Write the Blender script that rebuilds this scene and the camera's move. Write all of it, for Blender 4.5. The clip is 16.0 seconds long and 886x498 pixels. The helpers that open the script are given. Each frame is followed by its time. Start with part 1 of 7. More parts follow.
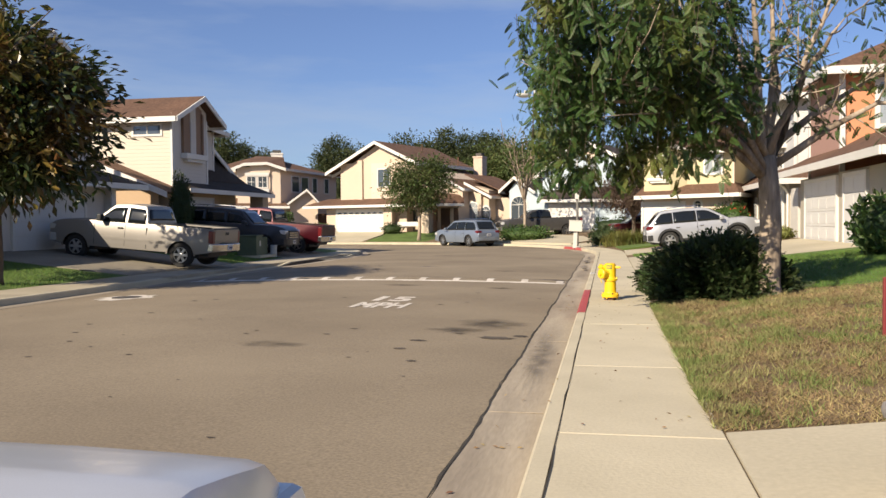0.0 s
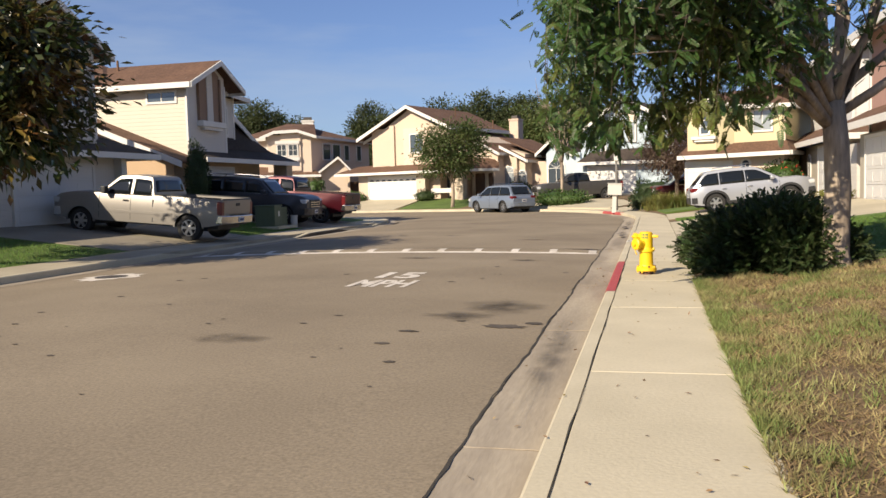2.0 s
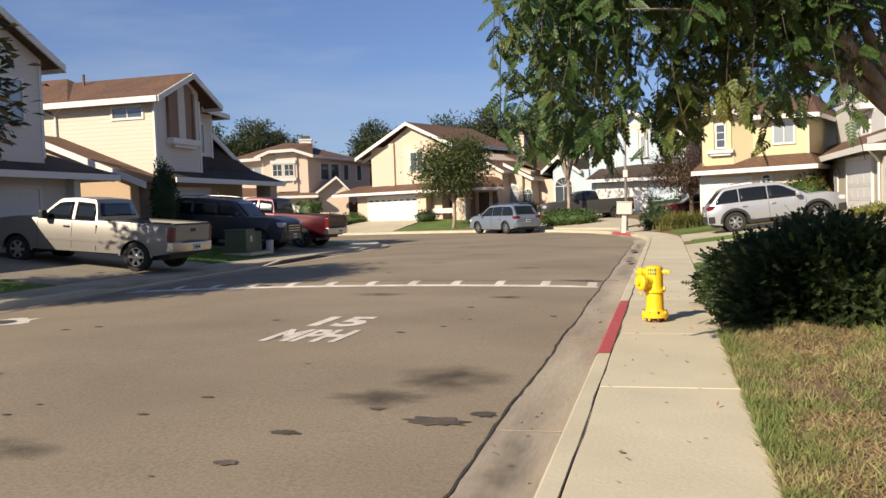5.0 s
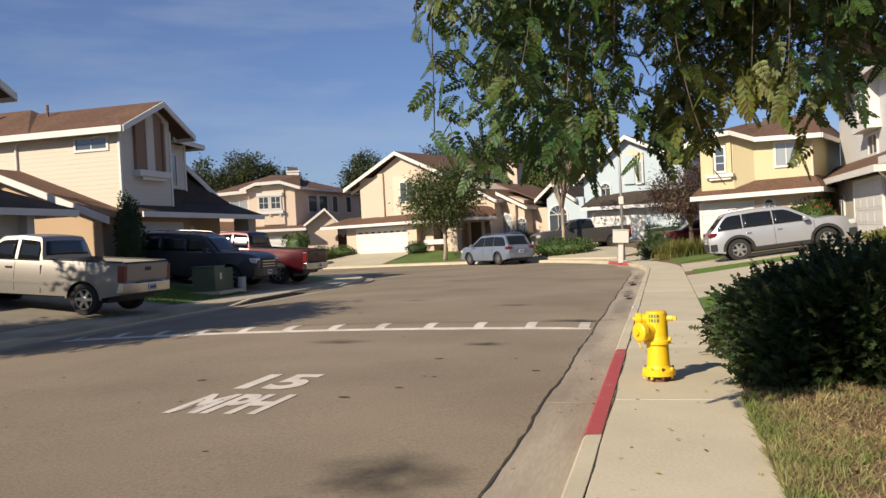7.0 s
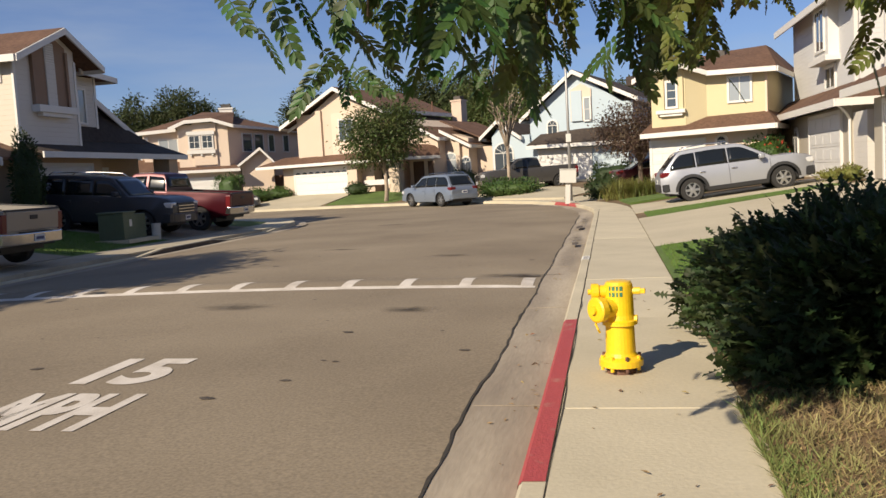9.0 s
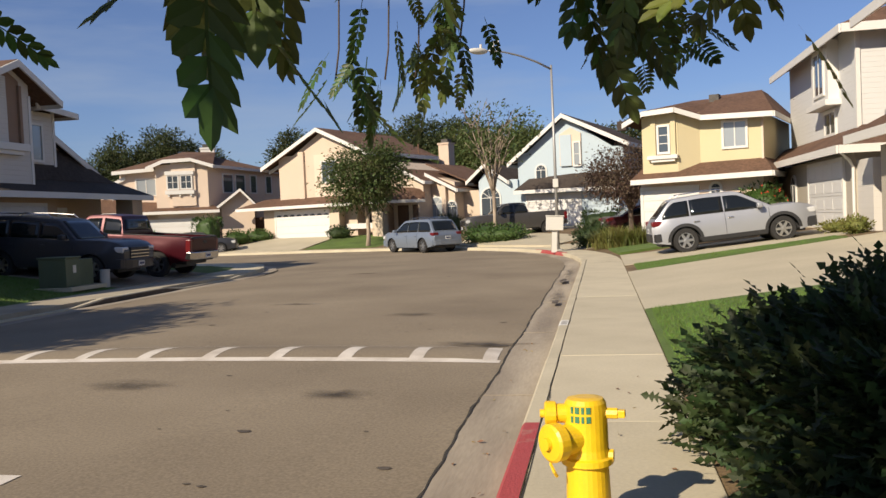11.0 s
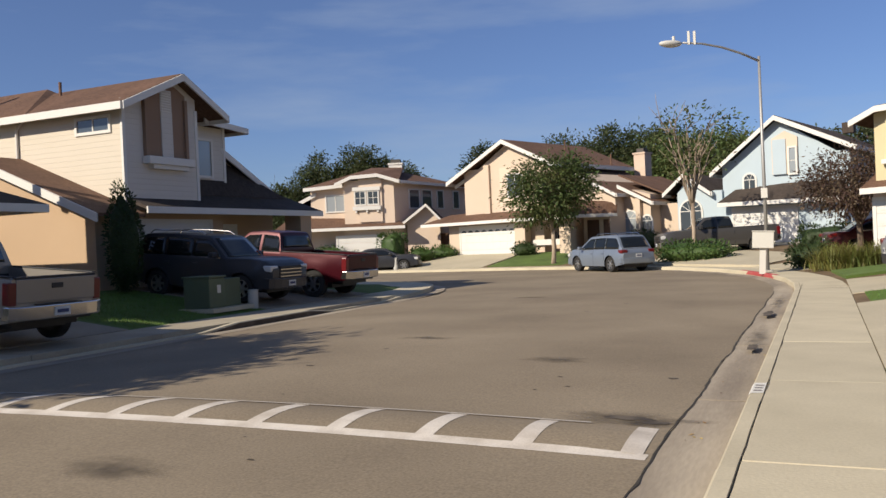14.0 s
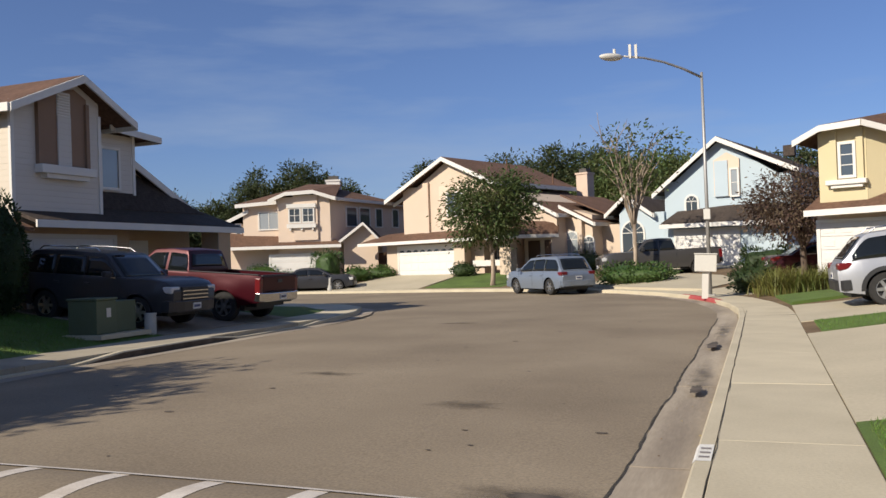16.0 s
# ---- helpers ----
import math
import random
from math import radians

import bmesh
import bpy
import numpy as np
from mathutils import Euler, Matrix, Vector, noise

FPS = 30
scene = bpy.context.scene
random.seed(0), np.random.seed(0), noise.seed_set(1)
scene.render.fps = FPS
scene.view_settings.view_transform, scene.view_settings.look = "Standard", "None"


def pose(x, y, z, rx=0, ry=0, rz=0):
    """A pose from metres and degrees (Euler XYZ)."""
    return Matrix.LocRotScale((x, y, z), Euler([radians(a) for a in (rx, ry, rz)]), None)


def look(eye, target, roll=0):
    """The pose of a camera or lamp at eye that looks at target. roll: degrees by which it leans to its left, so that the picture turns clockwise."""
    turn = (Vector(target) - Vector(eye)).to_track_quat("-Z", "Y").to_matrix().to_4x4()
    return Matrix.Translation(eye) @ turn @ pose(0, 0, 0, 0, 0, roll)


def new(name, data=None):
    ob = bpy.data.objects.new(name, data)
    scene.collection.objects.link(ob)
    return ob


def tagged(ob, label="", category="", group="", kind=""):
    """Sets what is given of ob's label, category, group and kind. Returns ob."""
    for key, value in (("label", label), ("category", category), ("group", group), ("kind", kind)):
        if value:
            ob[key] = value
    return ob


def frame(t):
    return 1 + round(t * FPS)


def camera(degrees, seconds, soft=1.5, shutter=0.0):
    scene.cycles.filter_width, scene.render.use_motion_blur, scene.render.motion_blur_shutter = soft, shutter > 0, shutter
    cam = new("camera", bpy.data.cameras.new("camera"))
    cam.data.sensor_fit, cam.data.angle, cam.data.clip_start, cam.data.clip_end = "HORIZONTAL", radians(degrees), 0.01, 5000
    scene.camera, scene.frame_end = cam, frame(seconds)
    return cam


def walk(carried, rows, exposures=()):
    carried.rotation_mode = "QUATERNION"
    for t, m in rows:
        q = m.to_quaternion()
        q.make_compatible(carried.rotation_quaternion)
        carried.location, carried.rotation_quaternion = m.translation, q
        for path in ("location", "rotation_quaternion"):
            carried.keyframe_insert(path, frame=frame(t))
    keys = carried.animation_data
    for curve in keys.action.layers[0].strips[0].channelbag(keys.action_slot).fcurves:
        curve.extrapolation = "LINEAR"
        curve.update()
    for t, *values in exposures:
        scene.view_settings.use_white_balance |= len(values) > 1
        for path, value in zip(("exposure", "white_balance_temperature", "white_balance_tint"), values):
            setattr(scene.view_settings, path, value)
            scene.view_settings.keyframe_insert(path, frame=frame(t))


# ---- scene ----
cam = camera(55.38, 16.0)
PATH = [
    (0, (0.480, -3.374, 1.420), (0.098, -1.412, 1.356), -0.49),
    (0.5, (0.537, -2.869, 1.448), (0.064, -0.926, 1.388), -1.01),
    (1, (0.537, -2.390, 1.448), (0.068, -0.450, 1.329), -1.38),
    (1.5, (0.597, -1.908, 1.424), (0.077, 0.015, 1.245), -0.94),
    (2, (0.614, -1.382, 1.401), (0.134, 0.554, 1.259), -1.56),
    (2.5, (0.638, -0.813, 1.397), (0.113, 1.112, 1.257), -1.70),
    (3, (0.650, -0.294, 1.388), (0.094, 1.620, 1.224), -1.23),
    (3.5, (0.678, 0.225, 1.402), (0.165, 2.152, 1.253), -0.07),
    (4, (0.676, 0.745, 1.413), (0.157, 2.671, 1.272), -0.33),
    (4.5, (0.667, 1.278, 1.432), (0.194, 3.218, 1.326), -1.27),
    (4.7, (0.674, 1.509, 1.411), (0.176, 3.444, 1.308), -1.73),
    (6.8, (0.634, 3.628, 1.440), (0.115, 5.559, 1.419), -2.82),
    (7, (0.624, 3.855, 1.430), (0.120, 5.790, 1.407), -3.00),
    (7.5, (0.553, 4.394, 1.419), (0.034, 6.323, 1.328), -3.21),
    (8, (0.520, 4.925, 1.437), (0.001, 6.852, 1.301), -3.28),
    (8.5, (0.506, 5.384, 1.458), (-0.020, 7.302, 1.253), -3.53),
    (9, (0.490, 5.965, 1.467), (0.100, 7.919, 1.294), -3.32),
    (9.5, (0.506, 6.466, 1.491), (0.146, 8.430, 1.380), -2.80),
    (9.7, (0.479, 6.694, 1.472), (0.125, 8.660, 1.375), -2.80),
    (11.8, (0.706, 8.736, 1.558), (0.287, 10.691, 1.497), -2.00),
    (12, (0.695, 8.942, 1.547), (0.173, 10.872, 1.498), -2.08),
    (12.5, (0.671, 9.601, 1.539), (-0.006, 11.483, 1.504), -2.84),
    (13, (0.719, 10.088, 1.549), (-0.035, 11.939, 1.496), -2.20),
    (13.5, (0.676, 10.656, 1.538), (-0.130, 12.486, 1.502), -2.20),
    (14, (0.701, 11.217, 1.533), (-0.120, 13.041, 1.518), -2.58),
    (14.5, (0.658, 11.641, 1.541), (-0.087, 13.497, 1.584), -2.11),
    (15, (0.619, 12.174, 1.534), (-0.151, 14.018, 1.600), -0.59),
    (15.5, (0.568, 12.603, 1.517), (-0.218, 14.442, 1.553), -1.02),
    (16, (0.539, 13.147, 1.526), (-0.165, 15.019, 1.553), -2.05),
]
walk(cam, [(t, look(eye, target, roll)) for t, eye, target, roll in PATH],
     exposures=[(0, 0.60, 6500, 10), (4.5, 0.56, 6450, 10), (7.5, 0.37, 6400, 10), (9.5, 0.38, 6500, 10), (12.5, 0.27, 6300, 10), (16, 0.28, 6050, 10)])

# ---------------------------------------------------------------- light
SUN_EL, SUN_AZ = radians(31), math.atan2(-0.50, -0.87)   # azimuth: x = sin, y = cos
sun_dir = Vector((math.sin(SUN_AZ) * math.cos(SUN_EL), math.cos(SUN_AZ) * math.cos(SUN_EL), math.sin(SUN_EL)))
world = bpy.data.worlds.new("sky")
scene.world = world
world.use_nodes = True
wn, wl = world.node_tree.nodes, world.node_tree.links
sky = wn.new("ShaderNodeTexSky")
sky.sky_type, sky.sun_disc = "NISHITA", False
sky.sun_elevation, sky.sun_rotation = SUN_EL, SUN_AZ
sky.air_density, sky.dust_density, sky.ozone_density = 1.0, 0.3, 5.0
# thin high cloud: wide, stretched streaks over the blue
wco = wn.new("ShaderNodeTexCoord")
wmap = wn.new("ShaderNodeMapping")
wmap.inputs["Scale"].default_value = (1.2, 1.2, 7.0)
wmap.inputs["Rotation"].default_value = (0.10, 0.05, 0.3)
wnoise = wn.new("ShaderNodeTexNoise")
wnoise.inputs["Scale"].default_value, wnoise.inputs["Detail"].default_value, wnoise.inputs["Roughness"].default_value = 2.2, 6.0, 0.55
wramp = wn.new("ShaderNodeMapRange")
wramp.inputs["From Min"].default_value, wramp.inputs["From Max"].default_value = 0.47, 0.82
wramp.inputs["To Min"].default_value, wramp.inputs["To Max"].default_value = 0.09, 0.60
wmix = wn.new("ShaderNodeMix")
wmix.data_type = "RGBA"
wmix.inputs["B"].default_value = (5.3, 6.1, 7.4, 1)
wl.new(wco.outputs["Generated"], wmap.inputs["Vector"])
wl.new(wmap.outputs["Vector"], wnoise.inputs["Vector"])
wl.new(wnoise.outputs["Fac"], wramp.inputs["Value"])
wl.new(wramp.outputs["Result"], wmix.inputs["Factor"])
wtint = wn.new("ShaderNodeMix")
wtint.data_type, wtint.blend_type = "RGBA", "MULTIPLY"
wtint.inputs["Factor"].default_value = 1.0
wtint.inputs["B"].default_value = (0.96, 0.96, 1.18, 1)
wl.new(sky.outputs["Color"], wtint.inputs["A"])
wl.new(wtint.outputs["Result"], wmix.inputs["A"])
wl.new(wmix.outputs["Result"], wn["Background"].inputs["Color"])
wn["Background"].inputs["Strength"].default_value = 0.061
sun_data = bpy.data.lights.new("sun", "SUN")
sun_data.energy, sun_data.angle, sun_data.color = 5.0, radians(0.55), (1.0, 0.865, 0.675)
sun = new("sun", sun_data)
sun.matrix_world = look(sun_dir * 60, (0, 0, 0))

# ---------------------------------------------------------------- materials
def mat(name, col, rough=0.75, metal=0.0, var=0.12, big=0.6, fine=30.0, bump=0.0, col2=None, island=0.0, objvar=0.0, coat=0.0, mix=0.5, spec=0.5, stretch=(1, 1, 1), sharp=0.2):
    """A surface with a base colour, a second colour in large patches, fine grain and relief."""
    m = bpy.data.materials.new(name)
    m.use_nodes = True
    n, l = m.node_tree.nodes, m.node_tree.links
    b = n["Principled BSDF"]
    b.inputs["Roughness"].default_value, b.inputs["Metallic"].default_value = rough, metal
    b.inputs["Specular IOR Level"].default_value = spec
    b.inputs["Coat Weight"].default_value = coat
    b.inputs["Coat Roughness"].default_value = 0.05
    co = n.new("ShaderNodeTexCoord")
    mp = n.new("ShaderNodeMapping")
    mp.inputs["Scale"].default_value = stretch
    l.new(co.outputs["Object"], mp.inputs["Vector"])

    def noise_at(scale, detail):
        t = n.new("ShaderNodeTexNoise")
        t.inputs["Scale"].default_value, t.inputs["Detail"].default_value = scale, detail
        l.new(mp.outputs["Vector"], t.inputs["Vector"])
        return t.outputs["Fac"]

    def ranged(fac, a, c, lo, hi):
        r = n.new("ShaderNodeMapRange")
        for key, v in zip(("From Min", "From Max", "To Min", "To Max"), (a, c, lo, hi)):
            r.inputs[key].default_value = v
        l.new(fac, r.inputs["Value"])
        return r.outputs["Result"]

    base = n.new("ShaderNodeMix")
    base.data_type = "RGBA"
    base.inputs["A"].default_value = (*col, 1)
    base.inputs["B"].default_value = (*(col2 or [c * (1 - var) for c in col]), 1)
    large = noise_at(big, 5)
    l.new(ranged(large, mix - sharp, mix + sharp, 0, 1), base.inputs["Factor"])
    hsv = n.new("ShaderNodeHueSaturation")
    l.new(base.outputs["Result"], hsv.inputs["Color"])
    grain = noise_at(fine, 6)
    value = ranged(grain, 0.25, 0.75, 1 - var, 1 + var)
    for amount, node, out in ((island, "ShaderNodeNewGeometry", "Random Per Island"), (objvar, "ShaderNodeObjectInfo", "Random")):
        if amount:
            src = n.new(node)
            mul = n.new("ShaderNodeMath")
            mul.operation = "MULTIPLY"
            l.new(value, mul.inputs[0])
            l.new(ranged(src.outputs[out], 0, 1, 1 - amount, 1 + amount), mul.inputs[1])
            value = mul.outputs[0]
            if node == "ShaderNodeNewGeometry":
                l.new(ranged(src.outputs[out], 0, 1, 0.5 - 0.04 * amount / 0.4, 0.5 + 0.03), hsv.inputs["Hue"])
    l.new(value, hsv.inputs["Value"])
    l.new(hsv.outputs["Color"], b.inputs["Base Color"])
    if bump:
        bn = n.new("ShaderNodeBump")
        bn.inputs["Strength"].default_value, bn.inputs["Distance"].default_value = bump, 0.02
        l.new(grain, bn.inputs["Height"])
        l.new(bn.outputs["Normal"], b.inputs["Normal"])
    if metal < 0.5 and rough > 0.3:
        l.new(ranged(large, 0.2, 0.8, max(rough - 0.08, 0.05), min(rough + 0.08, 1)), b.inputs["Roughness"])
    return m


def banded(m, pitch, depth, axis="Z", sharp=0.8):
    """Adds lap or course relief: saw-tooth bands along one axis."""
    n, l = m.node_tree.nodes, m.node_tree.links
    b = n["Principled BSDF"]
    co = n.new("ShaderNodeTexCoord")
    sep = n.new("ShaderNodeSeparateXYZ")
    l.new(co.outputs["Object"], sep.inputs[0])
    div = n.new("ShaderNodeMath")
    div.operation, div.inputs[1].default_value = "DIVIDE", pitch
    l.new(sep.outputs[axis], div.inputs[0])
    fr = n.new("ShaderNodeMath")
    fr.operation = "FRACT"
    l.new(div.outputs[0], fr.inputs[0])
    pw = n.new("ShaderNodeMath")
    pw.operation, pw.inputs[1].default_value = "POWER", 1 / max(sharp, 0.05)
    l.new(fr.outputs[0], pw.inputs[0])
    bn = n.new("ShaderNodeBump")
    bn.invert = True
    bn.inputs["Strength"].default_value, bn.inputs["Distance"].default_value = 1.0, depth
    l.new(pw.outputs[0], bn.inputs["Height"])
    old = b.inputs["Normal"].links
    if old:
        l.new(old[0].from_socket, bn.inputs["Normal"])
    l.new(bn.outputs["Normal"], b.inputs["Normal"])
    return m


def glass(name, tint=(0.02, 0.025, 0.03), rough=0.04):
    m = bpy.data.materials.new(name)
    m.use_nodes = True
    b = m.node_tree.nodes["Principled BSDF"]
    b.inputs["Base Color"].default_value = (*tint, 1)
    b.inputs["Roughness"].default_value, b.inputs["Specular IOR Level"].default_value = rough, 0.8
    b.inputs["Coat Weight"].default_value = 0.4
    return m


ASPHALT = mat("asphalt", (0.282, 0.229, 0.158), 0.86, var=0.24, big=0.30, fine=42, bump=0.12, col2=(0.200, 0.160, 0.111), spec=0.3)
CONCRETE = mat("concrete", (0.57, 0.505, 0.365), 0.88, var=0.07, big=0.9, fine=35, bump=0.15, col2=(0.46, 0.405, 0.29), objvar=0.06, spec=0.3)
GUTTER = mat("gutter_concrete", (0.43, 0.365, 0.275), 0.9, var=0.10, big=1.3, fine=25, bump=0.2, col2=(0.235, 0.195, 0.15), spec=0.3, stretch=(1.5, 0.25, 1))
DRIVE = mat("driveway_concrete", (0.51, 0.45, 0.325), 0.9, var=0.08, big=0.5, fine=25, bump=0.15, col2=(0.43, 0.38, 0.275), spec=0.3)
# Dirt tone darkened further to carry the kerb face's shade.
KERB_DIRT_SHADE = mat("kerb_dirt_shade", (0.065, 0.048, 0.034), 0.95, var=0.3, big=3, fine=30, bump=0.4, col2=(0.14, 0.11, 0.08), mix=0.6)
# Darker concretes for across the street, with the shade put into their colour.
CONCRETE_SHADED = mat("shade_toned_concrete", (0.41, 0.36, 0.265), 0.9, var=0.10, big=0.8, fine=30, bump=0.2, col2=(0.30, 0.26, 0.195), objvar=0.08, spec=0.3)
DRIVE_SHADED = mat("shade_toned_driveway", (0.31, 0.275, 0.21), 0.9, var=0.12, big=0.7, fine=25, bump=0.2, col2=(0.23, 0.20, 0.155), spec=0.3)
REDCURB = mat("red_curb_paint", (0.40, 0.066, 0.064), 0.7, var=0.15, big=7, fine=60, bump=0.3, col2=(0.40, 0.20, 0.16), mix=0.66, sharp=0.08)
WHITEPAINT = mat("road_paint", (0.66, 0.60, 0.52), 0.8, var=0.12, big=3, fine=60, bump=0.2, col2=(0.44, 0.38, 0.31), mix=0.62)
STAIN = mat("oil_stain", (0.040, 0.031, 0.023), 0.88, var=0.2, big=4, fine=30, bump=0.2, col2=(0.13, 0.105, 0.08))
TARSEAM = mat("dirty_seam", (0.05, 0.042, 0.032), 0.95, var=0.3, big=6, fine=40, bump=0.5)
DRYLAWN = mat("dry_lawn_soil", (0.20, 0.135, 0.068), 0.95, var=0.35, big=1.1, fine=45, bump=0.6, col2=(0.105, 0.07, 0.036), mix=0.5)
GREENLAWN = mat("green_lawn_soil", (0.105, 0.17, 0.028), 0.95, var=0.25, big=0.9, fine=50, bump=0.6, col2=(0.075, 0.115, 0.022))
EARTH = mat("earth", (0.20, 0.15, 0.095), 0.95, var=0.25, big=0.3, fine=20, bump=0.4, col2=(0.12, 0.12, 0.05))
BLADE_DRY = mat("dry_grass", (0.31, 0.225, 0.105), 0.85, var=0.2, big=1.1, fine=8, island=0.25, col2=(0.19, 0.135, 0.06), mix=0.5, sharp=0.12)
BLADE_TUFT = mat("tuft_grass", (0.135, 0.165, 0.042), 0.85, var=0.2, big=1.4, fine=8, island=0.35, col2=(0.27, 0.22, 0.10), mix=0.55, sharp=0.1)
BLADE_GREEN = mat("green_grass", (0.125, 0.21, 0.030), 0.8, var=0.2, big=1.5, fine=8, island=0.3, col2=(0.085, 0.15, 0.022))
STUCCO_CREAM = banded(mat("cream_siding", (0.62, 0.555, 0.455), 0.85, var=0.04, big=0.5, fine=60, bump=0.1, spec=0.25), 0.16, 0.007)
STUCCO_GREYSIDE = banded(mat("pale_siding", (0.62, 0.58, 0.52), 0.85, var=0.04, big=0.5, fine=60, bump=0.1, spec=0.25), 0.16, 0.007)
STUCCO_TAN = mat("tan_stucco", (0.50, 0.36, 0.235), 0.9, var=0.06, big=0.5, fine=70, bump=0.3, spec=0.2)
STUCCO_PEACH = mat("peach_stucco", (0.60, 0.485, 0.375), 0.9, var=0.05, big=0.5, fine=70, bump=0.25, spec=0.2)
STUCCO_PEACH2 = mat("pale_peach_stucco", (0.68, 0.55, 0.43), 0.9, var=0.05, big=0.5, fine=70, bump=0.25, spec=0.2)
STUCCO_BLUE = mat("pale_blue_stucco", (0.46, 0.54, 0.585), 0.9, var=0.04, big=0.5, fine=70, bump=0.25, spec=0.2)
STUCCO_YELLOW = mat("yellow_stucco", (0.60, 0.52, 0.325), 0.9, var=0.05, big=0.5, fine=70, bump=0.25, spec=0.2)
STUCCO_WHITE = banded(mat("white_siding", (0.62, 0.61, 0.585), 0.88, var=0.04, big=0.5, fine=70, bump=0.15, spec=0.2), 0.16, 0.007)
STUCCO_BEIGE = mat("beige_stucco", (0.459, 0.407, 0.326), 0.9, var=0.06, big=0.5, fine=70, bump=0.25, spec=0.2)
STUCCO_SALMON = mat("salmon_stucco", (0.60, 0.27, 0.145), 0.9, var=0.06, big=0.5, fine=70, bump=0.25, spec=0.2)
# Duller copy of the salmon: the street face's shade is in the colour.
STUCCO_SALMON_SHADED = mat("shaded_salmon_stucco", (0.429, 0.266, 0.215), 0.9, var=0.06, big=0.5, fine=70, bump=0.25, spec=0.2)
BROWNPANEL = mat("brown_panel", (0.27, 0.175, 0.115), 0.85, var=0.08, big=1, fine=40, bump=0.1)
WHITETRIM = mat("white_trim", (0.688, 0.662, 0.611), 0.6, var=0.04, big=1.5, fine=30, bump=0.03)
GARAGEWHITE = mat("garage_door_paint", (0.671, 0.654, 0.619), 0.55, var=0.03, big=0.8, fine=30, bump=0.03)
SHINGLE = banded(mat("brown_shingle", (0.165, 0.095, 0.062), 0.92, var=0.30, big=0.7, fine=9, bump=0.5, col2=(0.12, 0.072, 0.05), spec=0.2), 0.07, 0.02)
SHINGLE_DARK = banded(mat("dark_shingle", (0.075, 0.058, 0.047), 0.92, var=0.28, big=0.7, fine=9, bump=0.5, col2=(0.055, 0.043, 0.036), spec=0.2), 0.07, 0.02)
BRICKY = mat("chimney_stucco", (0.62, 0.48, 0.37), 0.9, var=0.1, big=1.2, fine=40, bump=0.2)
FENCEWOOD = mat("fence_wood", (0.50, 0.25, 0.06), 0.8, var=0.2, big=2, fine=20, bump=0.2, objvar=0.12)
DARKWOOD = mat("dark_fence_wood", (0.10, 0.055, 0.035), 0.85, var=0.2, big=2, fine=20, bump=0.2)
WINDOW = glass("window_glass", (0.06, 0.075, 0.09))
BLINDGLASS = glass("blind_glass", (0.30, 0.33, 0.35), 0.12)
CARGLASS = glass("car_glass", (0.010, 0.012, 0.013))
CARGLASS.node_tree.nodes["Principled BSDF"].inputs["Specular IOR Level"].default_value = 0.5
CARGLASS.node_tree.nodes["Principled BSDF"].inputs["Coat Weight"].default_value = 0.0
BARK = mat("pale_bark", (0.46, 0.37, 0.275), 0.92, var=0.25, big=3.5, fine=22, bump=0.9, col2=(0.12, 0.088, 0.062), stretch=(1, 1, 0.25))
BARKDARK = mat("dark_bark", (0.11, 0.08, 0.058), 0.92, var=0.25, big=3, fine=20, bump=0.8, stretch=(1, 1, 0.3))
def leafmat(name, col, col2, rough=0.5, island=0.35, mix=0.6):
    m = mat(name, col, rough, var=0.12, big=0.7, fine=6, island=island, col2=col2, mix=mix, sharp=0.12)
    b = m.node_tree.nodes["Principled BSDF"]
    b.inputs["Transmission Weight"].default_value = 0.0
    b.inputs["Subsurface Weight"].default_value = 0.0
    n, l = m.node_tree.nodes, m.node_tree.links
    tr = n.new("ShaderNodeBsdfTranslucent")
    ms = n.new("ShaderNodeMixShader")
    ms.inputs[0].default_value = 0.32
    col_socket = b.inputs["Base Color"].links[0].from_socket
    l.new(col_socket, tr.inputs["Color"])
    l.new(b.outputs[0], ms.inputs[1])
    l.new(tr.outputs[0], ms.inputs[2])
    l.new(ms.outputs[0], n["Material Output"].inputs["Surface"])
    return m
LEAF_STREET = leafmat("pinnate_leaf", (0.050, 0.092, 0.020), (0.19, 0.175, 0.030), mix=0.63)
LEAF_MAGNOLIA = leafmat("glossy_leaf", (0.038, 0.056, 0.015), (0.19, 0.10, 0.028), rough=0.34, mix=0.54)
LEAF_BUSH = leafmat("juniper_leaf", (0.034, 0.056, 0.015), (0.058, 0.082, 0.020), rough=0.65)
LEAF_MID = leafmat("small_leaf", (0.075, 0.105, 0.028), (0.11, 0.12, 0.035), rough=0.6)
LEAF_FAR = leafmat("far_leaf", (0.062, 0.080, 0.030), (0.090, 0.105, 0.036), rough=0.7)
LEAF_WILLOW = leafmat("pale_leaf", (0.115, 0.15, 0.045), (0.14, 0.16, 0.05), rough=0.7)
LEAF_DRYTREE = leafmat("purple_brown_leaf", (0.105, 0.068, 0.048), (0.14, 0.095, 0.06), rough=0.7)
LEAF_TUFT = leafmat("strap_leaf", (0.19, 0.19, 0.045), (0.11, 0.14, 0.035), rough=0.6)
LEAF_SHRUB = leafmat("shrub_leaf", (0.06, 0.105, 0.022), (0.08, 0.13, 0.03), rough=0.55)
FLOWER = mat("red_flower", (0.5, 0.06, 0.03), 0.6, var=0.1)
TYRE = mat("tyre_rubber", (0.022, 0.021, 0.020), 0.85, var=0.15, big=6, fine=40, bump=0.1)
RIM = mat("alloy_rim", (0.52, 0.51, 0.49), 0.32, metal=0.9, var=0.05)
CHROME = mat("chrome", (0.62, 0.61, 0.59), 0.18, metal=1.0, var=0.03)
BLACKPLASTIC = mat("black_plastic", (0.022, 0.022, 0.023), 0.55, var=0.1, fine=60, bump=0.05)
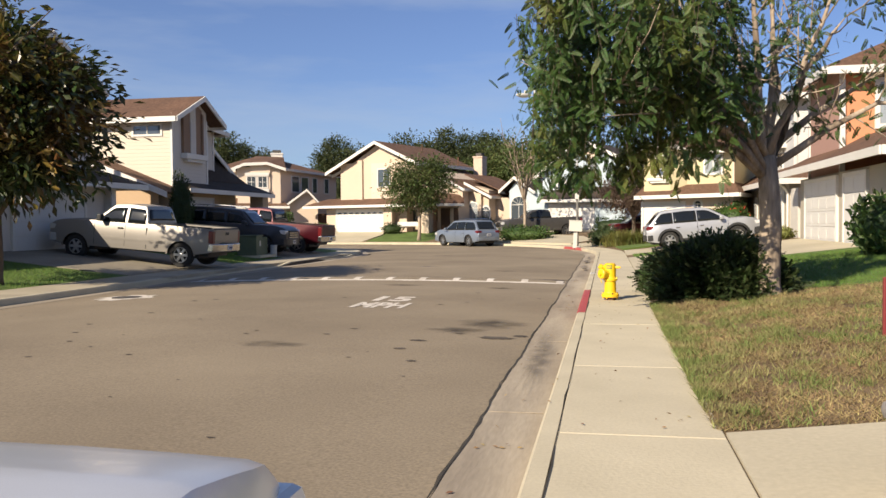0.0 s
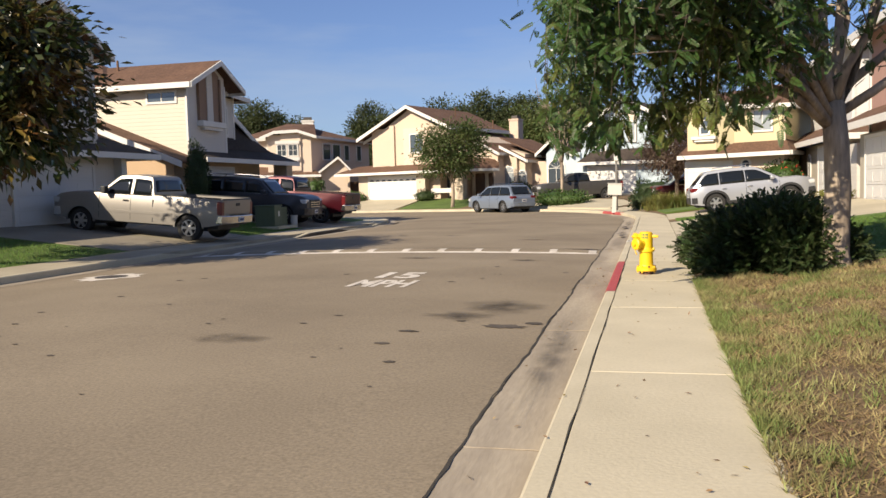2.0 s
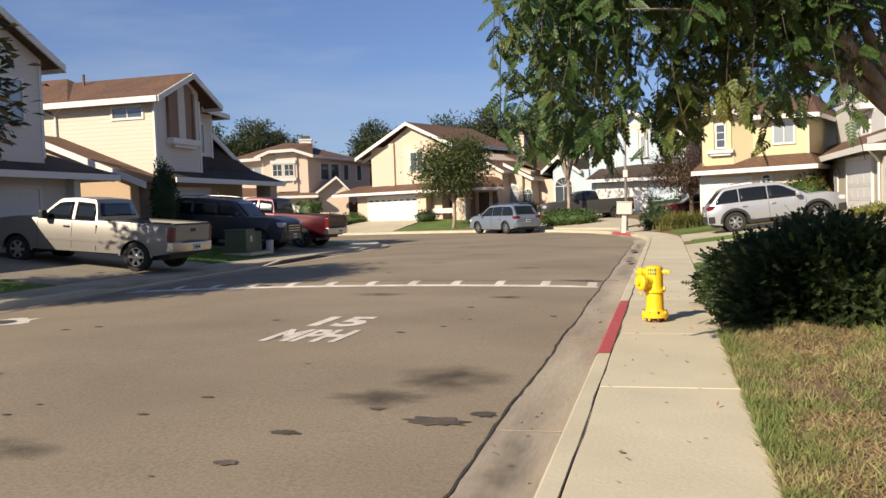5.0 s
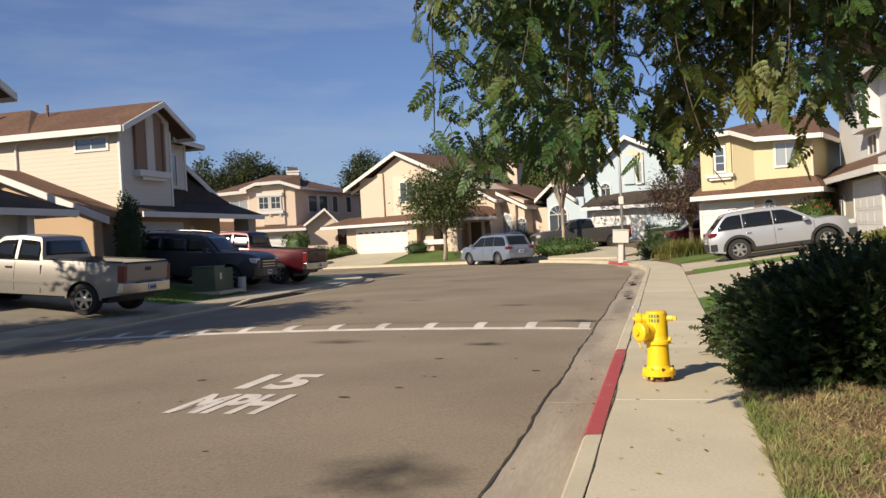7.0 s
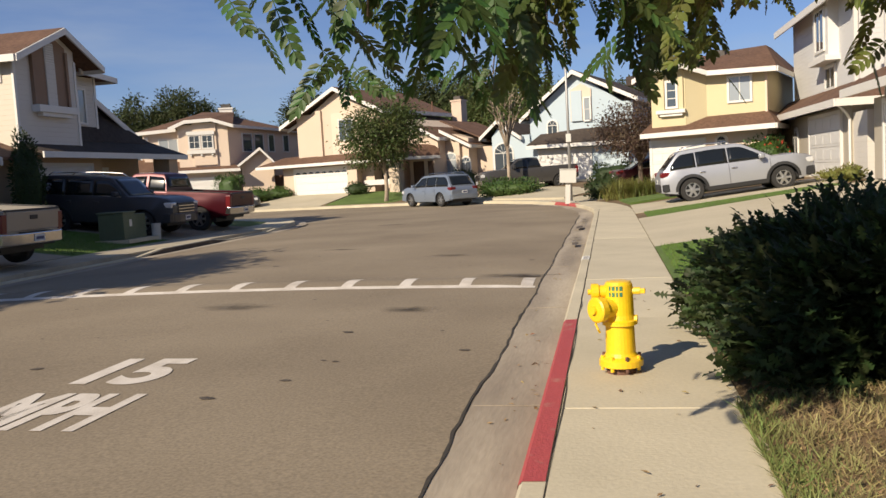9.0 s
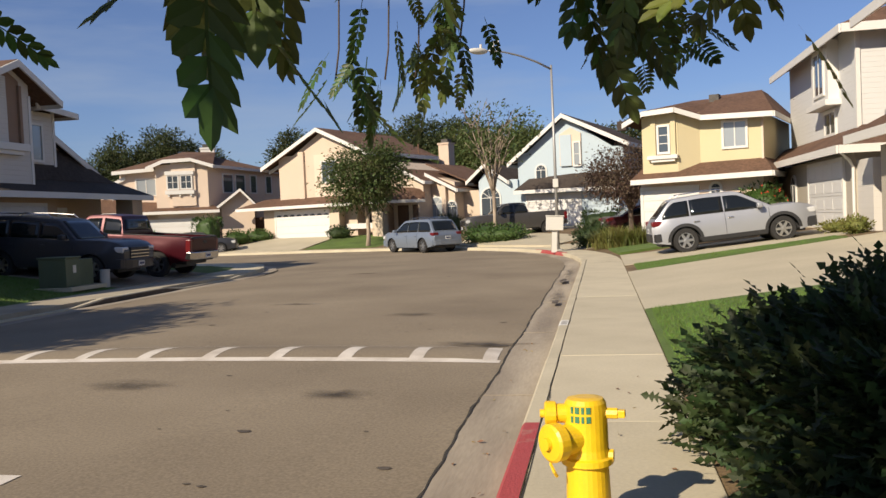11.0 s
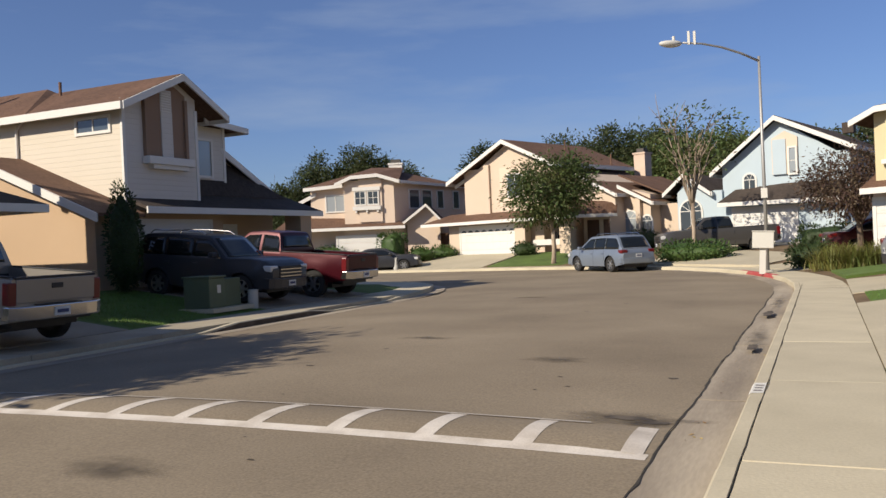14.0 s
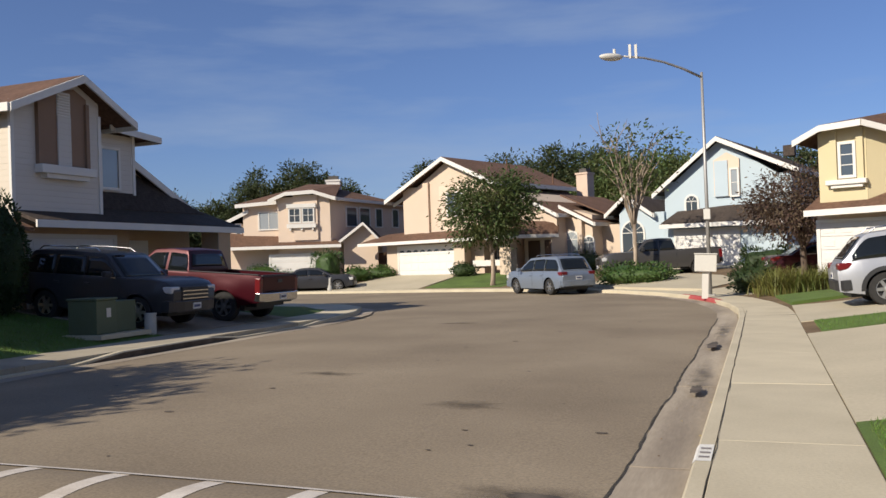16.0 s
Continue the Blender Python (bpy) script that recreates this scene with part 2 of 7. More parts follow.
TAILRED = mat("red_lens", (0.13, 0.004, 0.006), 0.3, var=0.05, coat=0.1)
LAMPCLEAR = mat("clear_lens", (0.55, 0.55, 0.54), 0.15, var=0.05, coat=0.8)
PLATE = mat("plate_white", (0.62, 0.62, 0.60), 0.5, var=0.05)
PLATEBAR = mat("plate_bar", (0.05, 0.06, 0.14), 0.6, var=0.05)
def carpaint(name, col, metal=0.35, rough=0.33):
    return mat(name, col, rough, metal=metal, var=0.04, big=2.0, fine=300, coat=0.15, spec=0.35)
PAINT_PEWTER = carpaint("pewter_paint", (0.29, 0.268, 0.238), 0.5, 0.42)
PAINT_CHARCOAL = carpaint("charcoal_paint", (0.042, 0.043, 0.048), 0.3)
PAINT_RED = carpaint("dark_red_paint", (0.050, 0.0055, 0.010), 0.2, 0.30)
PAINT_RED.node_tree.nodes["Principled BSDF"].inputs["Specular IOR Level"].default_value = 0.15
PAINT_BLUESILVER = carpaint("blue_silver_paint", (0.25, 0.29, 0.35), 0.5)
PAINT_GREY = carpaint("dark_grey_paint", (0.085, 0.08, 0.075), 0.4)
PAINT_MAROON = carpaint("maroon_paint", (0.055, 0.012, 0.014), 0.3)
PAINT_SILVER = carpaint("silver_paint", (0.40, 0.41, 0.435), 0.5, 0.38)
HYDRANT = mat("yellow_hydrant_paint", (0.86, 0.56, 0.012), 0.42, var=0.05, big=3, fine=40, bump=0.08, coat=0.25, col2=(0.78, 0.47, 0.012))
RUST = mat("rusty_iron", (0.14, 0.07, 0.045), 0.85, var=0.3, big=8, fine=40, bump=0.4)
GREENTEXT = mat("green_stencil", (0.05, 0.20, 0.10), 0.7, var=0.1)
POLE = mat("galvanised_steel", (0.38, 0.37, 0.35), 0.5, metal=0.5, var=0.08, big=2, fine=30)
PALEBOX = mat("pale_plastic", (0.60, 0.58, 0.52), 0.6, var=0.05, big=2, fine=40)
GREENBOX = mat("green_cabinet_paint", (0.085, 0.11, 0.06), 0.6, var=0.08, big=2, fine=40)
PALEPIPE = mat("weathered_pvc", (0.48, 0.47, 0.43), 0.7, var=0.08, big=5, fine=40)
GREYBIN = mat("grey_plastic", (0.22, 0.20, 0.185), 0.6, var=0.08, big=3, fine=50, bump=0.05)
REDPOST = mat("dark_red_plastic", (0.20, 0.03, 0.03), 0.5, var=0.08)
IRON = mat("cast_iron", (0.10, 0.09, 0.08), 0.7, metal=0.4, var=0.2, big=6, fine=40, bump=0.3)
DEADLEAF = mat("dead_leaf", (0.30, 0.20, 0.085), 0.9, var=0.2, island=0.4)

# ---------------------------------------------------------------- building helpers
def mesh_of(name, bm):
    me = bpy.data.meshes.new(name)
    bm.normal_update()
    bm.to_mesh(me)
    bm.free()
    return me


def thing(name, label, category, m=None, group="", kind=""):
    ob = new(name)
    ob.empty_display_size = 0.2
    if m is not None:
        ob.matrix_basis = m
    return tagged(ob, label, category, group, kind)


def part(name, bm, material, parent, label="", smooth=False):
    me = mesh_of(name, bm) if isinstance(bm, bmesh.types.BMesh) else bm
    me.materials.clear()
    me.materials.append(material)
    if smooth:
        me.shade_smooth()
    ob = new(name, me)
    ob.parent = parent
    if label:
        ob["label"] = label
    return ob


def solid(name, bm, material, label, category, group="", kind="", smooth=False, m=None):
    ob = part(name, bm, material, None, smooth=smooth)
    if m is not None:
        ob.matrix_basis = m
    return tagged(ob, label, category, group, kind)


def box(bm, x0, x1, y0, y1, z0, z1, bevel=0.0):
    x0, x1, y0, y1, z0, z1 = min(x0, x1), max(x0, x1), min(y0, y1), max(y0, y1), min(z0, z1), max(z0, z1)
    r = bmesh.ops.create_cube(bm, size=1, matrix=Matrix.LocRotScale(((x0 + x1) / 2, (y0 + y1) / 2, (z0 + z1) / 2), None, (x1 - x0, y1 - y0, z1 - z0)))
    if bevel:
        edges = {e for v in r["verts"] for e in v.link_edges}
        bmesh.ops.bevel(bm, geom=list(edges), offset=bevel, segments=2, profile=0.5, affect="EDGES")
    return bm


def B(*a, bevel=0.0):
    return box(bmesh.new(), *a, bevel=bevel)


def tube(bm, pts, radii, n=8, cap=True):
    """A tapered tube along a line of points."""
    rings = []
    for i, p in enumerate(pts):
        a = Vector(pts[max(i - 1, 0)])
        c = Vector(pts[min(i + 1, len(pts) - 1)])
        d = (c - a).normalized()
        side = d.cross(Vector((0, 0, 1)) if abs(d.z) < 0.95 else Vector((1, 0, 0))).normalized()
        up = side.cross(d)
        r = radii[i] if hasattr(radii, "__len__") else radii
        rings.append([bm.verts.new(Vector(p) + r * (math.cos(k * math.tau / n) * side + math.sin(k * math.tau / n) * up)) for k in range(n)])
    for r0, r1 in zip(rings, rings[1:]):
        for k in range(n):
            bm.faces.new((r0[k], r0[(k + 1) % n], r1[(k + 1) % n], r1[k]))
    if cap:
        bm.faces.new(rings[0][::-1])
        bm.faces.new(rings[-1])
    return bm


def lathe(bm, profile, n=20, centre=(0, 0, 0), axis="z", cap=True):
    """A turned form from rows of (radius, height)."""
    rings = []
    for r, h in profile:
        ring = []
        for k in range(n):
            a = k * math.tau / n
            p = (r * math.cos(a), r * math.sin(a), h)
            if axis == "x":
                p = (h, r * math.cos(a), r * math.sin(a))
            elif axis == "y":
                p = (r * math.cos(a), h, r * math.sin(a))
            ring.append(bm.verts.new(Vector(p) + Vector(centre)))
        rings.append(ring)
    for r0, r1 in zip(rings, rings[1:]):
        for k in range(n):
            bm.faces.new((r0[k], r0[(k + 1) % n], r1[(k + 1) % n], r1[k]))
    if cap:
        bm.faces.new(rings[0][::-1])
        bm.faces.new(rings[-1])
    bmesh.ops.recalc_face_normals(bm, faces=bm.faces[:])
    return bm


def prism(bm, poly, axis, a, b):
    """A polygon extruded along an axis from a to b. poly: (u, v); axis x: (y, z), y: (x, z), z: (x, y)."""
    def at(u, v, w):
        return {"x": (w, u, v), "y": (u, w, v), "z": (u, v, w)}[axis]
    r0 = [bm.verts.new(at(u, v, a)) for u, v in poly]
    r1 = [bm.verts.new(at(u, v, b)) for u, v in poly]
    bm.faces.new(r0)
    bm.faces.new(r1[::-1])
    for i in range(len(poly)):
        j = (i + 1) % len(poly)
        bm.faces.new((r0[i], r1[i], r1[j], r0[j]))
    bmesh.ops.recalc_face_normals(bm, faces=bm.faces[:])
    return bm


def plate(bm, pts, thick):
    """A flat slab under the given outline."""
    top = [bm.verts.new(p) for p in pts]
    low = [bm.verts.new((p[0], p[1], p[2] - thick)) for p in pts]
    bm.faces.new(top)
    bm.faces.new(low[::-1])
    for i in range(len(pts)):
        j = (i + 1) % len(pts)
        bm.faces.new((top[i], low[i], low[j], top[j]))
    bmesh.ops.recalc_face_normals(bm, faces=bm.faces[:])
    return bm


def board(bm, p, q, high=0.22, thick=0.06):
    """A board along p-q, hanging down from it."""
    p, q = Vector(p), Vector(q)
    d = (q - p).normalized()
    s = d.cross(Vector((0, 0, 1))).normalized() * thick / 2
    z = Vector((0, 0, -high))
    v = [bm.verts.new(c) for c in (p - s, p + s, q + s, q - s, p - s + z, p + s + z, q + s + z, q - s + z)]
    for f in ((0, 1, 2, 3), (7, 6, 5, 4), (0, 4, 5, 1), (1, 5, 6, 2), (2, 6, 7, 3), (3, 7, 4, 0)):
        bm.faces.new([v[i] for i in f])
    bmesh.ops.recalc_face_normals(bm, faces=bm.faces[:])
    return bm


def raw(name, verts, faces, material, parent=None):
    me = bpy.data.meshes.new(name)
    me.from_pydata(verts, [], faces)
    me.materials.append(material)
    ob = new(name, me)
    ob.parent = parent
    return ob

# ---------------------------------------------------------------- ground, road, kerbs
CURB_R = [(0, -90), (0, -40), (0, -10), (0, 0), (0, 10), (0, 20), (0, 30), (0, 34), (-0.1, 36.5), (-0.4, 38.8), (-0.95, 41.2), (-1.8, 43.7), (-3.2, 46.5), (-5.2, 49.2), (-7.8, 51.4), (-11, 53.2), (-15, 54.4), (-22, 55.6), (-32, 56.5), (-95, 60)]
CURB_L = [(-11, -90), (-11, -40), (-11, 0), (-11, 10), (-11, 17), (-11, 18.2), (-11, 25.0), (-11, 26.2), (-11, 29.0), (-11, 30.2), (-11, 33), (-11.15, 35), (-11.7, 37.6), (-12.7, 40), (-14.4, 41.9), (-17.2, 43), (-22, 43.6), (-95, 47)]
DROP_L = {5: 0.25, 6: 0.25, 9: 0.25, 10: 0.25}


def bump_height(y):
    return 0.046 * math.sin(math.pi * (y - 17.45) / 1.05) if 17.45 < y < 18.5 else 0.0


def road_z(x, y):
    u = (x + 5.5) / 5.5
    z = -0.132 + 0.075 * max(0.0, 1 - (u / 0.91) ** 2)
    if abs(u) > 0.915:
        z -= 0.05
    fade = min(max((42 - y) / 8, 0), 1)
    hump = bump_height(y) * min(max((0.91 - abs(u)) / 0.07, 0.0), 1.0)
    return fade * (z + hump) + (1 - fade) * -0.136


def land_right(x):
    return 0.0 if x < 1.3 else min(0.098 * (x - 1.3), 0.65)


def land_left(x):
    return 0.0 if x > -12.6 else min(0.125 * (-12.6 - x), 0.62)


def normals(line, side):
    out = []
    for i, p in enumerate(line):
        a, c = Vector(line[max(i - 1, 0)]), Vector(line[min(i + 1, len(line) - 1)])
        d = (c - a).normalized()
        out.append(Vector((d.y, -d.x)) * side)
    return out


def dense(line, step):
    out = [line[0]]
    for a, c in zip(line, line[1:]):
        k = max(1, int((Vector(c) - Vector(a)).length / step))
        out += [tuple(Vector(a).lerp(Vector(c), (i + 1) / k)) for i in range(k)]
    return out


def sweep(line, side, profile, drops=None):
    bm = bmesh.new()
    rows = []
    for i, (p, n) in enumerate(zip(line, normals(line, side))):
        k = (drops or {}).get(i, 1.0)
        row = []
        for d, z in profile:
            zz = -0.13 + (z + 0.13) * k if z > -0.12 and d < 0.5 else z
            row.append(bm.verts.new((p[0] + n.x * d, p[1] + n.y * d, zz)))
        rows.append(row)
    for r0, r1 in zip(rows, rows[1:]):
        for j in range(len(profile) - 1):
            bm.faces.new((r0[j], r0[j + 1], r1[j + 1], r1[j]))
    bmesh.ops.recalc_face_normals(bm, faces=bm.faces[:])
    if sum(f.normal.z for f in bm.faces) < 0:
        bmesh.ops.reverse_faces(bm, faces=bm.faces[:])
    return bm


def grid_sheet(xs, ys, zf):
    bm = bmesh.new()
    vs = [[bm.verts.new((x, y, zf(x, y))) for x in xs] for y in ys]
    for r0, r1 in zip(vs, vs[1:]):
        for i in range(len(xs) - 1):
            bm.faces.new((r0[i], r0[i + 1], r1[i + 1], r1[i]))
    return bm


bm = grid_sheet([-2500, -400, -100, 0, 100, 400, 2500], [-2500, -400, -100, 0, 100, 400, 2500], lambda x, y: -0.4)
solid("ground", bm, EARTH, "bare earth reaching away to the horizon", "ground", kind="structure")
xs = [-95, -60, -40, -25, -16, -12, -11.1] + [-10.53 + 0.5 * i for i in range(21)] + [-0.47, -0.2, 2.0]
ys = [-90, -40, -20, -10, -5, 0, 5, 9, 12, 15, 17.2] + [17.45 + 0.105 * i for i in range(11)] + [18.8, 20, 23, 26, 30, 34, 36, 38, 40, 42, 46, 50, 62]
solid("road", grid_sheet(xs, ys, road_z), ASPHALT, "worn sun-bleached brown-grey asphalt street with a slight crown", "road", kind="structure", smooth=True)
solid("gutter", sweep(dense(CURB_R, 2.0), 1, [(-0.5, -0.127), (-0.02, -0.133), (0.02, -0.16)]), GUTTER, "stained concrete gutter pan beside the kerb", "gutter", kind="structure")
gutter_left = solid("gutter", sweep(dense(CURB_L, 2.0), -1, [(-0.45, -0.127), (-0.02, -0.133), (0.02, -0.16)]), GUTTER, "shaded concrete gutter pan along the left kerb", "gutter", kind="structure")
solid("curb", sweep(dense(CURB_R, 1.0), 1, [(0.0, -0.2), (0.015, -0.02), (0.035, 0.0), (0.145, 0.002), (0.148, -0.2)]), CONCRETE, "pale concrete kerb with a rounded top edge", "curb", kind="structure")
solid("curb", sweep(CURB_L, -1, [(0.0, -0.2), (0.015, -0.02), (0.035, 0.0), (0.145, 0.002), (0.148, -0.2)], DROP_L), CONCRETE, "concrete kerb dropped at the driveways", "curb", kind="structure")
bm = sweep(dense(CURB_R, 2.0), 1, [(1.23, -0.06), (1.252, -0.006), (3.0, land_right(3.0) - 0.004), (5.5, land_right(5.5) - 0.004), (7.9, 0.642), (60, 0.65), (220, 0.65)])
solid("lawn", bm, DRYLAWN, "dry patchy front-yard soil with thin grass", "lawn", kind="structure")
bm = grid_sheet([-220, -60, -30, -20, -17.6, -15, -12.6], [-90, 0, 20, 30, 34.5, 36.5], lambda x, y: land_left(x) - 0.006 - (0.3 if x < -219 else 0))
v = [bm.verts.new(p) for p in ((-12.6, 36.5, -0.006), (-13.2, 38.5, -0.006), (-14.6, 40.2, -0.006), (-17.2, 41.4, 0.0), (-22, 42.0, 0.0), (-22, 36.5, 0.614), (-17.6, 36.5, 0.614), (-15, 36.5, 0.294))]
bm.faces.new(v)
bmesh.ops.recalc_face_normals(bm, faces=bm.faces[:])
solid("lawn", bm, GREENLAWN, "shaded green front lawn rising to the houses", "lawn", kind="structure")

# dark strip over the kerb face: part dirt, part its shade painted on
bm = prism(bmesh.new(), [(25.2, -0.135), (25.5, -0.095), (26.2, -0.022), (29.0, -0.022), (29.7, -0.095), (30.0, -0.135)], "x", -11.0, -10.982)
solid("curb_dirt", bm, KERB_DIRT_SHADE, "dark strip of dirt and painted shade on the kerb face", "dirt", kind="structure")

# sidewalk slabs, each a piece of the pavement
SLAB_Y = [-9.6, -6.4, -3.3, -0.4, 2.3, 4.98, 8.38, 11.08, 14.2, 17.1, 20.3, 23.4, 26.5, 29.6, 32.7, 34.0]
pavement = thing("pavement", "pale concrete sidewalk of long slabs behind the kerb", "sidewalk", kind="structure")
def slab_mesh(name, w, length):
    return mesh_of(name, B(0, w, 0.006, length - 0.006, -0.12, 0.0, bevel=0.008))
for a, c in zip(SLAB_Y, SLAB_Y[1:]):
    ob = part("slab", slab_mesh("slab", 1.088, c - a), CONCRETE, pavement)
    ob.location = (0.152, a, 0.001 + 0.002 * math.sin(a * 7))
part("far_walk", sweep(dense(CURB_R[7:], 2.0), 1, [(0.15, -0.15), (0.152, 0.0), (1.248, 0.004), (1.25, -0.15)]), CONCRETE, pavement)
part("near_walk", B(0.158, 1.24, -60, -9.6, -0.12, 0.001), CONCRETE, pavement)
part("joint_filler", B(0.146, 1.246, -60, 34.0, -0.14, -0.012), TARSEAM, pavement)
pavement_left = thing("pavement", "concrete sidewalk along the far side of the street", "sidewalk", kind="structure")
LEFT_Y = [-60, -20, 0, 6, 9, 12, 15, 18, 21, 24, 27, 30, 33]
for a, c in zip(LEFT_Y, LEFT_Y[1:]):
    ob = part("slab", slab_mesh("slab", 1.45, c - a), CONCRETE_SHADED, pavement_left)
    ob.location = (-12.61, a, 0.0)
part("corner_walk", sweep(dense(CURB_L[10:], 1.0), -1, [(0.15, -0.15), (0.152, 0.002), (1.6, 0.004), (1.605, -0.15)]), CONCRETE, pavement_left)


def drive(name, pts, zf, label, thick=0.12, material=None):
    """A driveway plate, cut into pieces so that it follows the slope."""
    bm = bmesh.new()
    (xa, ya), (xb, yb), (xc, yc), (xd, yd) = pts
    n = 8
    rows = []
    for i in range(n + 1):
        t = i / n
        p, q = (xa + (xd - xa) * t, ya + (yd - ya) * t), (xb + (xc - xb) * t, yb + (yc - yb) * t)
        rows.append([bm.verts.new((*p, zf(*p) + 0.012)), bm.verts.new((*q, zf(*q) + 0.012)), bm.verts.new((*q, zf(*q) - thick)), bm.verts.new((*p, zf(*p) - thick))])
    for r0, r1 in zip(rows, rows[1:]):
        for j in range(4):
            bm.faces.new((r0[j], r0[(j + 1) % 4], r1[(j + 1) % 4], r1[j]))
    bm.faces.new(rows[0])
    bm.faces.new(rows[-1][::-1])
    bmesh.ops.recalc_face_normals(bm, faces=bm.faces[:])
    return solid(name, bm, material or DRIVE, label, "driveway", kind="structure")


RZ = lambda x, y: land_right(x)
LZ = lambda x, y: land_left(x)
drive("driveway", [(1.25, -4.6), (1.25, 2.42), (7.8, 2.9), (7.8, -4.6)], RZ, "pale concrete driveway beside the dry lawn")
drive("driveway", [(1.25, 21.2), (1.25, 29.3), (7.9, 31.9), (7.9, 22.4)], RZ, "pale concrete driveway rising to the beige garage")
drive("driveway", [(1.25, 31.9), (1.25, 37.2), (7.9, 40.2), (7.9, 33.2)], RZ, "pale concrete driveway under the silver SUV")
drive("driveway", [(-12.62, 18.0), (-12.62, 24.6), (-17.7, 24.6), (-17.7, 17.2)], LZ, "grey driveway with shade-darkened colour under the pewter pickup", material=DRIVE_SHADED)
drive("driveway", [(-12.62, 29.4), (-12.62, 34.9), (-17.7, 34.4), (-17.7, 29.6)], LZ, "grey driveway with shade-darkened colour under the dark SUV and red pickup", material=DRIVE_SHADED)
bm = plate(bmesh.new(), [(-1.6, 46.6, 0.10), (-7.6, 52.6, 0.10), (-4.5, 62, 0.76), (3.2, 56.6, 0.70)], 0.1)
solid("driveway", bm, DRIVE, "concrete driveway before the pale blue house", "driveway", kind="structure")
bm = plate(bmesh.new(), [(-17.2, 56.2, 0.02), (-23.5, 57.2, 0.02), (-21.9, 63.4, 0.66), (-16.5, 61.6, 0.66)], 0.1)
solid("driveway", bm, DRIVE, "sunlit concrete driveway before the peach house", "driveway", kind="structure")
bm = plate(bmesh.new(), [(-25, 57.4, 0.02), (-31, 57.9, 0.02), (-31.5, 62.0, 0.66), (-26.0, 63.4, 0.66)], 0.1)
solid("driveway", bm, DRIVE, "concrete driveway before the pale peach house", "driveway", kind="structure")
bm = plate(bmesh.new(), [(1.0, 41.2, 0.02), (-1.9, 46.6, 0.02), (2.0, 47.6, 0.40), (5.2, 42.4, 0.40)], 0.1)
solid("driveway", bm, DRIVE, "concrete driveway before the yellow house", "driveway", kind="structure")
bm = plate(bmesh.new(), [(-16.9, 56.3, 0.04), (-16.2, 61.2, 0.67), (-9.5, 61.5, 0.67), (-9.4, 54.8, 0.04)], 0.1)
solid("lawn", bm, GREENLAWN, "small green lawn before the peach house", "lawn", kind="structure")
def green_strip(name, pts, label, lift=0.014):
    bm = plate(bmesh.new(), [(x, y, land_right(x) + lift) for x, y in pts], 0.1)
    return solid(name, bm, GREENLAWN, label, "lawn", kind="structure")
green_strip("lawn", [(1.25, 15.6), (7.9, 15.6), (7.9, 22.38), (1.25, 21.18)], "bright green mown lawn between bush and driveway")
green_strip("lawn", [(1.5, 29.4), (7.0, 31.7), (7.0, 33.0), (1.5, 31.9)], "narrow green grass strip between two driveways", 0.022)
green_strip("lawn", [(1.25, 37.3), (5.0, 39.0), (3.6, 41.6), (0.9, 40.8)], "small green lawn before the strap-leaved plants", 0.10)
green_strip("lawn", [(3.6, 11.8), (7.9, 11.8), (7.9, 15.58), (3.6, 15.58)], "shaded green lawn behind the street tree")


def painted(x0, x1, y0, y1, slant=0.0, lift=0.004, n=None):
    """A painted strip that follows the road surface."""
    n = n or max(2, int(abs(x1 - x0) / 0.5), )
    k = max(2, int(abs(y1 - y0) / 0.09))
    bm = bmesh.new()
    rows = [[bm.verts.new((x0 + (x1 - x0) * i / n + slant * j / k, y0 + (y1 - y0) * j / k, road_z(min(max(x0 + (x1 - x0) * i / n, -10.5), -0.5), y0 + (y1 - y0) * j / k) + lift)) for i in range(n + 1)] for j in range(k + 1)]
    for r0, r1 in zip(rows, rows[1:]):
        for i in range(n):
            bm.faces.new((r0[i], r0[i + 1], r1[i + 1], r1[i]))
    return bm


marking = thing("speed_bump_marking", "white painted lines and bars across the speed bump", "road marking", kind="structure")
part("near_line", painted(-10.5, -0.55, 17.42, 17.58), WHITEPAINT, marking)
part("far_line", painted(-10.5, -1.2, 18.41, 18.47, lift=0.012), WHITEPAINT, marking)
for i in range(12):
    part("bar", painted(-0.76 - 0.87 * i, -0.59 - 0.87 * i, 17.56, 18.44, slant=-0.03), WHITEPAINT, marking)


def words(body, x0, x1, y0, y1, thing_name, label):
    """Stencilled words lying on the road, read from the south."""
    cu = bpy.data.curves.new(thing_name, "FONT")
    cu.body, cu.size, cu.fill_mode, cu.align_x = body, 1.0, "BOTH", "LEFT"
    cu.offset = 0.040
    ob = new(thing_name, cu)
    cu.materials.append(WHITEPAINT)
    bpy.context.view_layer.update()
    bb = [Vector(c) for c in ob.bound_box]
    lo = Vector((min(c.x for c in bb), min(c.y for c in bb), 0))
    hi = Vector((max(c.x for c in bb), max(c.y for c in bb), 0))
    sx, sy = (x1 - x0) / (hi.x - lo.x), (y1 - y0) / (hi.y - lo.y)
    za, zb = road_z(x0, y0) + 0.006, road_z(x1, y0) + 0.006
    tilt = math.atan2(zb - za, x1 - x0)
    ob.matrix_basis = Matrix.Translation((x0, y0, za)) @ Matrix.Rotation(-tilt, 4, "Y") @ Matrix.Diagonal((sx, sy, 1, 1)) @ Matrix.Translation(-lo)
    return tagged(ob, label, "road marking", kind="structure")


words("15", -3.93, -3.22, 12.04, 12.98, "speed_limit_number", "white stencilled speed number painted on asphalt")
words("MPH", -4.00, -3.04, 10.82, 11.76, "speed_limit_letters", "white stencilled speed letters painted on asphalt")

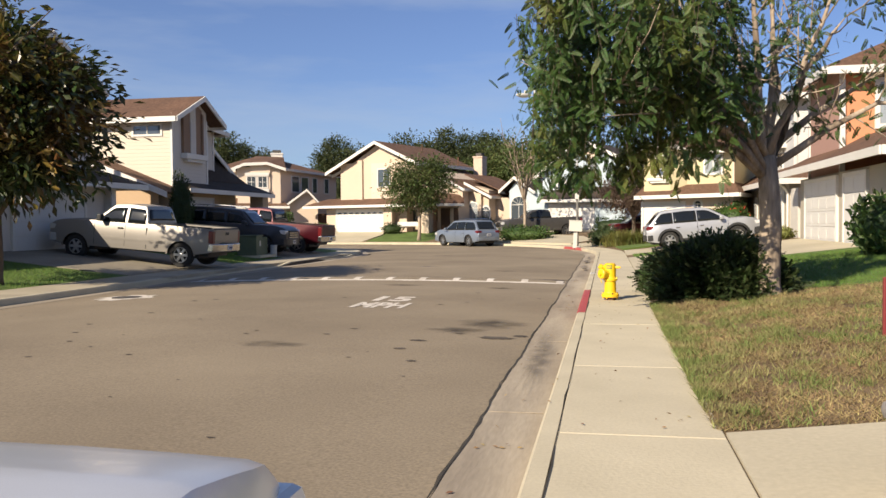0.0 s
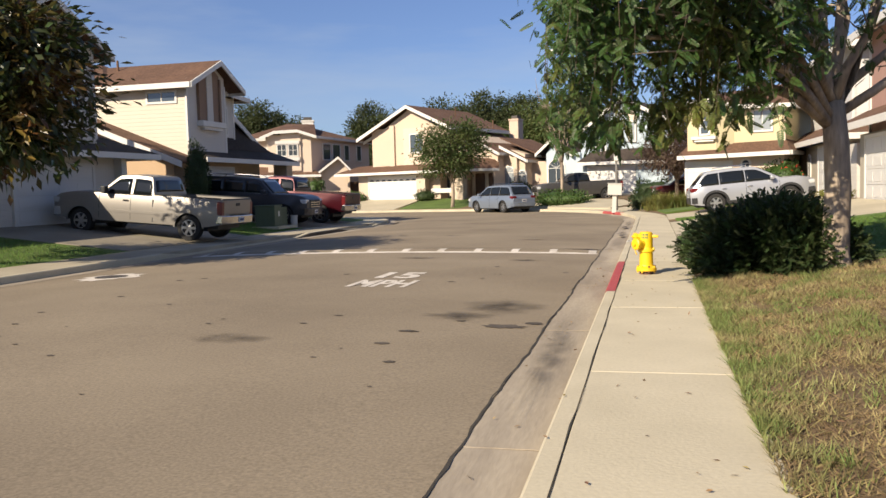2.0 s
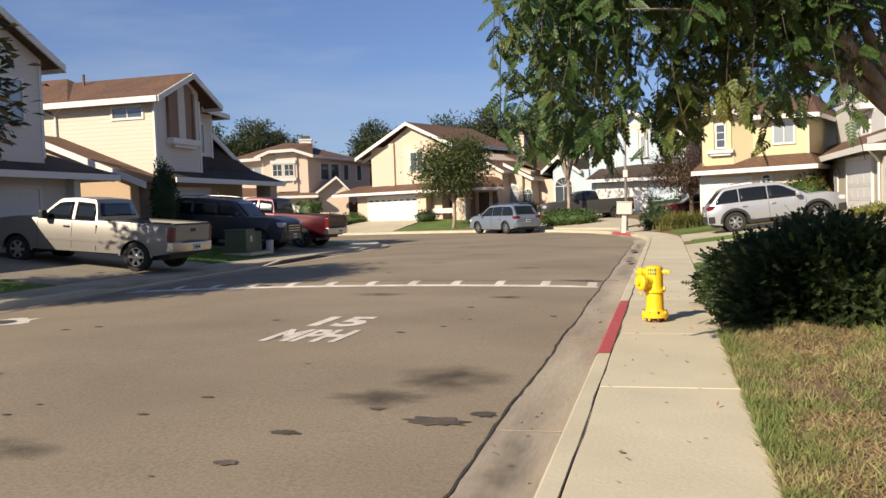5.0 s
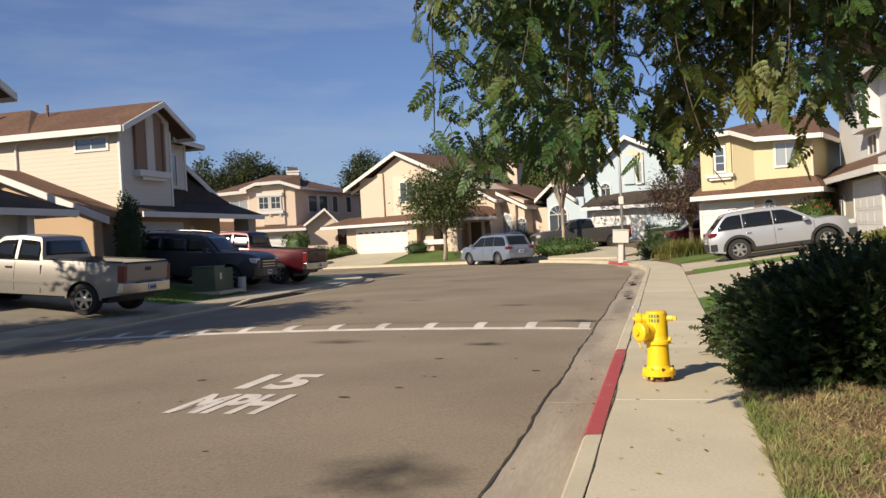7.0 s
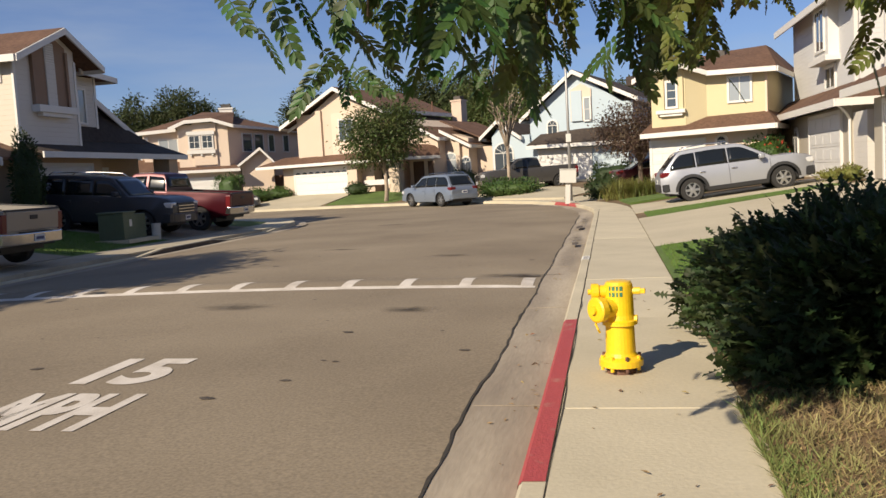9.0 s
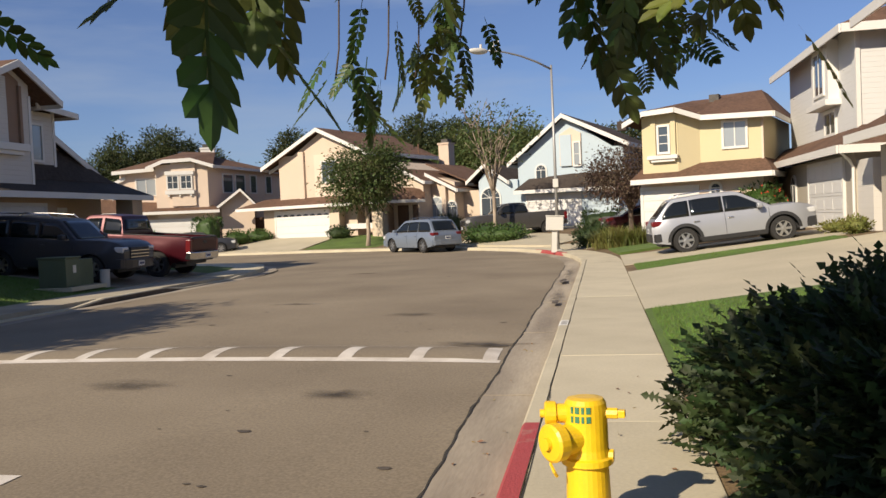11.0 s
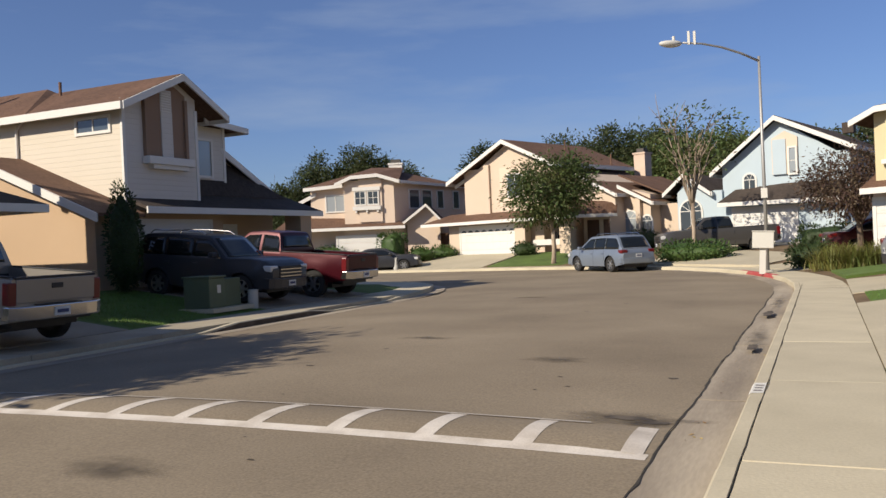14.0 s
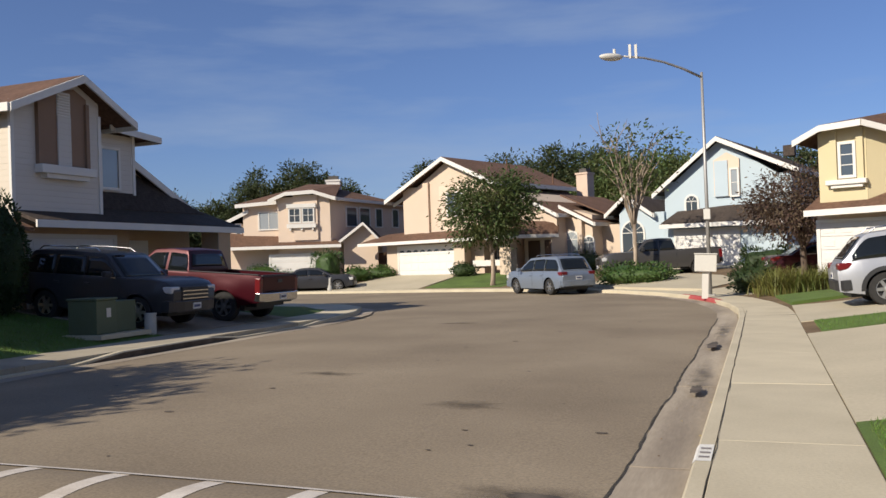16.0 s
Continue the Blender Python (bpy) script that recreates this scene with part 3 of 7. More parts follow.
# red and white paint on the kerb
def curb_paint(y0, y1, material, name, label, lift=0.004):
    bm = bmesh.new()
    prof = [(-0.006, -0.12), (0.010, -0.02), (0.033, lift), (0.143, lift + 0.002)]
    k = max(2, int((y1 - y0) / 0.3))
    rows = [[bm.verts.new((d, y0 + (y1 - y0) * i / k, z)) for d, z in prof] for i in range(k + 1)]
    for r0, r1 in zip(rows, rows[1:]):
        for j in range(3):
            bm.faces.new((r0[j], r1[j], r1[j + 1], r0[j + 1]))
    bmesh.ops.recalc_face_normals(bm, faces=bm.faces[:])
    return solid(name, bm, material, label, "kerb paint", kind="structure")
curb_paint(9.84, 14.15, REDCURB, "red_curb_paint", "faded red paint on the kerb beside the hydrant")
curb_paint(14.15, 16.9, CONCRETE, "curb_patch", "bare kerb top past the red paint", lift=0.0035)
ob = curb_paint(19.55, 20.1, mat("address_paint", (0.72, 0.70, 0.64), 0.8, var=0.1, big=6, fine=40), "address_patch", "white painted panel with dark bars on the kerb")
for i in range(3):
    part("bar", B(0.05, 0.125, 19.64 + i * 0.14, 19.69 + i * 0.14, 0.006, 0.0095), GREYBIN, ob)
bm = sweep(dense([(-0.75, 40.4), (-0.95, 41.2), (-1.8, 43.7), (-2.2, 44.6)], 0.5), 1, [(-0.006, -0.12), (0.010, -0.02), (0.033, 0.005), (0.15, 0.007)])
solid("red_curb_paint", bm, REDCURB, "red painted kerb at the foot of the street lamp", "kerb paint", kind="structure")

# seams, cracks and stains
rng = random.Random(5)
def ragged(line, widths, zf, seed):
    r = random.Random(seed)
    bm = bmesh.new()
    rows = []
    for i, (x, y) in enumerate(line):
        w = widths * (0.5 + r.random())
        o = r.uniform(-0.012, 0.012)
        rows.append((bm.verts.new((x - w / 2 + o, y, zf(x, y))), bm.verts.new((x + w / 2 + o, y, zf(x, y)))))
    for a, c in zip(rows, rows[1:]):
        bm.faces.new((a[0], a[1], c[1], c[0]))
    return bm
solid("seam", ragged([(-0.505 + 0.015 * math.sin(i * 0.37), -8 + 0.2 * i) for i in range(215)], 0.019, lambda x, y: -0.1205, 3), TARSEAM, "dark ragged crack between asphalt and gutter", "crack", kind="structure")
solid("seam", ragged([(0.152, -8 + 0.5 * i) for i in range(88)], 0.008, lambda x, y: 0.006, 4), TARSEAM, "dark joint between kerb and sidewalk", "crack", kind="structure")
for i in range(9):
    y = 3.4 + i * 4.1
    solid("seam", B(-0.49, -0.02, y, y + 0.014, -0.128, -0.1235), GUTTER, "cross joint in the gutter pan", "crack", group="gutter joints", kind="structure")
def blot(cx, cy, rx, ry, seed, z=0.005, n=22):
    r = random.Random(seed)
    bm = bmesh.new()
    fade = bm.verts.layers.float.new("fade")
    ring = []
    for k in range(n):
        a = k * math.tau / n
        s = 0.65 + 0.45 * r.random()
        x, y = cx + rx * s * math.cos(a), cy + ry * s * math.sin(a)
        ring.append(bm.verts.new((x, y, road_z(min(x, -0.52), y) + z)))
    c = bm.verts.new((cx, cy, road_z(min(cx, -0.52), cy) + z))
    for k in range(n):
        bm.faces.new((c, ring[k], ring[(k + 1) % n]))
    c[fade] = 1.0
    return bm
STAIN_SOFT = bpy.data.materials.new("faint_oil_stain")
STAIN_SOFT.use_nodes = True
_n, _l = STAIN_SOFT.node_tree.nodes, STAIN_SOFT.node_tree.links
_b = _n["Principled BSDF"]
_b.inputs["Base Color"].default_value, _b.inputs["Roughness"].default_value = (0.06, 0.048, 0.036, 1), 0.8
_t = _n.new("ShaderNodeTexNoise")
_t.inputs["Scale"].default_value, _t.inputs["Detail"].default_value = 3.2, 8.0
_c = _n.new("ShaderNodeTexCoord")
_l.new(_c.outputs["Object"], _t.inputs["Vector"])
_r = _n.new("ShaderNodeMapRange")
_r.inputs["From Min"].default_value, _r.inputs["From Max"].default_value, _r.inputs["To Max"].default_value = 0.25, 0.65, 0.80
_l.new(_t.outputs["Fac"], _r.inputs["Value"])
_f = _n.new("ShaderNodeAttribute")
_f.attribute_name = "fade"
_m = _n.new("ShaderNodeMath")
_m.operation = "MULTIPLY"
_l.new(_r.outputs["Result"], _m.inputs[0])
_l.new(_f.outputs["Fac"], _m.inputs[1])
_l.new(_m.outputs[0], _b.inputs["Alpha"])
for i, (cx, cy, rx, ry) in enumerate([(-1.22, 9.15, 0.62, 0.75), (-1.6, 8.25, 0.55, 0.4), (-0.95, 18.75, 0.80, 0.34), (-0.85, 18.62, 0.5, 0.2), (-4.25, 16.0, 0.75, 0.34), (-1.9, 15.6, 0.45, 0.3), (-3.6, 6.4, 0.5, 0.35), (-2.6, 22, 0.6, 0.35), (-5.4, 24, 0.7, 0.25), (-6.6, 33, 0.7, 0.3), (-0.26, 24.5, 0.17, 1.9), (-0.25, 31, 0.16, 2.4), (-0.28, 6.0, 0.15, 2.5)]):
    zl = 0.005 if cx < -0.5 else 0.062
    solid("oil_stain", blot(cx, cy, rx, ry, i, zl), STAIN_SOFT, "faint dark drip stain on the pavement", "stain", group="road stains", kind="structure")
for i, (cx, cy, rx, ry) in enumerate([(-0.96, 7.64, 0.26, 0.13), (-0.66, 7.9, 0.11, 0.09), (-1.91, 7.13, 0.14, 0.06), (-1.96, 6.42, 0.09, 0.06), (-1.5, 7.9, 0.07, 0.05), (-0.95, 18.78, 0.26, 0.10), (-0.70, 18.66, 0.16, 0.07), (-0.28, 28.2, 0.10, 0.6), (-0.22, 23.3, 0.08, 0.35)]):
    zl = 0.007 if cx < -0.5 else 0.064
    solid("oil_stain", blot(cx, cy, rx, ry, 40 + i, zl), STAIN, "small black oil stain on asphalt", "stain", group="road stains", kind="structure")
spots = bmesh.new()
rs = random.Random(91)
for i in range(130):
    cx, cy = -9.8 + 9.1 * rs.random(), 1.5 + 34 * rs.random() ** 1.3
    if 17.2 < cy < 18.7:
        continue
    rr = 0.012 + 0.035 * rs.random() ** 2
    ring = []
    for k in range(7):
        a = k * math.tau / 7
        x, y = cx + rr * (0.6 + 0.6 * rs.random()) * 1.6 * math.cos(a), cy + rr * (0.6 + 0.6 * rs.random()) * math.sin(a)
        ring.append(spots.verts.new((x, y, road_z(x, y) + 0.006)))
    spots.faces.new(ring)
solid("road_spots", spots, STAIN, "small dark gum and oil spots scattered over asphalt", "stain", kind="stuff")
manhole = thing("manhole", "pale concrete patch with an iron cover in the street", "manhole", kind="structure")
part("collar", blot(-9.35, 12.6, 0.62, 0.72, 77, 0.004), WHITEPAINT, manhole)
bm = bmesh.new()
lathe(bm, [(0.30, 0.0), (0.30, 0.012), (0.27, 0.014)], 20, (-9.35, 12.6, road_z(-9.35, 12.6)))
part("cover", bm, IRON, manhole)

# ---------------------------------------------------------------- houses
# Each house stands with its front to local -y, x to the right as seen from the street.
def wall(P, m, *a, label=""):
    return part("wall", B(*a), m, P, label)


def gable_wall(P, m, x0, xp, x1, z0, zp, y0, y1):
    return part("gable", prism(bmesh.new(), [(x0, z0), (x1, z0), (xp, zp)], "y", y0, y1), m, P)


def roof(P, m, pts, edges=(), thick=0.10, name="roof", high=0.20):
    """A sloped roof plate; edges: which of its sides carry a white board."""
    ob = part(name, plate(bmesh.new(), pts, thick), m, P)
    for e in edges:
        p, q = Vector(pts[e]), Vector(pts[(e + 1) % len(pts)])
        c = sum((Vector(v) for v in pts), Vector()) / len(pts)
        d = (q - p).normalized()
        s = d.cross(Vector((0, 0, 1)))
        s = s.normalized() * 0.034 * (1 if s.dot((p + q) / 2 - c) > 0 else -1)
        drop = Vector((0, 0, -0.015))
        part("fascia", board(bmesh.new(), p + s + drop, q + s + drop, high), WHITETRIM, ob, "white fascia board")
    return ob


def gable_roof(P, m, x0, xp, x1, ze0, zp, ze1, y0, y1, left=True, right=True, front=True, high=0.22):
    """A ridge along y. ze0, ze1: eave heights at x0 and x1."""
    if left:
        roof(P, m, [(x0, y0, ze0), (xp, y0, zp), (xp, y1, zp), (x0, y1, ze0)], ((0, 3) if front else (3,)), high=high)
    if right:
        roof(P, m, [(xp, y0, zp), (x1, y0, ze1), (x1, y1, ze1), (xp, y1, zp)], ((0, 1) if front else (1,)), high=high)


def window(P, x, y, z, w, h, rz=0, panes=2, pane=None, rows=1, trim=0.09, sill=False):
    """A window centred at a place, facing local -y turned by rz."""
    bm = bmesh.new()
    loops = []
    for y_ in (-0.05, 0.03):
        for k in (w / 2 + trim, h / 2 + trim), (w / 2, h / 2):
            loops.append([bm.verts.new((sx * k[0], y_, sz * k[1])) for sx, sz in ((-1, -1), (1, -1), (1, 1), (-1, 1))])
    for p, q in ((0, 1), (2, 3), (0, 2), (1, 3)):
        for i in range(4):
            j = (i + 1) % 4
            bm.faces.new((loops[p][i], loops[p][j], loops[q][j], loops[q][i]))
    bmesh.ops.recalc_face_normals(bm, faces=bm.faces[:])
    ob = part("window", bm, WHITETRIM, P, "white framed window")
    ob.matrix_basis = pose(x, y, z, 0, 0, rz)
    for i in range(1, panes):
        part("mullion", B(-w / 2 + w * i / panes - 0.02, -w / 2 + w * i / panes + 0.02, -0.03, 0.02, -h / 2, h / 2), WHITETRIM, ob)
    for i in range(1, rows):
        part("glazing_bar", B(-w / 2, w / 2, -0.028, 0.018, -h / 2 + h * i / rows - 0.015, -h / 2 + h * i / rows + 0.015), WHITETRIM, ob)
    for i in range(panes):
        g = part("pane", B(-w / 2 + w * i / panes, -w / 2 + w * (i + 1) / panes, -0.012, 0.0, -h / 2, h / 2), pane or WINDOW, ob)
    if sill:
        part("sill", B(-w / 2 - trim - 0.08, w / 2 + trim + 0.08, -0.22, 0.02, -h / 2 - trim - 0.14, -h / 2 - trim, bevel=0.015), WHITETRIM, ob)
    return ob


def arch_window(P, x, y, z0, r, h, rz=0, pane=None, bars=4, trim=0.10):
    """A round-headed window: centre of its foot, radius, height of the straight part."""
    def outline(rr):
        return [(-rr, 0 if rr == r else -trim), (rr, 0 if rr == r else -trim)] + [(rr * math.cos(a * math.pi / 12), h + rr * math.sin(a * math.pi / 12)) for a in range(13)]
    bm = bmesh.new()
    prism(bm, outline(r + trim), "y", -0.035, 0.03)
    ob = part("window", bm, WHITETRIM, P, "round-headed window with white surround")
    ob.matrix_basis = pose(x, y, z0, 0, 0, rz)
    part("pane", prism(bmesh.new(), outline(r), "y", -0.045, -0.034), pane or WINDOW, ob)
    bm = bmesh.new()
    box(bm, -r, r, -0.058, -0.044, h - 0.02, h + 0.02)
    for k in range(1, bars):
        a = math.pi * k / bars
        board(bm, (r * math.cos(a), -0.051, h + r * math.sin(a)), (0.0 + 0.02 * math.cos(a), -0.051, h + 0.02), 0.035, 0.014)
    box(bm, -0.015, 0.015, -0.058, -0.044, 0, h)
    part("muntin", bm, WHITETRIM, ob)
    return ob


def garage_door(P, x0, x1, z0, z1, y, arches=0, cols=4, rz=None, at=None):
    """A sectional door with raised panels in a white frame."""
    bm = bmesh.new()
    box(bm, x0 - 0.12, x0, y - 0.04, y + 0.05, z0, z1 + 0.12)
    box(bm, x1, x1 + 0.12, y - 0.04, y + 0.05, z0, z1 + 0.12)
    box(bm, x0, x1, y - 0.04, y + 0.05, z1, z1 + 0.12)
    door = part("garage_door", bm, WHITETRIM, P, "white sectional garage door")
    n = 4
    hgt = (z1 - z0) / n
    for r in range(n):
        bm = B(x0 + 0.003, x1 - 0.003, y - 0.012, y + 0.03, z0 + r * hgt + 0.006, z0 + (r + 1) * hgt - 0.006)
        if not (arches and r == n - 1):
            for c in range(cols):
                w = (x1 - x0) / cols
                box(bm, x0 + c * w + 0.1, x0 + (c + 1) * w - 0.1, y - 0.022, y - 0.011, z0 + r * hgt + 0.1, z0 + (r + 1) * hgt - 0.09, bevel=0.008)
        part("door_panel", bm, GARAGEWHITE, door)
    for k in range(arches):
        w = (x1 - x0) / arches
        cx, rr, zb = x0 + (k + 0.5) * w, w * 0.36, z0 + (n - 0.62) * hgt
        poly = [(cx - rr, zb), (cx + rr, zb)] + [(cx + rr * math.cos(a * math.pi / 8), zb + 0.62 * rr * math.sin(a * math.pi / 8)) for a in range(1, 8)]
        part("door_light", prism(bmesh.new(), poly, "y", y - 0.022, y - 0.013), WINDOW, door, "small arched dark glass light")
    return door


def chimney(P, m, x0, x1, y0, y1, z0, z1, cap=True):
    ob = part("chimney", B(x0, x1, y0, y1, z0, z1), m, P)
    if cap:
        part("chimney_cap", B(x0 - 0.06, x1 + 0.06, y0 - 0.06, y1 + 0.06, z1, z1 + 0.12), m, ob)
        part("flue", B(x0 + 0.15, x1 - 0.15, y0 + 0.15, y1 - 0.15, z1 + 0.12, z1 + 0.4), IRON, ob)
    return ob


def vent_pipe(P, x, y, z0, z1, r=0.05):
    return part("vent_pipe", tube(bmesh.new(), [(x, y, z0), (x, y, z1)], r, 10), SHINGLE, P)


# the cream house with the tall brown vent panel
A = thing("house", "cream two-storey house with brown shingle roof and vented gable", "house", pose(-17.7, 29.85, 0, 0, 0, 90))
wall(A, STUCCO_GREYSIDE, 0.014, 3.15, 0.0, 0.3, 2.9, 6.02, label="pale lap-sided front wall")
wall(A, STUCCO_CREAM, 0.012, 3.14, 0.3, 9.0, 2.9, 6.02, label="cream lap-sided wall")
wall(A, STUCCO_CREAM, -0.006, 0.010, 0.02, 9.0, 2.9, 6.02)
wall(A, STUCCO_GREYSIDE, 3.14, 5.65, 0.9, 8.0, 2.9, 5.9)
part("gable", prism(bmesh.new(), [(0.0, 6.0), (3.15, 6.0), (3.15, 6.5), (2.15, 7.03), (0.0, 6.05)], "y", 0.002, 8.9), STUCCO_GREYSIDE, A)
gable_roof(A, SHINGLE, -0.42, 2.15, 4.28, 5.98, 7.16, 6.10, -0.42, 9.4)
roof(A, SHINGLE, [(4.1, 0.45, 6.12), (6.45, 0.45, 5.98), (6.45, 8.4, 5.98), (4.1, 8.4, 6.5)], (0, 1))
for x in (-0.005, 3.13, 5.62):
    part("corner_board", B(x - 0.05, x + 0.07, (-0.03 if x < 4 else 0.87), (0.05 if x < 4 else 0.95), 3.0, 6.15), WHITETRIM, A)
part("vent_panel", B(0.80, 2.62, -0.05, 0.02, 4.52, 6.35), BROWNPANEL, A, "recessed brown panel under the gable")
part("vent_panel", prism(bmesh.new(), [(0.80, 6.34), (2.62, 6.34), (2.62, 6.55), (2.15, 6.78), (0.80, 6.42)], "y", -0.05, 0.02), BROWNPANEL, A)
part("vent_strip", B(1.50, 1.98, -0.085, -0.04, 4.52, 5.95), STUCCO_GREYSIDE, A)
louvre = part("louvre", B(1.50, 1.98, -0.07, -0.04, 5.95, 6.62), WHITETRIM, A, "white slatted attic vent")
for i in range(8):
    part("slat", B(1.52, 1.96, -0.10, -0.06, 5.99 + i * 0.078, 6.025 + i * 0.078), STUCCO_GREYSIDE, louvre)
for x in (0.84, 2.58):
    part("reveal", B(x - 0.06, x + 0.06, -0.13, 0.0, 4.5, 6.4), BROWNPANEL, A)
part("planter_box", B(0.72, 2.72, -0.30, 0.0, 4.28, 4.52, bevel=0.02), WHITETRIM, A, "white box sill below the panel")
part("planter_foot", B(0.95, 2.5, -0.22, 0.0, 4.16, 4.28), WHITETRIM, A)
window(A, 4.52, 0.88, 4.80, 0.72, 1.2, panes=1, pane=BLINDGLASS)
window(A, 0.0, 1.15, 5.46, 1.25, 0.36, rz=-90, panes=2)
window(A, 0.0, 6.5, 4.95, 1.3, 1.1, rz=-90, panes=2, pane=BLINDGLASS)
wall(A, STUCCO_TAN, 0.0, 4.3, 0.0, 8.0, 0.3, 2.9, label="tan ground-floor wall")
wall(A, STUCCO_TAN, 4.3, 8.8, 1.2, 9.0, 0.3, 2.95)
wall(A, STUCCO_TAN, 7.9, 8.6, -0.7, 0.0, 0.3, 2.85)
wall(A, STUCCO_TAN, 5.65, 8.9, 1.8, 8.5, 2.9, 3.6)
garage_door(A, 0.45, 3.55, 0.50, 2.52, -0.05)
arch_window(A, 4.85, 1.17, 1.25, 0.32, 0.85, bars=3)
part("door", B(5.6, 6.5, 1.13, 1.2, 0.5, 2.55), WHITETRIM, A, "white panelled front door")
roof(A, SHINGLE_DARK, [(0.0, -0.75, 2.98), (9.3, -0.75, 2.98), (9.3, 2.4, 4.15), (0.0, 2.4, 4.15)], (0, 1))
gable_wall(A, STUCCO_TAN, 3.6, 5.6, 9.2, 3.25, 5.15, 1.3, 8.0)
roof(A, SHINGLE_DARK, [(3.2, 0.60, 3.52), (8.9, 0.60, 3.52), (6.2, 1.28, 4.75), (3.2, 1.28, 4.75)])
roof(A, SHINGLE_DARK, [(5.5, 0.95, 5.28), (9.55, 0.95, 3.32), (9.55, 8.5, 3.32), (5.5, 8.5, 5.28)], (0, 1), high=0.24)
# low wing whose gable end looks south
wall(A, STUCCO_TAN, -1.2, 0.0, 0.0, 7.6, 0.3, 2.75)
part("gable", prism(bmesh.new(), [(0.0, 2.74), (7.8, 2.74), (4.2, 4.54)], "x", -1.2, 0.0), STUCCO_TAN, A)
roof(A, SHINGLE, [(-1.75, -0.7, 2.76), (-1.75, 4.2, 4.72), (-0.004, 4.2, 4.72), (-0.004, -0.7, 2.76)], (0,), high=0.24)
roof(A, SHINGLE, [(-1.75, 4.2, 4.72), (-1.75, 8.4, 2.85), (-0.004, 8.4, 2.85), (-0.004, 4.2, 4.72)], (0,), high=0.24)
vent_pipe(A, 1.6, 4.2, 6.7, 7.35)
roof(A, SHINGLE, [(-0.46, 3.4, 5.99), (2.15, 5.4, 7.34), (2.15, 7.8, 7.34), (-0.46, 9.6, 5.99)], name="rear_hip")
roof(A, SHINGLE, [(-0.46, 3.4, 5.99), (4.3, 3.4, 6.08), (2.15, 5.4, 7.34)], name="rear_hip")
part("flue", tube(bmesh.new(), [(0.9, 6.6, 6.5), (0.9, 6.6, 7.55)], 0.11, 12), IRON, A, "dark metal flue")
part("downspout", tube(bmesh.new(), [(-0.06, 3.9, 5.95), (-0.06, 4.3, 5.6), (-0.06, 4.3, 4.4)], 0.045, 8), WHITETRIM, A)

# the near house on the left, mostly behind the magnolia
Hh = thing("house", "white-sided two-storey house with grey garage doors in shade", "house", pose(-17.7, 12.5, 0, 0, 0, 90))
wall(Hh, STUCCO_GREYSIDE, 0.0, 12.6, 0.0, 9.0, 0.3, 2.85, label="pale ground-floor wall")
garage_door(Hh, 7.4, 11.0, 0.62, 2.45, -0.05)
garage_door(Hh, 2.6, 6.2, 0.62, 2.45, -0.05)
roof(Hh, SHINGLE_DARK, [(-0.6, -0.8, 2.95), (13.9, -0.8, 2.95), (12.0, 2.2, 4.1), (-0.6, 2.2, 4.1)], (0,))
roof(Hh, SHINGLE_DARK, [(13.9, -0.8, 2.95), (13.9, 8.6, 2.95), (12.0, 8.6, 4.1), (12.0, 2.2, 4.1)], (0,))
wall(Hh, STUCCO_GREYSIDE, 6.0, 11.4, 0.0, 3.1, 2.86, 6.01, label="pale lap-sided upper front wall")
part("gable", prism(bmesh.new(), [(6.0, 6.0), (11.4, 6.0), (11.4, 6.44), (9.0, 7.62), (6.0, 6.1)], "y", 0.002, 3.0), STUCCO_GREYSIDE, Hh)
gable_roof(Hh, SHINGLE, 5.2, 9.0, 12.0, 5.9, 7.8, 6.3, -0.42, 3.4)
part("corner_board", B(11.32, 11.44, -0.03, 0.06, 3.4, 6.4), WHITETRIM, Hh)
window(Hh, 10.0, -0.02, 5.0, 1.1, 1.3, pane=BLINDGLASS)
roof(Hh, SHINGLE_DARK, [(-0.6, 2.2, 4.1), (12.0, 2.2, 4.1), (12.0, 8.6, 4.1), (-0.6, 8.6, 4.1)])
part("post", B(12.3, 12.6, -0.3, 0.0, 0.4, 2.84), WHITETRIM, Hh)
part("chimney_pipe", tube(bmesh.new(), [(12.0, 3.5, 5.8), (12.0, 3.5, 6.75)], 0.14, 12), IRON, Hh)

# the peach house at the bend
C = thing("house", "peach stucco two-storey house with white garage door and tall chimney", "house", pose(-21.57, 63.44, 0, 0, 0, -19))
wall(C, STUCCO_PEACH, 0.15, 6.6, 0.6, 9.0, 0.3, 6.3, label="peach stucco wall")
gable_wall(C, STUCCO_PEACH, 0.15, 3.9, 7.6, 5.55, 7.72, 0.602, 8.9)
part("pilaster", B(2.0, 2.45, 0.42, 0.62, 3.3, 6.5), STUCCO_PEACH, C)
gable_roof(C, SHINGLE, -1.0, 3.95, 7.9, 5.6, 7.98, 6.15, 0.05, 9.5, high=0.26)
roof(C, SHINGLE, [(-0.95, 0.9, 5.42), (0.3, 0.9, 5.95), (0.3, 9, 5.95), (-0.95, 9, 5.42)], (0,), high=0.24)
part("window_recess", B(3.3, 5.6, 0.50, 0.62, 3.35, 6.2), STUCCO_PEACH2, C)
window(C, 4.55, 0.49, 5.0, 1.1, 1.35, panes=2)
wall(C, STUCCO_PEACH, -0.9, 0.12, 0.0, 1.0, 0.3, 2.6)
wall(C, STUCCO_PEACH, 0.05, 5.6, 0.0, 0.7, 0.3, 2.75)
garage_door(C, 0.22, 4.86, 0.46, 2.42, -0.05, arches=8, cols=8)
wall(C, STUCCO_PEACH, 4.95, 5.75, -0.25, 0.0, 0.3, 2.6)
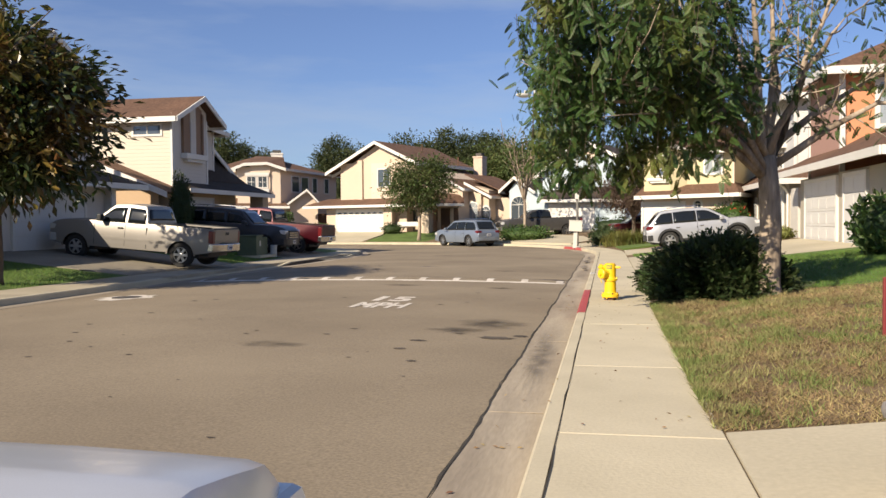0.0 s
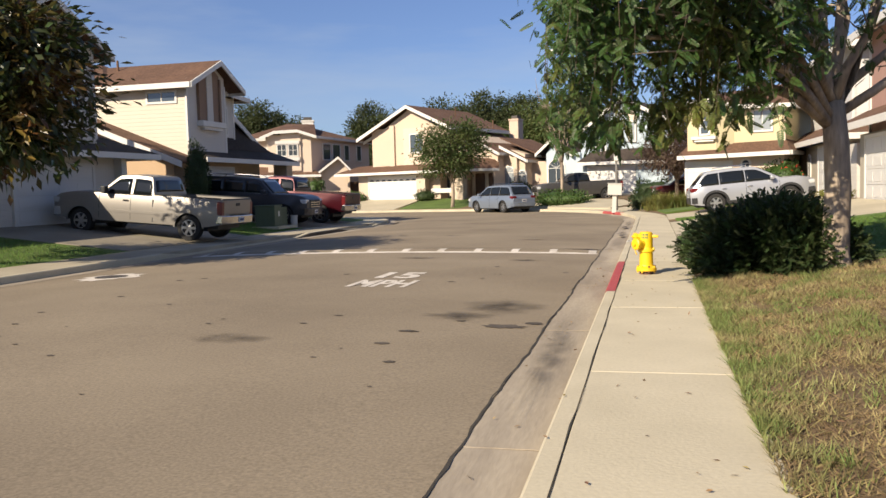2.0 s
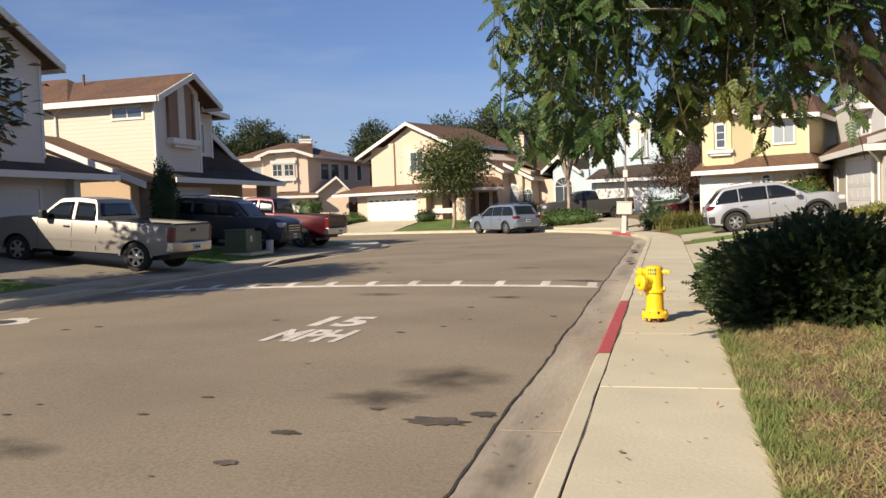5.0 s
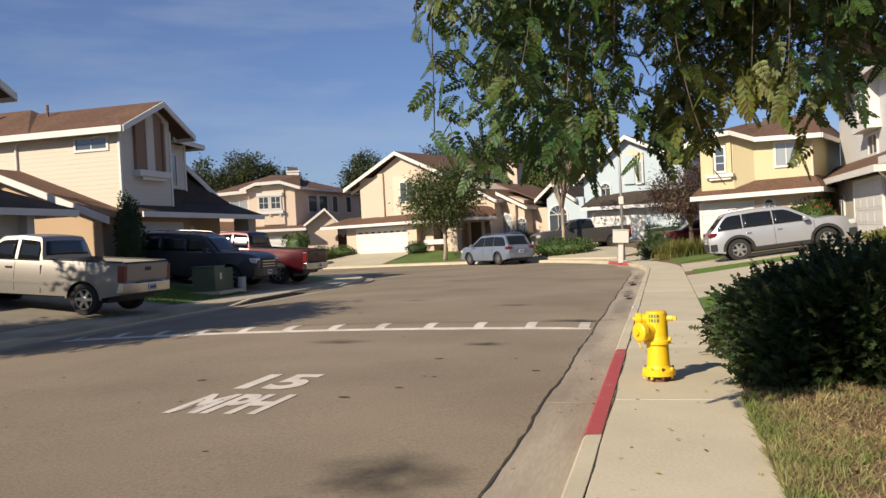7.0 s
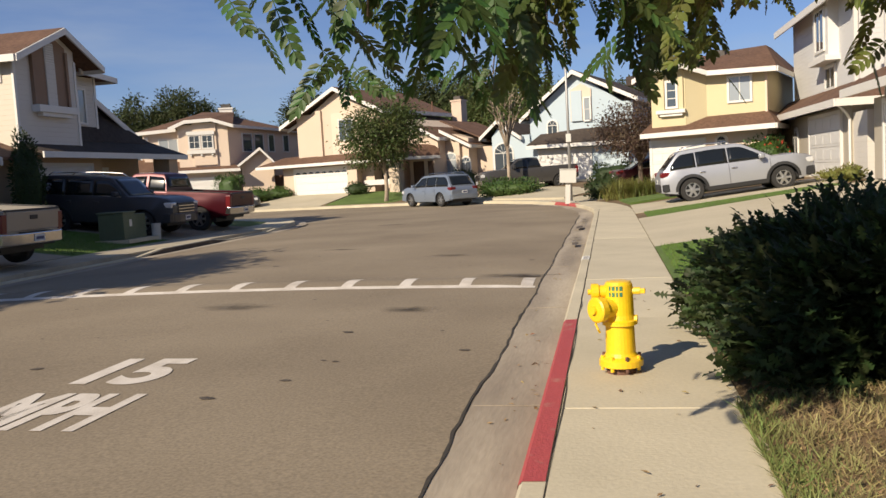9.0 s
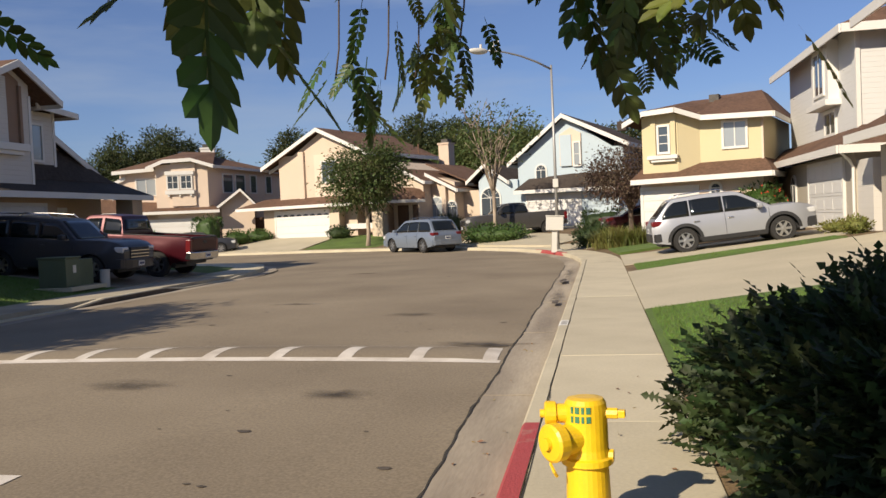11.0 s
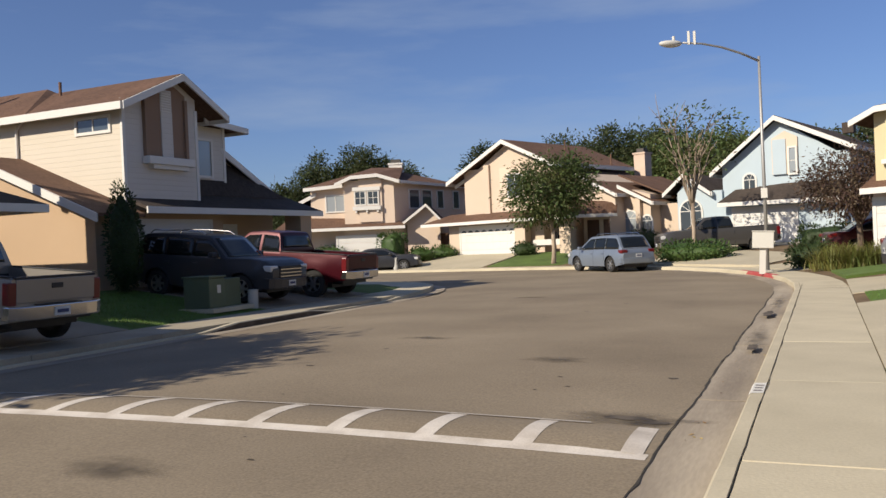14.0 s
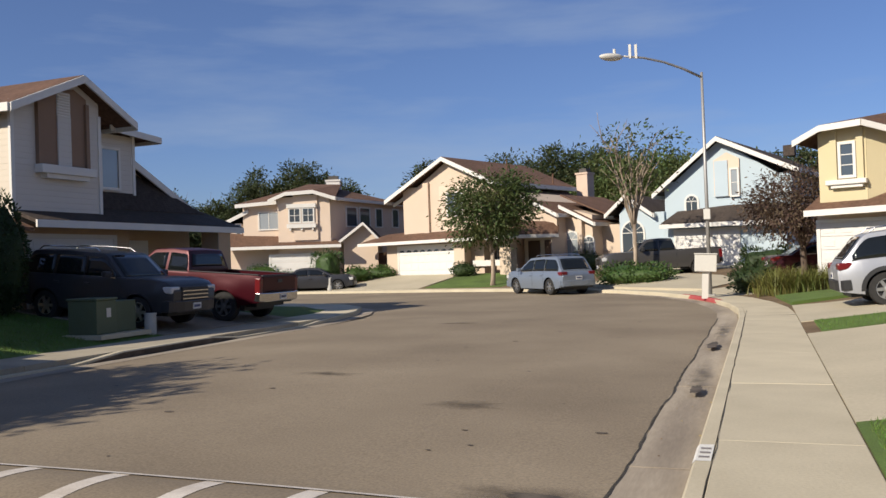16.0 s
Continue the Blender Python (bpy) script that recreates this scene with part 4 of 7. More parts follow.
wall(C, STUCCO_PEACH, 5.75, 8.3, 1.6, 6.0, 0.3, 2.9)
part("bay_rail", B(5.8, 8.2, 0.4, 0.6, 1.1, 1.45), WHITETRIM, C)
window(C, 6.9, 1.58, 1.9, 1.2, 1.0, panes=2)
part("porch_column", B(8.25, 9.05, -0.1, 0.5, 0.3, 2.5), STUCCO_PEACH, C)
wall(C, STUCCO_PEACH, 8.9, 10.8, 1.6, 6.0, 0.3, 2.9)
part("door", B(9.2, 10.0, 1.52, 1.6, 0.5, 2.5), DARKWOOD, C, "dark front door")
part("door", B(10.35, 10.75, 1.52, 1.6, 1.0, 2.5), DARKWOOD, C)
roof(C, SHINGLE, [(-2.7, -0.85, 2.82), (9.45, -0.85, 2.86), (8.6, 1.6, 3.75), (-1.6, 1.0, 3.4)], (0,))
roof(C, SHINGLE, [(9.45, -0.85, 2.86), (11.0, 2.0, 2.86), (10.6, 2.8, 3.6), (8.6, 1.6, 3.75)], (0,))
wall(C, STUCCO_PEACH, 8.0, 10.7, 2.4, 8.0, 0.3, 4.2)
gable_wall(C, STUCCO_PEACH, 6.8, 8.2, 10.7, 4.19, 5.5, 2.402, 8.0)
gable_roof(C, SHINGLE, 5.0, 7.4, 11.0, 4.8, 5.9, 4.05, 2.0, 9.0)
wall(C, STUCCO_PEACH, 10.7, 12.5, 3.4, 8.0, 0.3, 3.9)
part("pilaster", B(11.65, 11.95, 3.1, 3.42, 0.3, 3.7), STUCCO_PEACH, C)
arch_window(C, 11.1, 3.37, 1.2, 0.44, 1.3, pane=BLINDGLASS)
arch_window(C, 12.25, 3.37, 1.2, 0.3, 1.1, bars=3)
gable_wall(C, STUCCO_PEACH, 9.2, 10.4, 12.5, 3.88, 4.5, 3.402, 8.0)
gable_roof(C, SHINGLE, 8.0, 10.5, 12.85, 5.2, 4.62, 3.45, 3.0, 10.0, left=False)
roof(C, SHINGLE, [(10.0, 4.0, 5.3), (14.6, 4.0, 3.3), (14.6, 9.5, 3.3), (10.0, 9.5, 5.3)], (1,))
wall(C, STUCCO_PEACH, 12.5, 14.0, 4.6, 9.0, 0.3, 3.3)
chimney(C, BRICKY, 7.65, 8.5, 10.0, 10.9, 3.8, 7.05, cap=True)
fence = part("fence", B(14.0, 15.6, 4.95, 5.0, 0.5, 0.6), FENCEWOOD, C, "orange wooden fence")
for i in range(11):
    part("board", B(14.02 + i * 0.15, 14.15 + i * 0.15, 4.9, 4.95, 0.4, 2.3), FENCEWOOD, fence)
for x, y, z in ((5.4, 5.0, 7.3), (8.6, 5.5, 6.1)):
    vent_pipe(C, x, y, z, z + 0.7)

# the pale peach house with the box bay
Bh = thing("house", "pale peach two-storey house with box bay window", "house", pose(-28.5, 62.3, 0, 0, 0, 20))
wall(Bh, STUCCO_PEACH2, -1.05, 2.45, 0.0, 8.0, 0.3, 6.1, label="pale peach stucco wall")
wall(Bh, STUCCO_PEACH2, -3.6, -1.05, 0.9, 8.0, 0.3, 5.85)
wall(Bh, STUCCO_PEACH2, -5.6, -3.6, 1.2, 7.0, 0.3, 4.5)
part("side_wing", prism(bmesh.new(), [(2.452, 0.02), (7.3, 8.0), (2.452, 12.0)], "z", 0.3, 5.85), STUCCO_PEACH2, Bh)
part("side_wall", B(0.0, 2.44, 8.0, 14.0, 0.3, 6.0), STUCCO_PEACH2, Bh)
part("bay_panel", B(0.0, 1.62, -0.12, 0.0, 3.2, 6.2), STUCCO_PEACH2, Bh)
window(Bh, 0.10, -0.14, 4.86, 0.66, 0.85, rows=2)
window(Bh, 1.0, -0.14, 4.86, 0.66, 0.85, rows=2)
part("bay_frame", B(-0.42, 1.52, -0.30, -0.1, 4.02, 4.30), WHITETRIM, Bh)
part("bay_frame", B(-0.42, 1.52, -0.24, -0.1, 5.36, 5.62), WHITETRIM, Bh)
for x in (-0.2, 0.55, 1.3):
    part("bracket", B(x - 0.06, x + 0.06, -0.24, 0.0, 3.86, 4.02), WHITETRIM, Bh)
window(Bh, -1.85, 0.88, 4.62, 1.25, 1.1, pane=BLINDGLASS)
window(Bh, -4.0, 1.18, 4.0, 0.25, 0.9, panes=1)
roof(Bh, SHINGLE, [(-1.6, -0.5, 5.95), (-0.45, -0.5, 6.42), (1.4, -0.5, 6.5), (2.9, -0.5, 6.0), (2.6, 5.0, 7.3), (0.2, 5.0, 7.4)], (0, 1, 2), high=0.24)
roof(Bh, SHINGLE, [(-4.0, 0.4, 5.78), (-1.2, 0.4, 5.95), (0.3, 5.0, 7.38), (-0.2, 8.0, 7.3)], (0,), high=0.24)
roof(Bh, SHINGLE, [(2.9, -0.5, 6.0), (2.9, 14.5, 6.0), (0.4, 12.0, 7.2), (2.0, 5.0, 7.35)], (0,), high=0.22)
roof(Bh, SHINGLE, [(-5.25, 0.8, 4.5), (-3.2, 0.8, 5.45), (-3.2, 7.0, 5.45), (-5.25, 7.0, 4.5)], (0,), high=0.26)
roof(Bh, SHINGLE, [(-5.9, -0.6, 2.9), (3.2, -0.6, 2.86), (2.4, 0.9, 3.4), (-5.0, 1.2, 3.9)], (0,), high=0.2)
garage_door(Bh, -1.6, 1.6, 0.5, 2.2, -0.05)
part("gable", prism(bmesh.new(), [(3.0, 2.9), (5.6, 2.9), (4.6, 4.2)], "y", 0.6, 4.0), STUCCO_PEACH2, Bh)
wall(Bh, STUCCO_PEACH2, 3.2, 5.5, 0.6, 4.0, 0.3, 2.9)
roof(Bh, SHINGLE, [(2.7, 0.1, 2.9), (4.6, 0.1, 4.3), (4.6, 4.0, 4.3), (2.7, 4.0, 2.9)], (0,))
roof(Bh, SHINGLE, [(4.6, 0.1, 4.3), (5.9, 0.1, 2.9), (5.9, 4.0, 2.9), (4.6, 4.0, 4.3)], (0,))
for t in (0.24, 0.40, 0.58, 0.80):
    window(Bh, 2.452 + 4.848 * t + 0.02, 0.02 + 7.98 * t - 0.012, 4.75, 1.1 if t < 0.5 else 0.7, 1.25, rz=58.7, panes=1)
roof(Bh, SHINGLE, [(2.6, -0.5, 6.02), (7.8, 8.1, 5.82), (2.6, 12.5, 5.82), (1.6, 5.0, 7.3)], (0,))
chimney(Bh, WHITETRIM, 1.5, 2.5, 5.0, 5.9, 6.6, 7.55)
part("gate", B(5.5, 6.6, 0.9, 0.98, 0.4, 2.2), DARKWOOD, Bh, "dark wooden side gate")

# the pale blue house
D = thing("house", "pale blue stucco house with tall white-trimmed gable", "house", pose(-1.5, 60, 0, 0, 0, -15))
wall(D, STUCCO_BLUE, -3.1, 3.6, 0.6, 9.0, 0.3, 5.4, label="pale blue stucco wall")
gable_wall(D, STUCCO_BLUE, -3.1, 0.0, 3.7, 4.9, 7.4, 0.602, 8.9)
gable_roof(D, SHINGLE_DARK, -3.6, 0.0, 4.0, 4.82, 7.6, 5.6, 0.1, 12.0, high=0.26)
part("recess", prism(bmesh.new(), [(-0.3, 4.4), (1.05, 4.4), (1.05, 6.35), (0.4, 6.72), (-0.3, 6.35)], "y", 0.50, 0.61), STUCCO_PEACH2, D, "pale recess in the gable")
part("recess_side", B(-0.25, 0.45, 0.44, 0.52, 4.4, 6.3), STUCCO_BLUE, D)
window(D, 0.78, 0.49, 5.1, 0.32, 1.35, panes=1, rows=2, pane=BLINDGLASS)
arch_window(D, -1.58, 0.58, 3.75, 0.3, 0.5, bars=3)
wall(D, STUCCO_BLUE, -3.0, 3.4, 0.0, 0.7, 0.3, 2.9)
garage_door(D, -2.3, 1.0, 0.75, 2.62, -0.05)
roof(D, SHINGLE_DARK, [(-2.95, -0.7, 3.05), (3.6, -0.7, 3.0), (2.9, 1.6, 4.6), (-2.0, 1.6, 4.3)], (0,), high=0.22)
wall(D, STUCCO_BLUE, -5.75, -3.1, 0.4, 6.0, 0.3, 3.8)
gable_wall(D, STUCCO_BLUE, -5.75, -5.1, -4.0, 3.79, 4.6, 0.402, 6)
arch_window(D, -4.95, 0.38, 1.2, 0.62, 1.5, bars=5)
gable_roof(D, SHINGLE_DARK, -6.45, -5.2, -3.6, 3.85, 4.9, 3.75, 0.0, 7.0, high=0.24)
part("roof_vent", B(2.2, 2.8, 5.0, 5.5, 6.7, 7.3), SHINGLE_DARK, D)

# the yellow house
E = thing("house", "yellow stucco two-storey house with brown hip roof", "house", pose(4.5, 43, 0, 0, 0, -20))
wall(E, STUCCO_YELLOW, -2.1, -0.65, -0.3, 5.0, 2.6, 5.45, label="yellow stucco bay")
wall(E, STUCCO_YELLOW, -0.65, 2.46, 0.25, 7.0, 2.6, 5.1)
part("bay_wing", prism(bmesh.new(), [(-0.66, -0.29), (0.1, 0.26), (-0.66, 0.26)], "z", 2.6, 5.3), STUCCO_YELLOW, E)
window(E, -1.22, -0.32, 4.3, 0.36, 1.0, panes=1, rows=3)
for x in (-1.62, -0.82):
    part("pilaster", B(x - 0.1, x + 0.1, -0.40, -0.3, 3.6, 5.4), STUCCO_YELLOW, E)
part("planter_box", B(-1.85, -0.62, -0.55, -0.3, 3.50, 3.66, bevel=0.02), WHITETRIM, E)
part("planter_foot", B(-1.7, -0.75, -0.48, -0.3, 3.40, 3.50), WHITETRIM, E)
window(E, 1.43, 0.23, 4.32, 0.82, 0.95, pane=BLINDGLASS)
part("corner_board", B(2.42, 2.50, 0.2, 0.3, 2.9, 5.05), STUCCO_PEACH2, E)
roof(E, SHINGLE, [(-2.75, -0.8, 5.05), (-1.9, -0.8, 5.45), (-0.65, -0.8, 5.5), (0.25, -0.25, 5.15), (0.3, 3.6, 6.2), (-1.0, 3.6, 6.2)], (0, 1, 2))
roof(E, SHINGLE, [(0.2, -0.25, 5.15), (2.95, -0.25, 5.05), (1.9, 3.6, 6.35), (0.2, 3.6, 6.3)], (0,))
roof(E, SHINGLE, [(2.95, -0.25, 5.05), (2.95, 8.0, 5.05), (1.9, 5.0, 6.35), (1.9, 3.6, 6.35)], (0,))
roof(E, SHINGLE, [(-2.75, -0.8, 5.05), (-1.0, 3.6, 6.2), (-1.0, 6.0, 6.2), (-2.75, 8.0, 5.05)])
chimney(E, IRON, -0.05, 0.35, 2.6, 3.0, 5.7, 6.25, cap=False)
wall(E, STUCCO_PEACH2, -2.3, 2.5, 0.0, 7.0, 0.2, 2.6)
garage_door(E, -2.2, -0.05, 0.55, 2.30, -0.05)
arch_window(E, 0.7, -0.02, 1.9, 0.16, 0.35, bars=2)
roof(E, SHINGLE, [(-2.5, -0.7, 2.74), (2.95, -0.7, 2.80), (2.5, 0.3, 3.35), (-2.2, 0.3, 3.3)], (0,))
roof(E, SHINGLE, [(2.95, -0.7, 2.80), (2.95, 7, 2.80), (2.45, 7, 3.35), (2.5, 0.3, 3.35)], (0,))

# the white-grey house above the silver SUV; built in world axes
F = thing("house", "pale grey two-storey house with white garage door", "house", pose(0, 0, 0))
wall(F, STUCCO_BEIGE, 8.1, 16, 34.9, 47.0, 0.3, 2.95, label="beige ground-floor wall")
gF = thing("garage_front", "", "")
gF.parent = F
gF.matrix_basis = pose(8.1, 40.6, 0, 0, 0, -90)
garage_door(gF, 0.3, 4.6, 0.62, 2.75, -0.05)
arch_window(gF, -2.2, -0.03, 1.3, 0.3, 0.9, bars=3)
wall(F, STUCCO_WHITE, 8.6, 16, 36.2, 45.5, 2.95, 7.0, label="pale grey lap-sided upper wall")
part("corner_board", B(8.55, 8.68, 36.14, 36.26, 3.0, 7.0), WHITETRIM, F)
part("bay_box", B(8.25, 8.6, 38.2, 40.4, 4.9, 6.9), WHITETRIM, F, "white box bay on the side wall")
part("bay_sill", B(8.1, 8.6, 38.0, 40.6, 4.72, 4.9), WHITETRIM, F)
window(F, 8.24, 39.3, 5.9, 1.2, 1.4, rz=-90)
window(F, 8.58, 39.3, 4.2, 1.3, 0.7, rz=-90)
roof(F, SHINGLE, [(7.5, 48.0, 3.16), (7.5, 34.3, 3.16), (8.7, 36.1, 3.85), (8.7, 47, 3.85)], (0,), high=0.24)
roof(F, SHINGLE, [(7.5, 34.3, 3.16), (16, 34.3, 3.16), (16, 36.3, 3.95), (8.7, 36.1, 3.85)], (0,), high=0.24)
roof(F, SHINGLE, [(8.0, 46.2, 6.9), (8.0, 35.6, 6.9), (12.5, 38.0, 8.6), (12.5, 44, 8.6)], (0,), high=0.26)
roof(F, SHINGLE, [(8.0, 35.6, 6.9), (16.5, 35.6, 6.9), (12.5, 38.0, 8.6)], (0,), high=0.26)
part("downspout", tube(bmesh.new(), [(7.56, 34.5, 3.0), (7.9, 34.7, 2.7), (8.04, 34.85, 2.5), (8.04, 34.85, 0.6)], 0.045, 8), WHITETRIM, F)
wall(F, STUCCO_GREYSIDE, 8.15, 9.0, 33.4, 34.9, 0.3, 2.7)

# the salmon house beside the near lawn
G = thing("house", "salmon stucco two-storey house with cream garages", "house", pose(0, 0, 0))
wall(G, STUCCO_BEIGE, 8.0, 16, 20.5, 32.2, 0.3, 2.95, label="cream ground-floor wall")
gG = thing("garage_front", "", "")
gG.parent = G
gG.matrix_basis = pose(8.0, 31.6, 0, 0, 0, -90)
garage_door(gG, 0.5, 4.9, 0.62, 2.75, -0.05)
garage_door(gG, 5.9, 8.2, 0.62, 2.75, -0.05, cols=2)
wall(G, STUCCO_SALMON_SHADED, 8.3, 8.6, 27.5, 32.0, 2.95, 6.6)
wall(G, STUCCO_SALMON, 8.302, 16, 27.48, 31.9, 2.95, 6.6, label="salmon upper wall")
part("corner_board", B(8.24, 8.40, 27.38, 27.54, 3.0, 6.6), WHITETRIM, G)
part("corner_board", B(8.24, 8.34, 31.9, 32.06, 3.0, 6.6), WHITETRIM, G)
window(G, 10.0, 27.46, 5.3, 1.0, 1.4, pane=BLINDGLASS, trim=0.16)
roof(G, SHINGLE, [(7.6, 33.0, 6.5), (7.6, 26.8, 6.5), (12, 29.5, 8.4), (12, 31, 8.4)], (0,), high=0.26)
roof(G, SHINGLE, [(7.6, 26.8, 6.5), (17, 26.8, 6.5), (17, 29.5, 8.4), (12, 29.5, 8.4)], (0,), high=0.26)
roof(G, SHINGLE, [(7.3, 32.8, 3.3), (7.3, 19.8, 3.3), (9.0, 21.0, 4.2), (9.0, 32, 4.2)], (0,), high=0.24)
roof(G, SHINGLE, [(7.3, 19.8, 3.3), (17, 19.8, 3.3), (17, 22.0, 4.4), (9.0, 21.0, 4.2)], (0,), high=0.24)
roof(G, SHINGLE, [(9.0, 21.0, 4.2), (17, 22, 4.4), (17, 27.6, 4.6), (9.0, 27.6, 4.2)])

# ---------------------------------------------------------------- vehicles
def outline_offset(poly, d):
    """Shrinks an outline towards its middle by about d."""
    cx = sum(p[0] for p in poly) / len(poly)
    cz = sum(p[1] for p in poly) / len(poly)
    return [(x + (d if x < cx else -d) * min(1, abs(x - cx) / 0.5), z - d * 0.8 * (1 if z > cz else 0)) for x, z in poly]


def wheel(P, x, y, r, side, rim=None, width=0.24):
    t = bmesh.new()
    lathe(t, [(r * 0.62, -width / 2), (r * 0.94, -width / 2), (r, -width * 0.36), (r, width * 0.36), (r * 0.94, width / 2), (r * 0.62, width / 2)], 28, (0, 0, 0), "y", cap=False)
    tyre = part("wheel", t, TYRE, P, "black rubber tyre")
    tyre.matrix_basis = pose(x, y, r)
    b = bmesh.new()
    lathe(b, [(r * 0.63, -width * 0.42 * side), (r * 0.64, width * 0.30 * side), (r * 0.55, width * 0.14 * side), (0.03, width * 0.12 * side)], 24, (0, 0, 0), "y")
    part("barrel", b, BLACKPLASTIC, tyre)
    b = bmesh.new()
    lathe(b, [(r * 0.645, width * 0.34 * side), (r * 0.66, width * 0.45 * side), (r * 0.57, width * 0.45 * side), (r * 0.57, width * 0.34 * side)], 24, (0, 0, 0), "y", cap=False)
    for k in range(6):
        a = k * math.tau / 6
        ca, sa = math.cos(a), math.sin(a)
        w = 0.042
        pts = [(ca * r * 0.06 - sa * w, sa * r * 0.06 + ca * w), (ca * r * 0.06 + sa * w, sa * r * 0.06 - ca * w), (ca * r * 0.6 + sa * w * 0.8, sa * r * 0.6 - ca * w * 0.8), (ca * r * 0.6 - sa * w * 0.8, sa * r * 0.6 + ca * w * 0.8)]
        prism(b, pts, "y", width * 0.28 * side, width * 0.42 * side)
    lathe(b, [(r * 0.17, width * 0.2 * side), (r * 0.17, width * 0.44 * side), (r * 0.12, width * 0.46 * side)], 14, (0, 0, 0), "y")
    part("rim", b, rim or RIM, tyre, "alloy rim with six spokes")
    return tyre


def shell(P, name, paint, xs, low, top, half, rows, cap_front=True, cap_rear=True, label="", bed_end=None, bed_floor=0.0, crown=0.03, under=None):
    """A curved body shell: columns along x, sides from low(x) to top(x) with half-width half(x, z), and a crowned or hollow top."""
    bm = bmesh.new()
    cols = []
    for x in xs:
        z0, z1 = low(x), top(x)
        side = [(half(x, z0 + (z1 - z0) * f), z0 + (z1 - z0) * f) for f in rows]
        w = side[-1][0]
        if bed_end is not None and x <= bed_end:
            over = [(w - 0.03, z1 + 0.012), (w - 0.10, z1 + 0.008), (w - 0.11, bed_floor), (0.3, bed_floor), (0.0, bed_floor)]
        else:
            over = [(w * 0.985, z1 + crown * 0.45), (w * 0.93, z1 + crown * 0.7), (w * 0.7, z1 + crown * 0.85), (w * 0.35, z1 + crown * 0.97), (0.0, z1 + crown)]
        half_line = side + over
        line = [(-y, z) for y, z in half_line] + [(y, z) for y, z in half_line[-2::-1]]
        cols.append([bm.verts.new((x, y, z)) for y, z in line])
    for c0, c1 in zip(cols, cols[1:]):
        for i in range(len(c0) - 1):
            bm.faces.new((c0[i], c1[i], c1[i + 1], c0[i + 1]))
    if cap_rear:
        bm.faces.new(cols[0])
    if cap_front:
        bm.faces.new(cols[-1][::-1])
    bmesh.ops.recalc_face_normals(bm, faces=bm.faces[:])
    bm.normal_update()
    for e in bm.edges:
        if len(e.link_faces) == 2 and e.calc_face_angle(0) > 0.55:
            e.smooth = False
    return part(name, bm, paint, P, label, smooth=True)


def skin(bm, grid, thick):
    """A thin curved panel through a grid of points, thickened towards the inside."""
    vs = [[bm.verts.new(p) for p in row] for row in grid]
    for r0, r1 in zip(vs, vs[1:]):
        for i in range(len(r0) - 1):
            bm.faces.new((r0[i], r0[i + 1], r1[i + 1], r1[i]))
    bmesh.ops.recalc_face_normals(bm, faces=bm.faces[:])
    bmesh.ops.solidify(bm, geom=bm.faces[:], thickness=thick)
    return bm


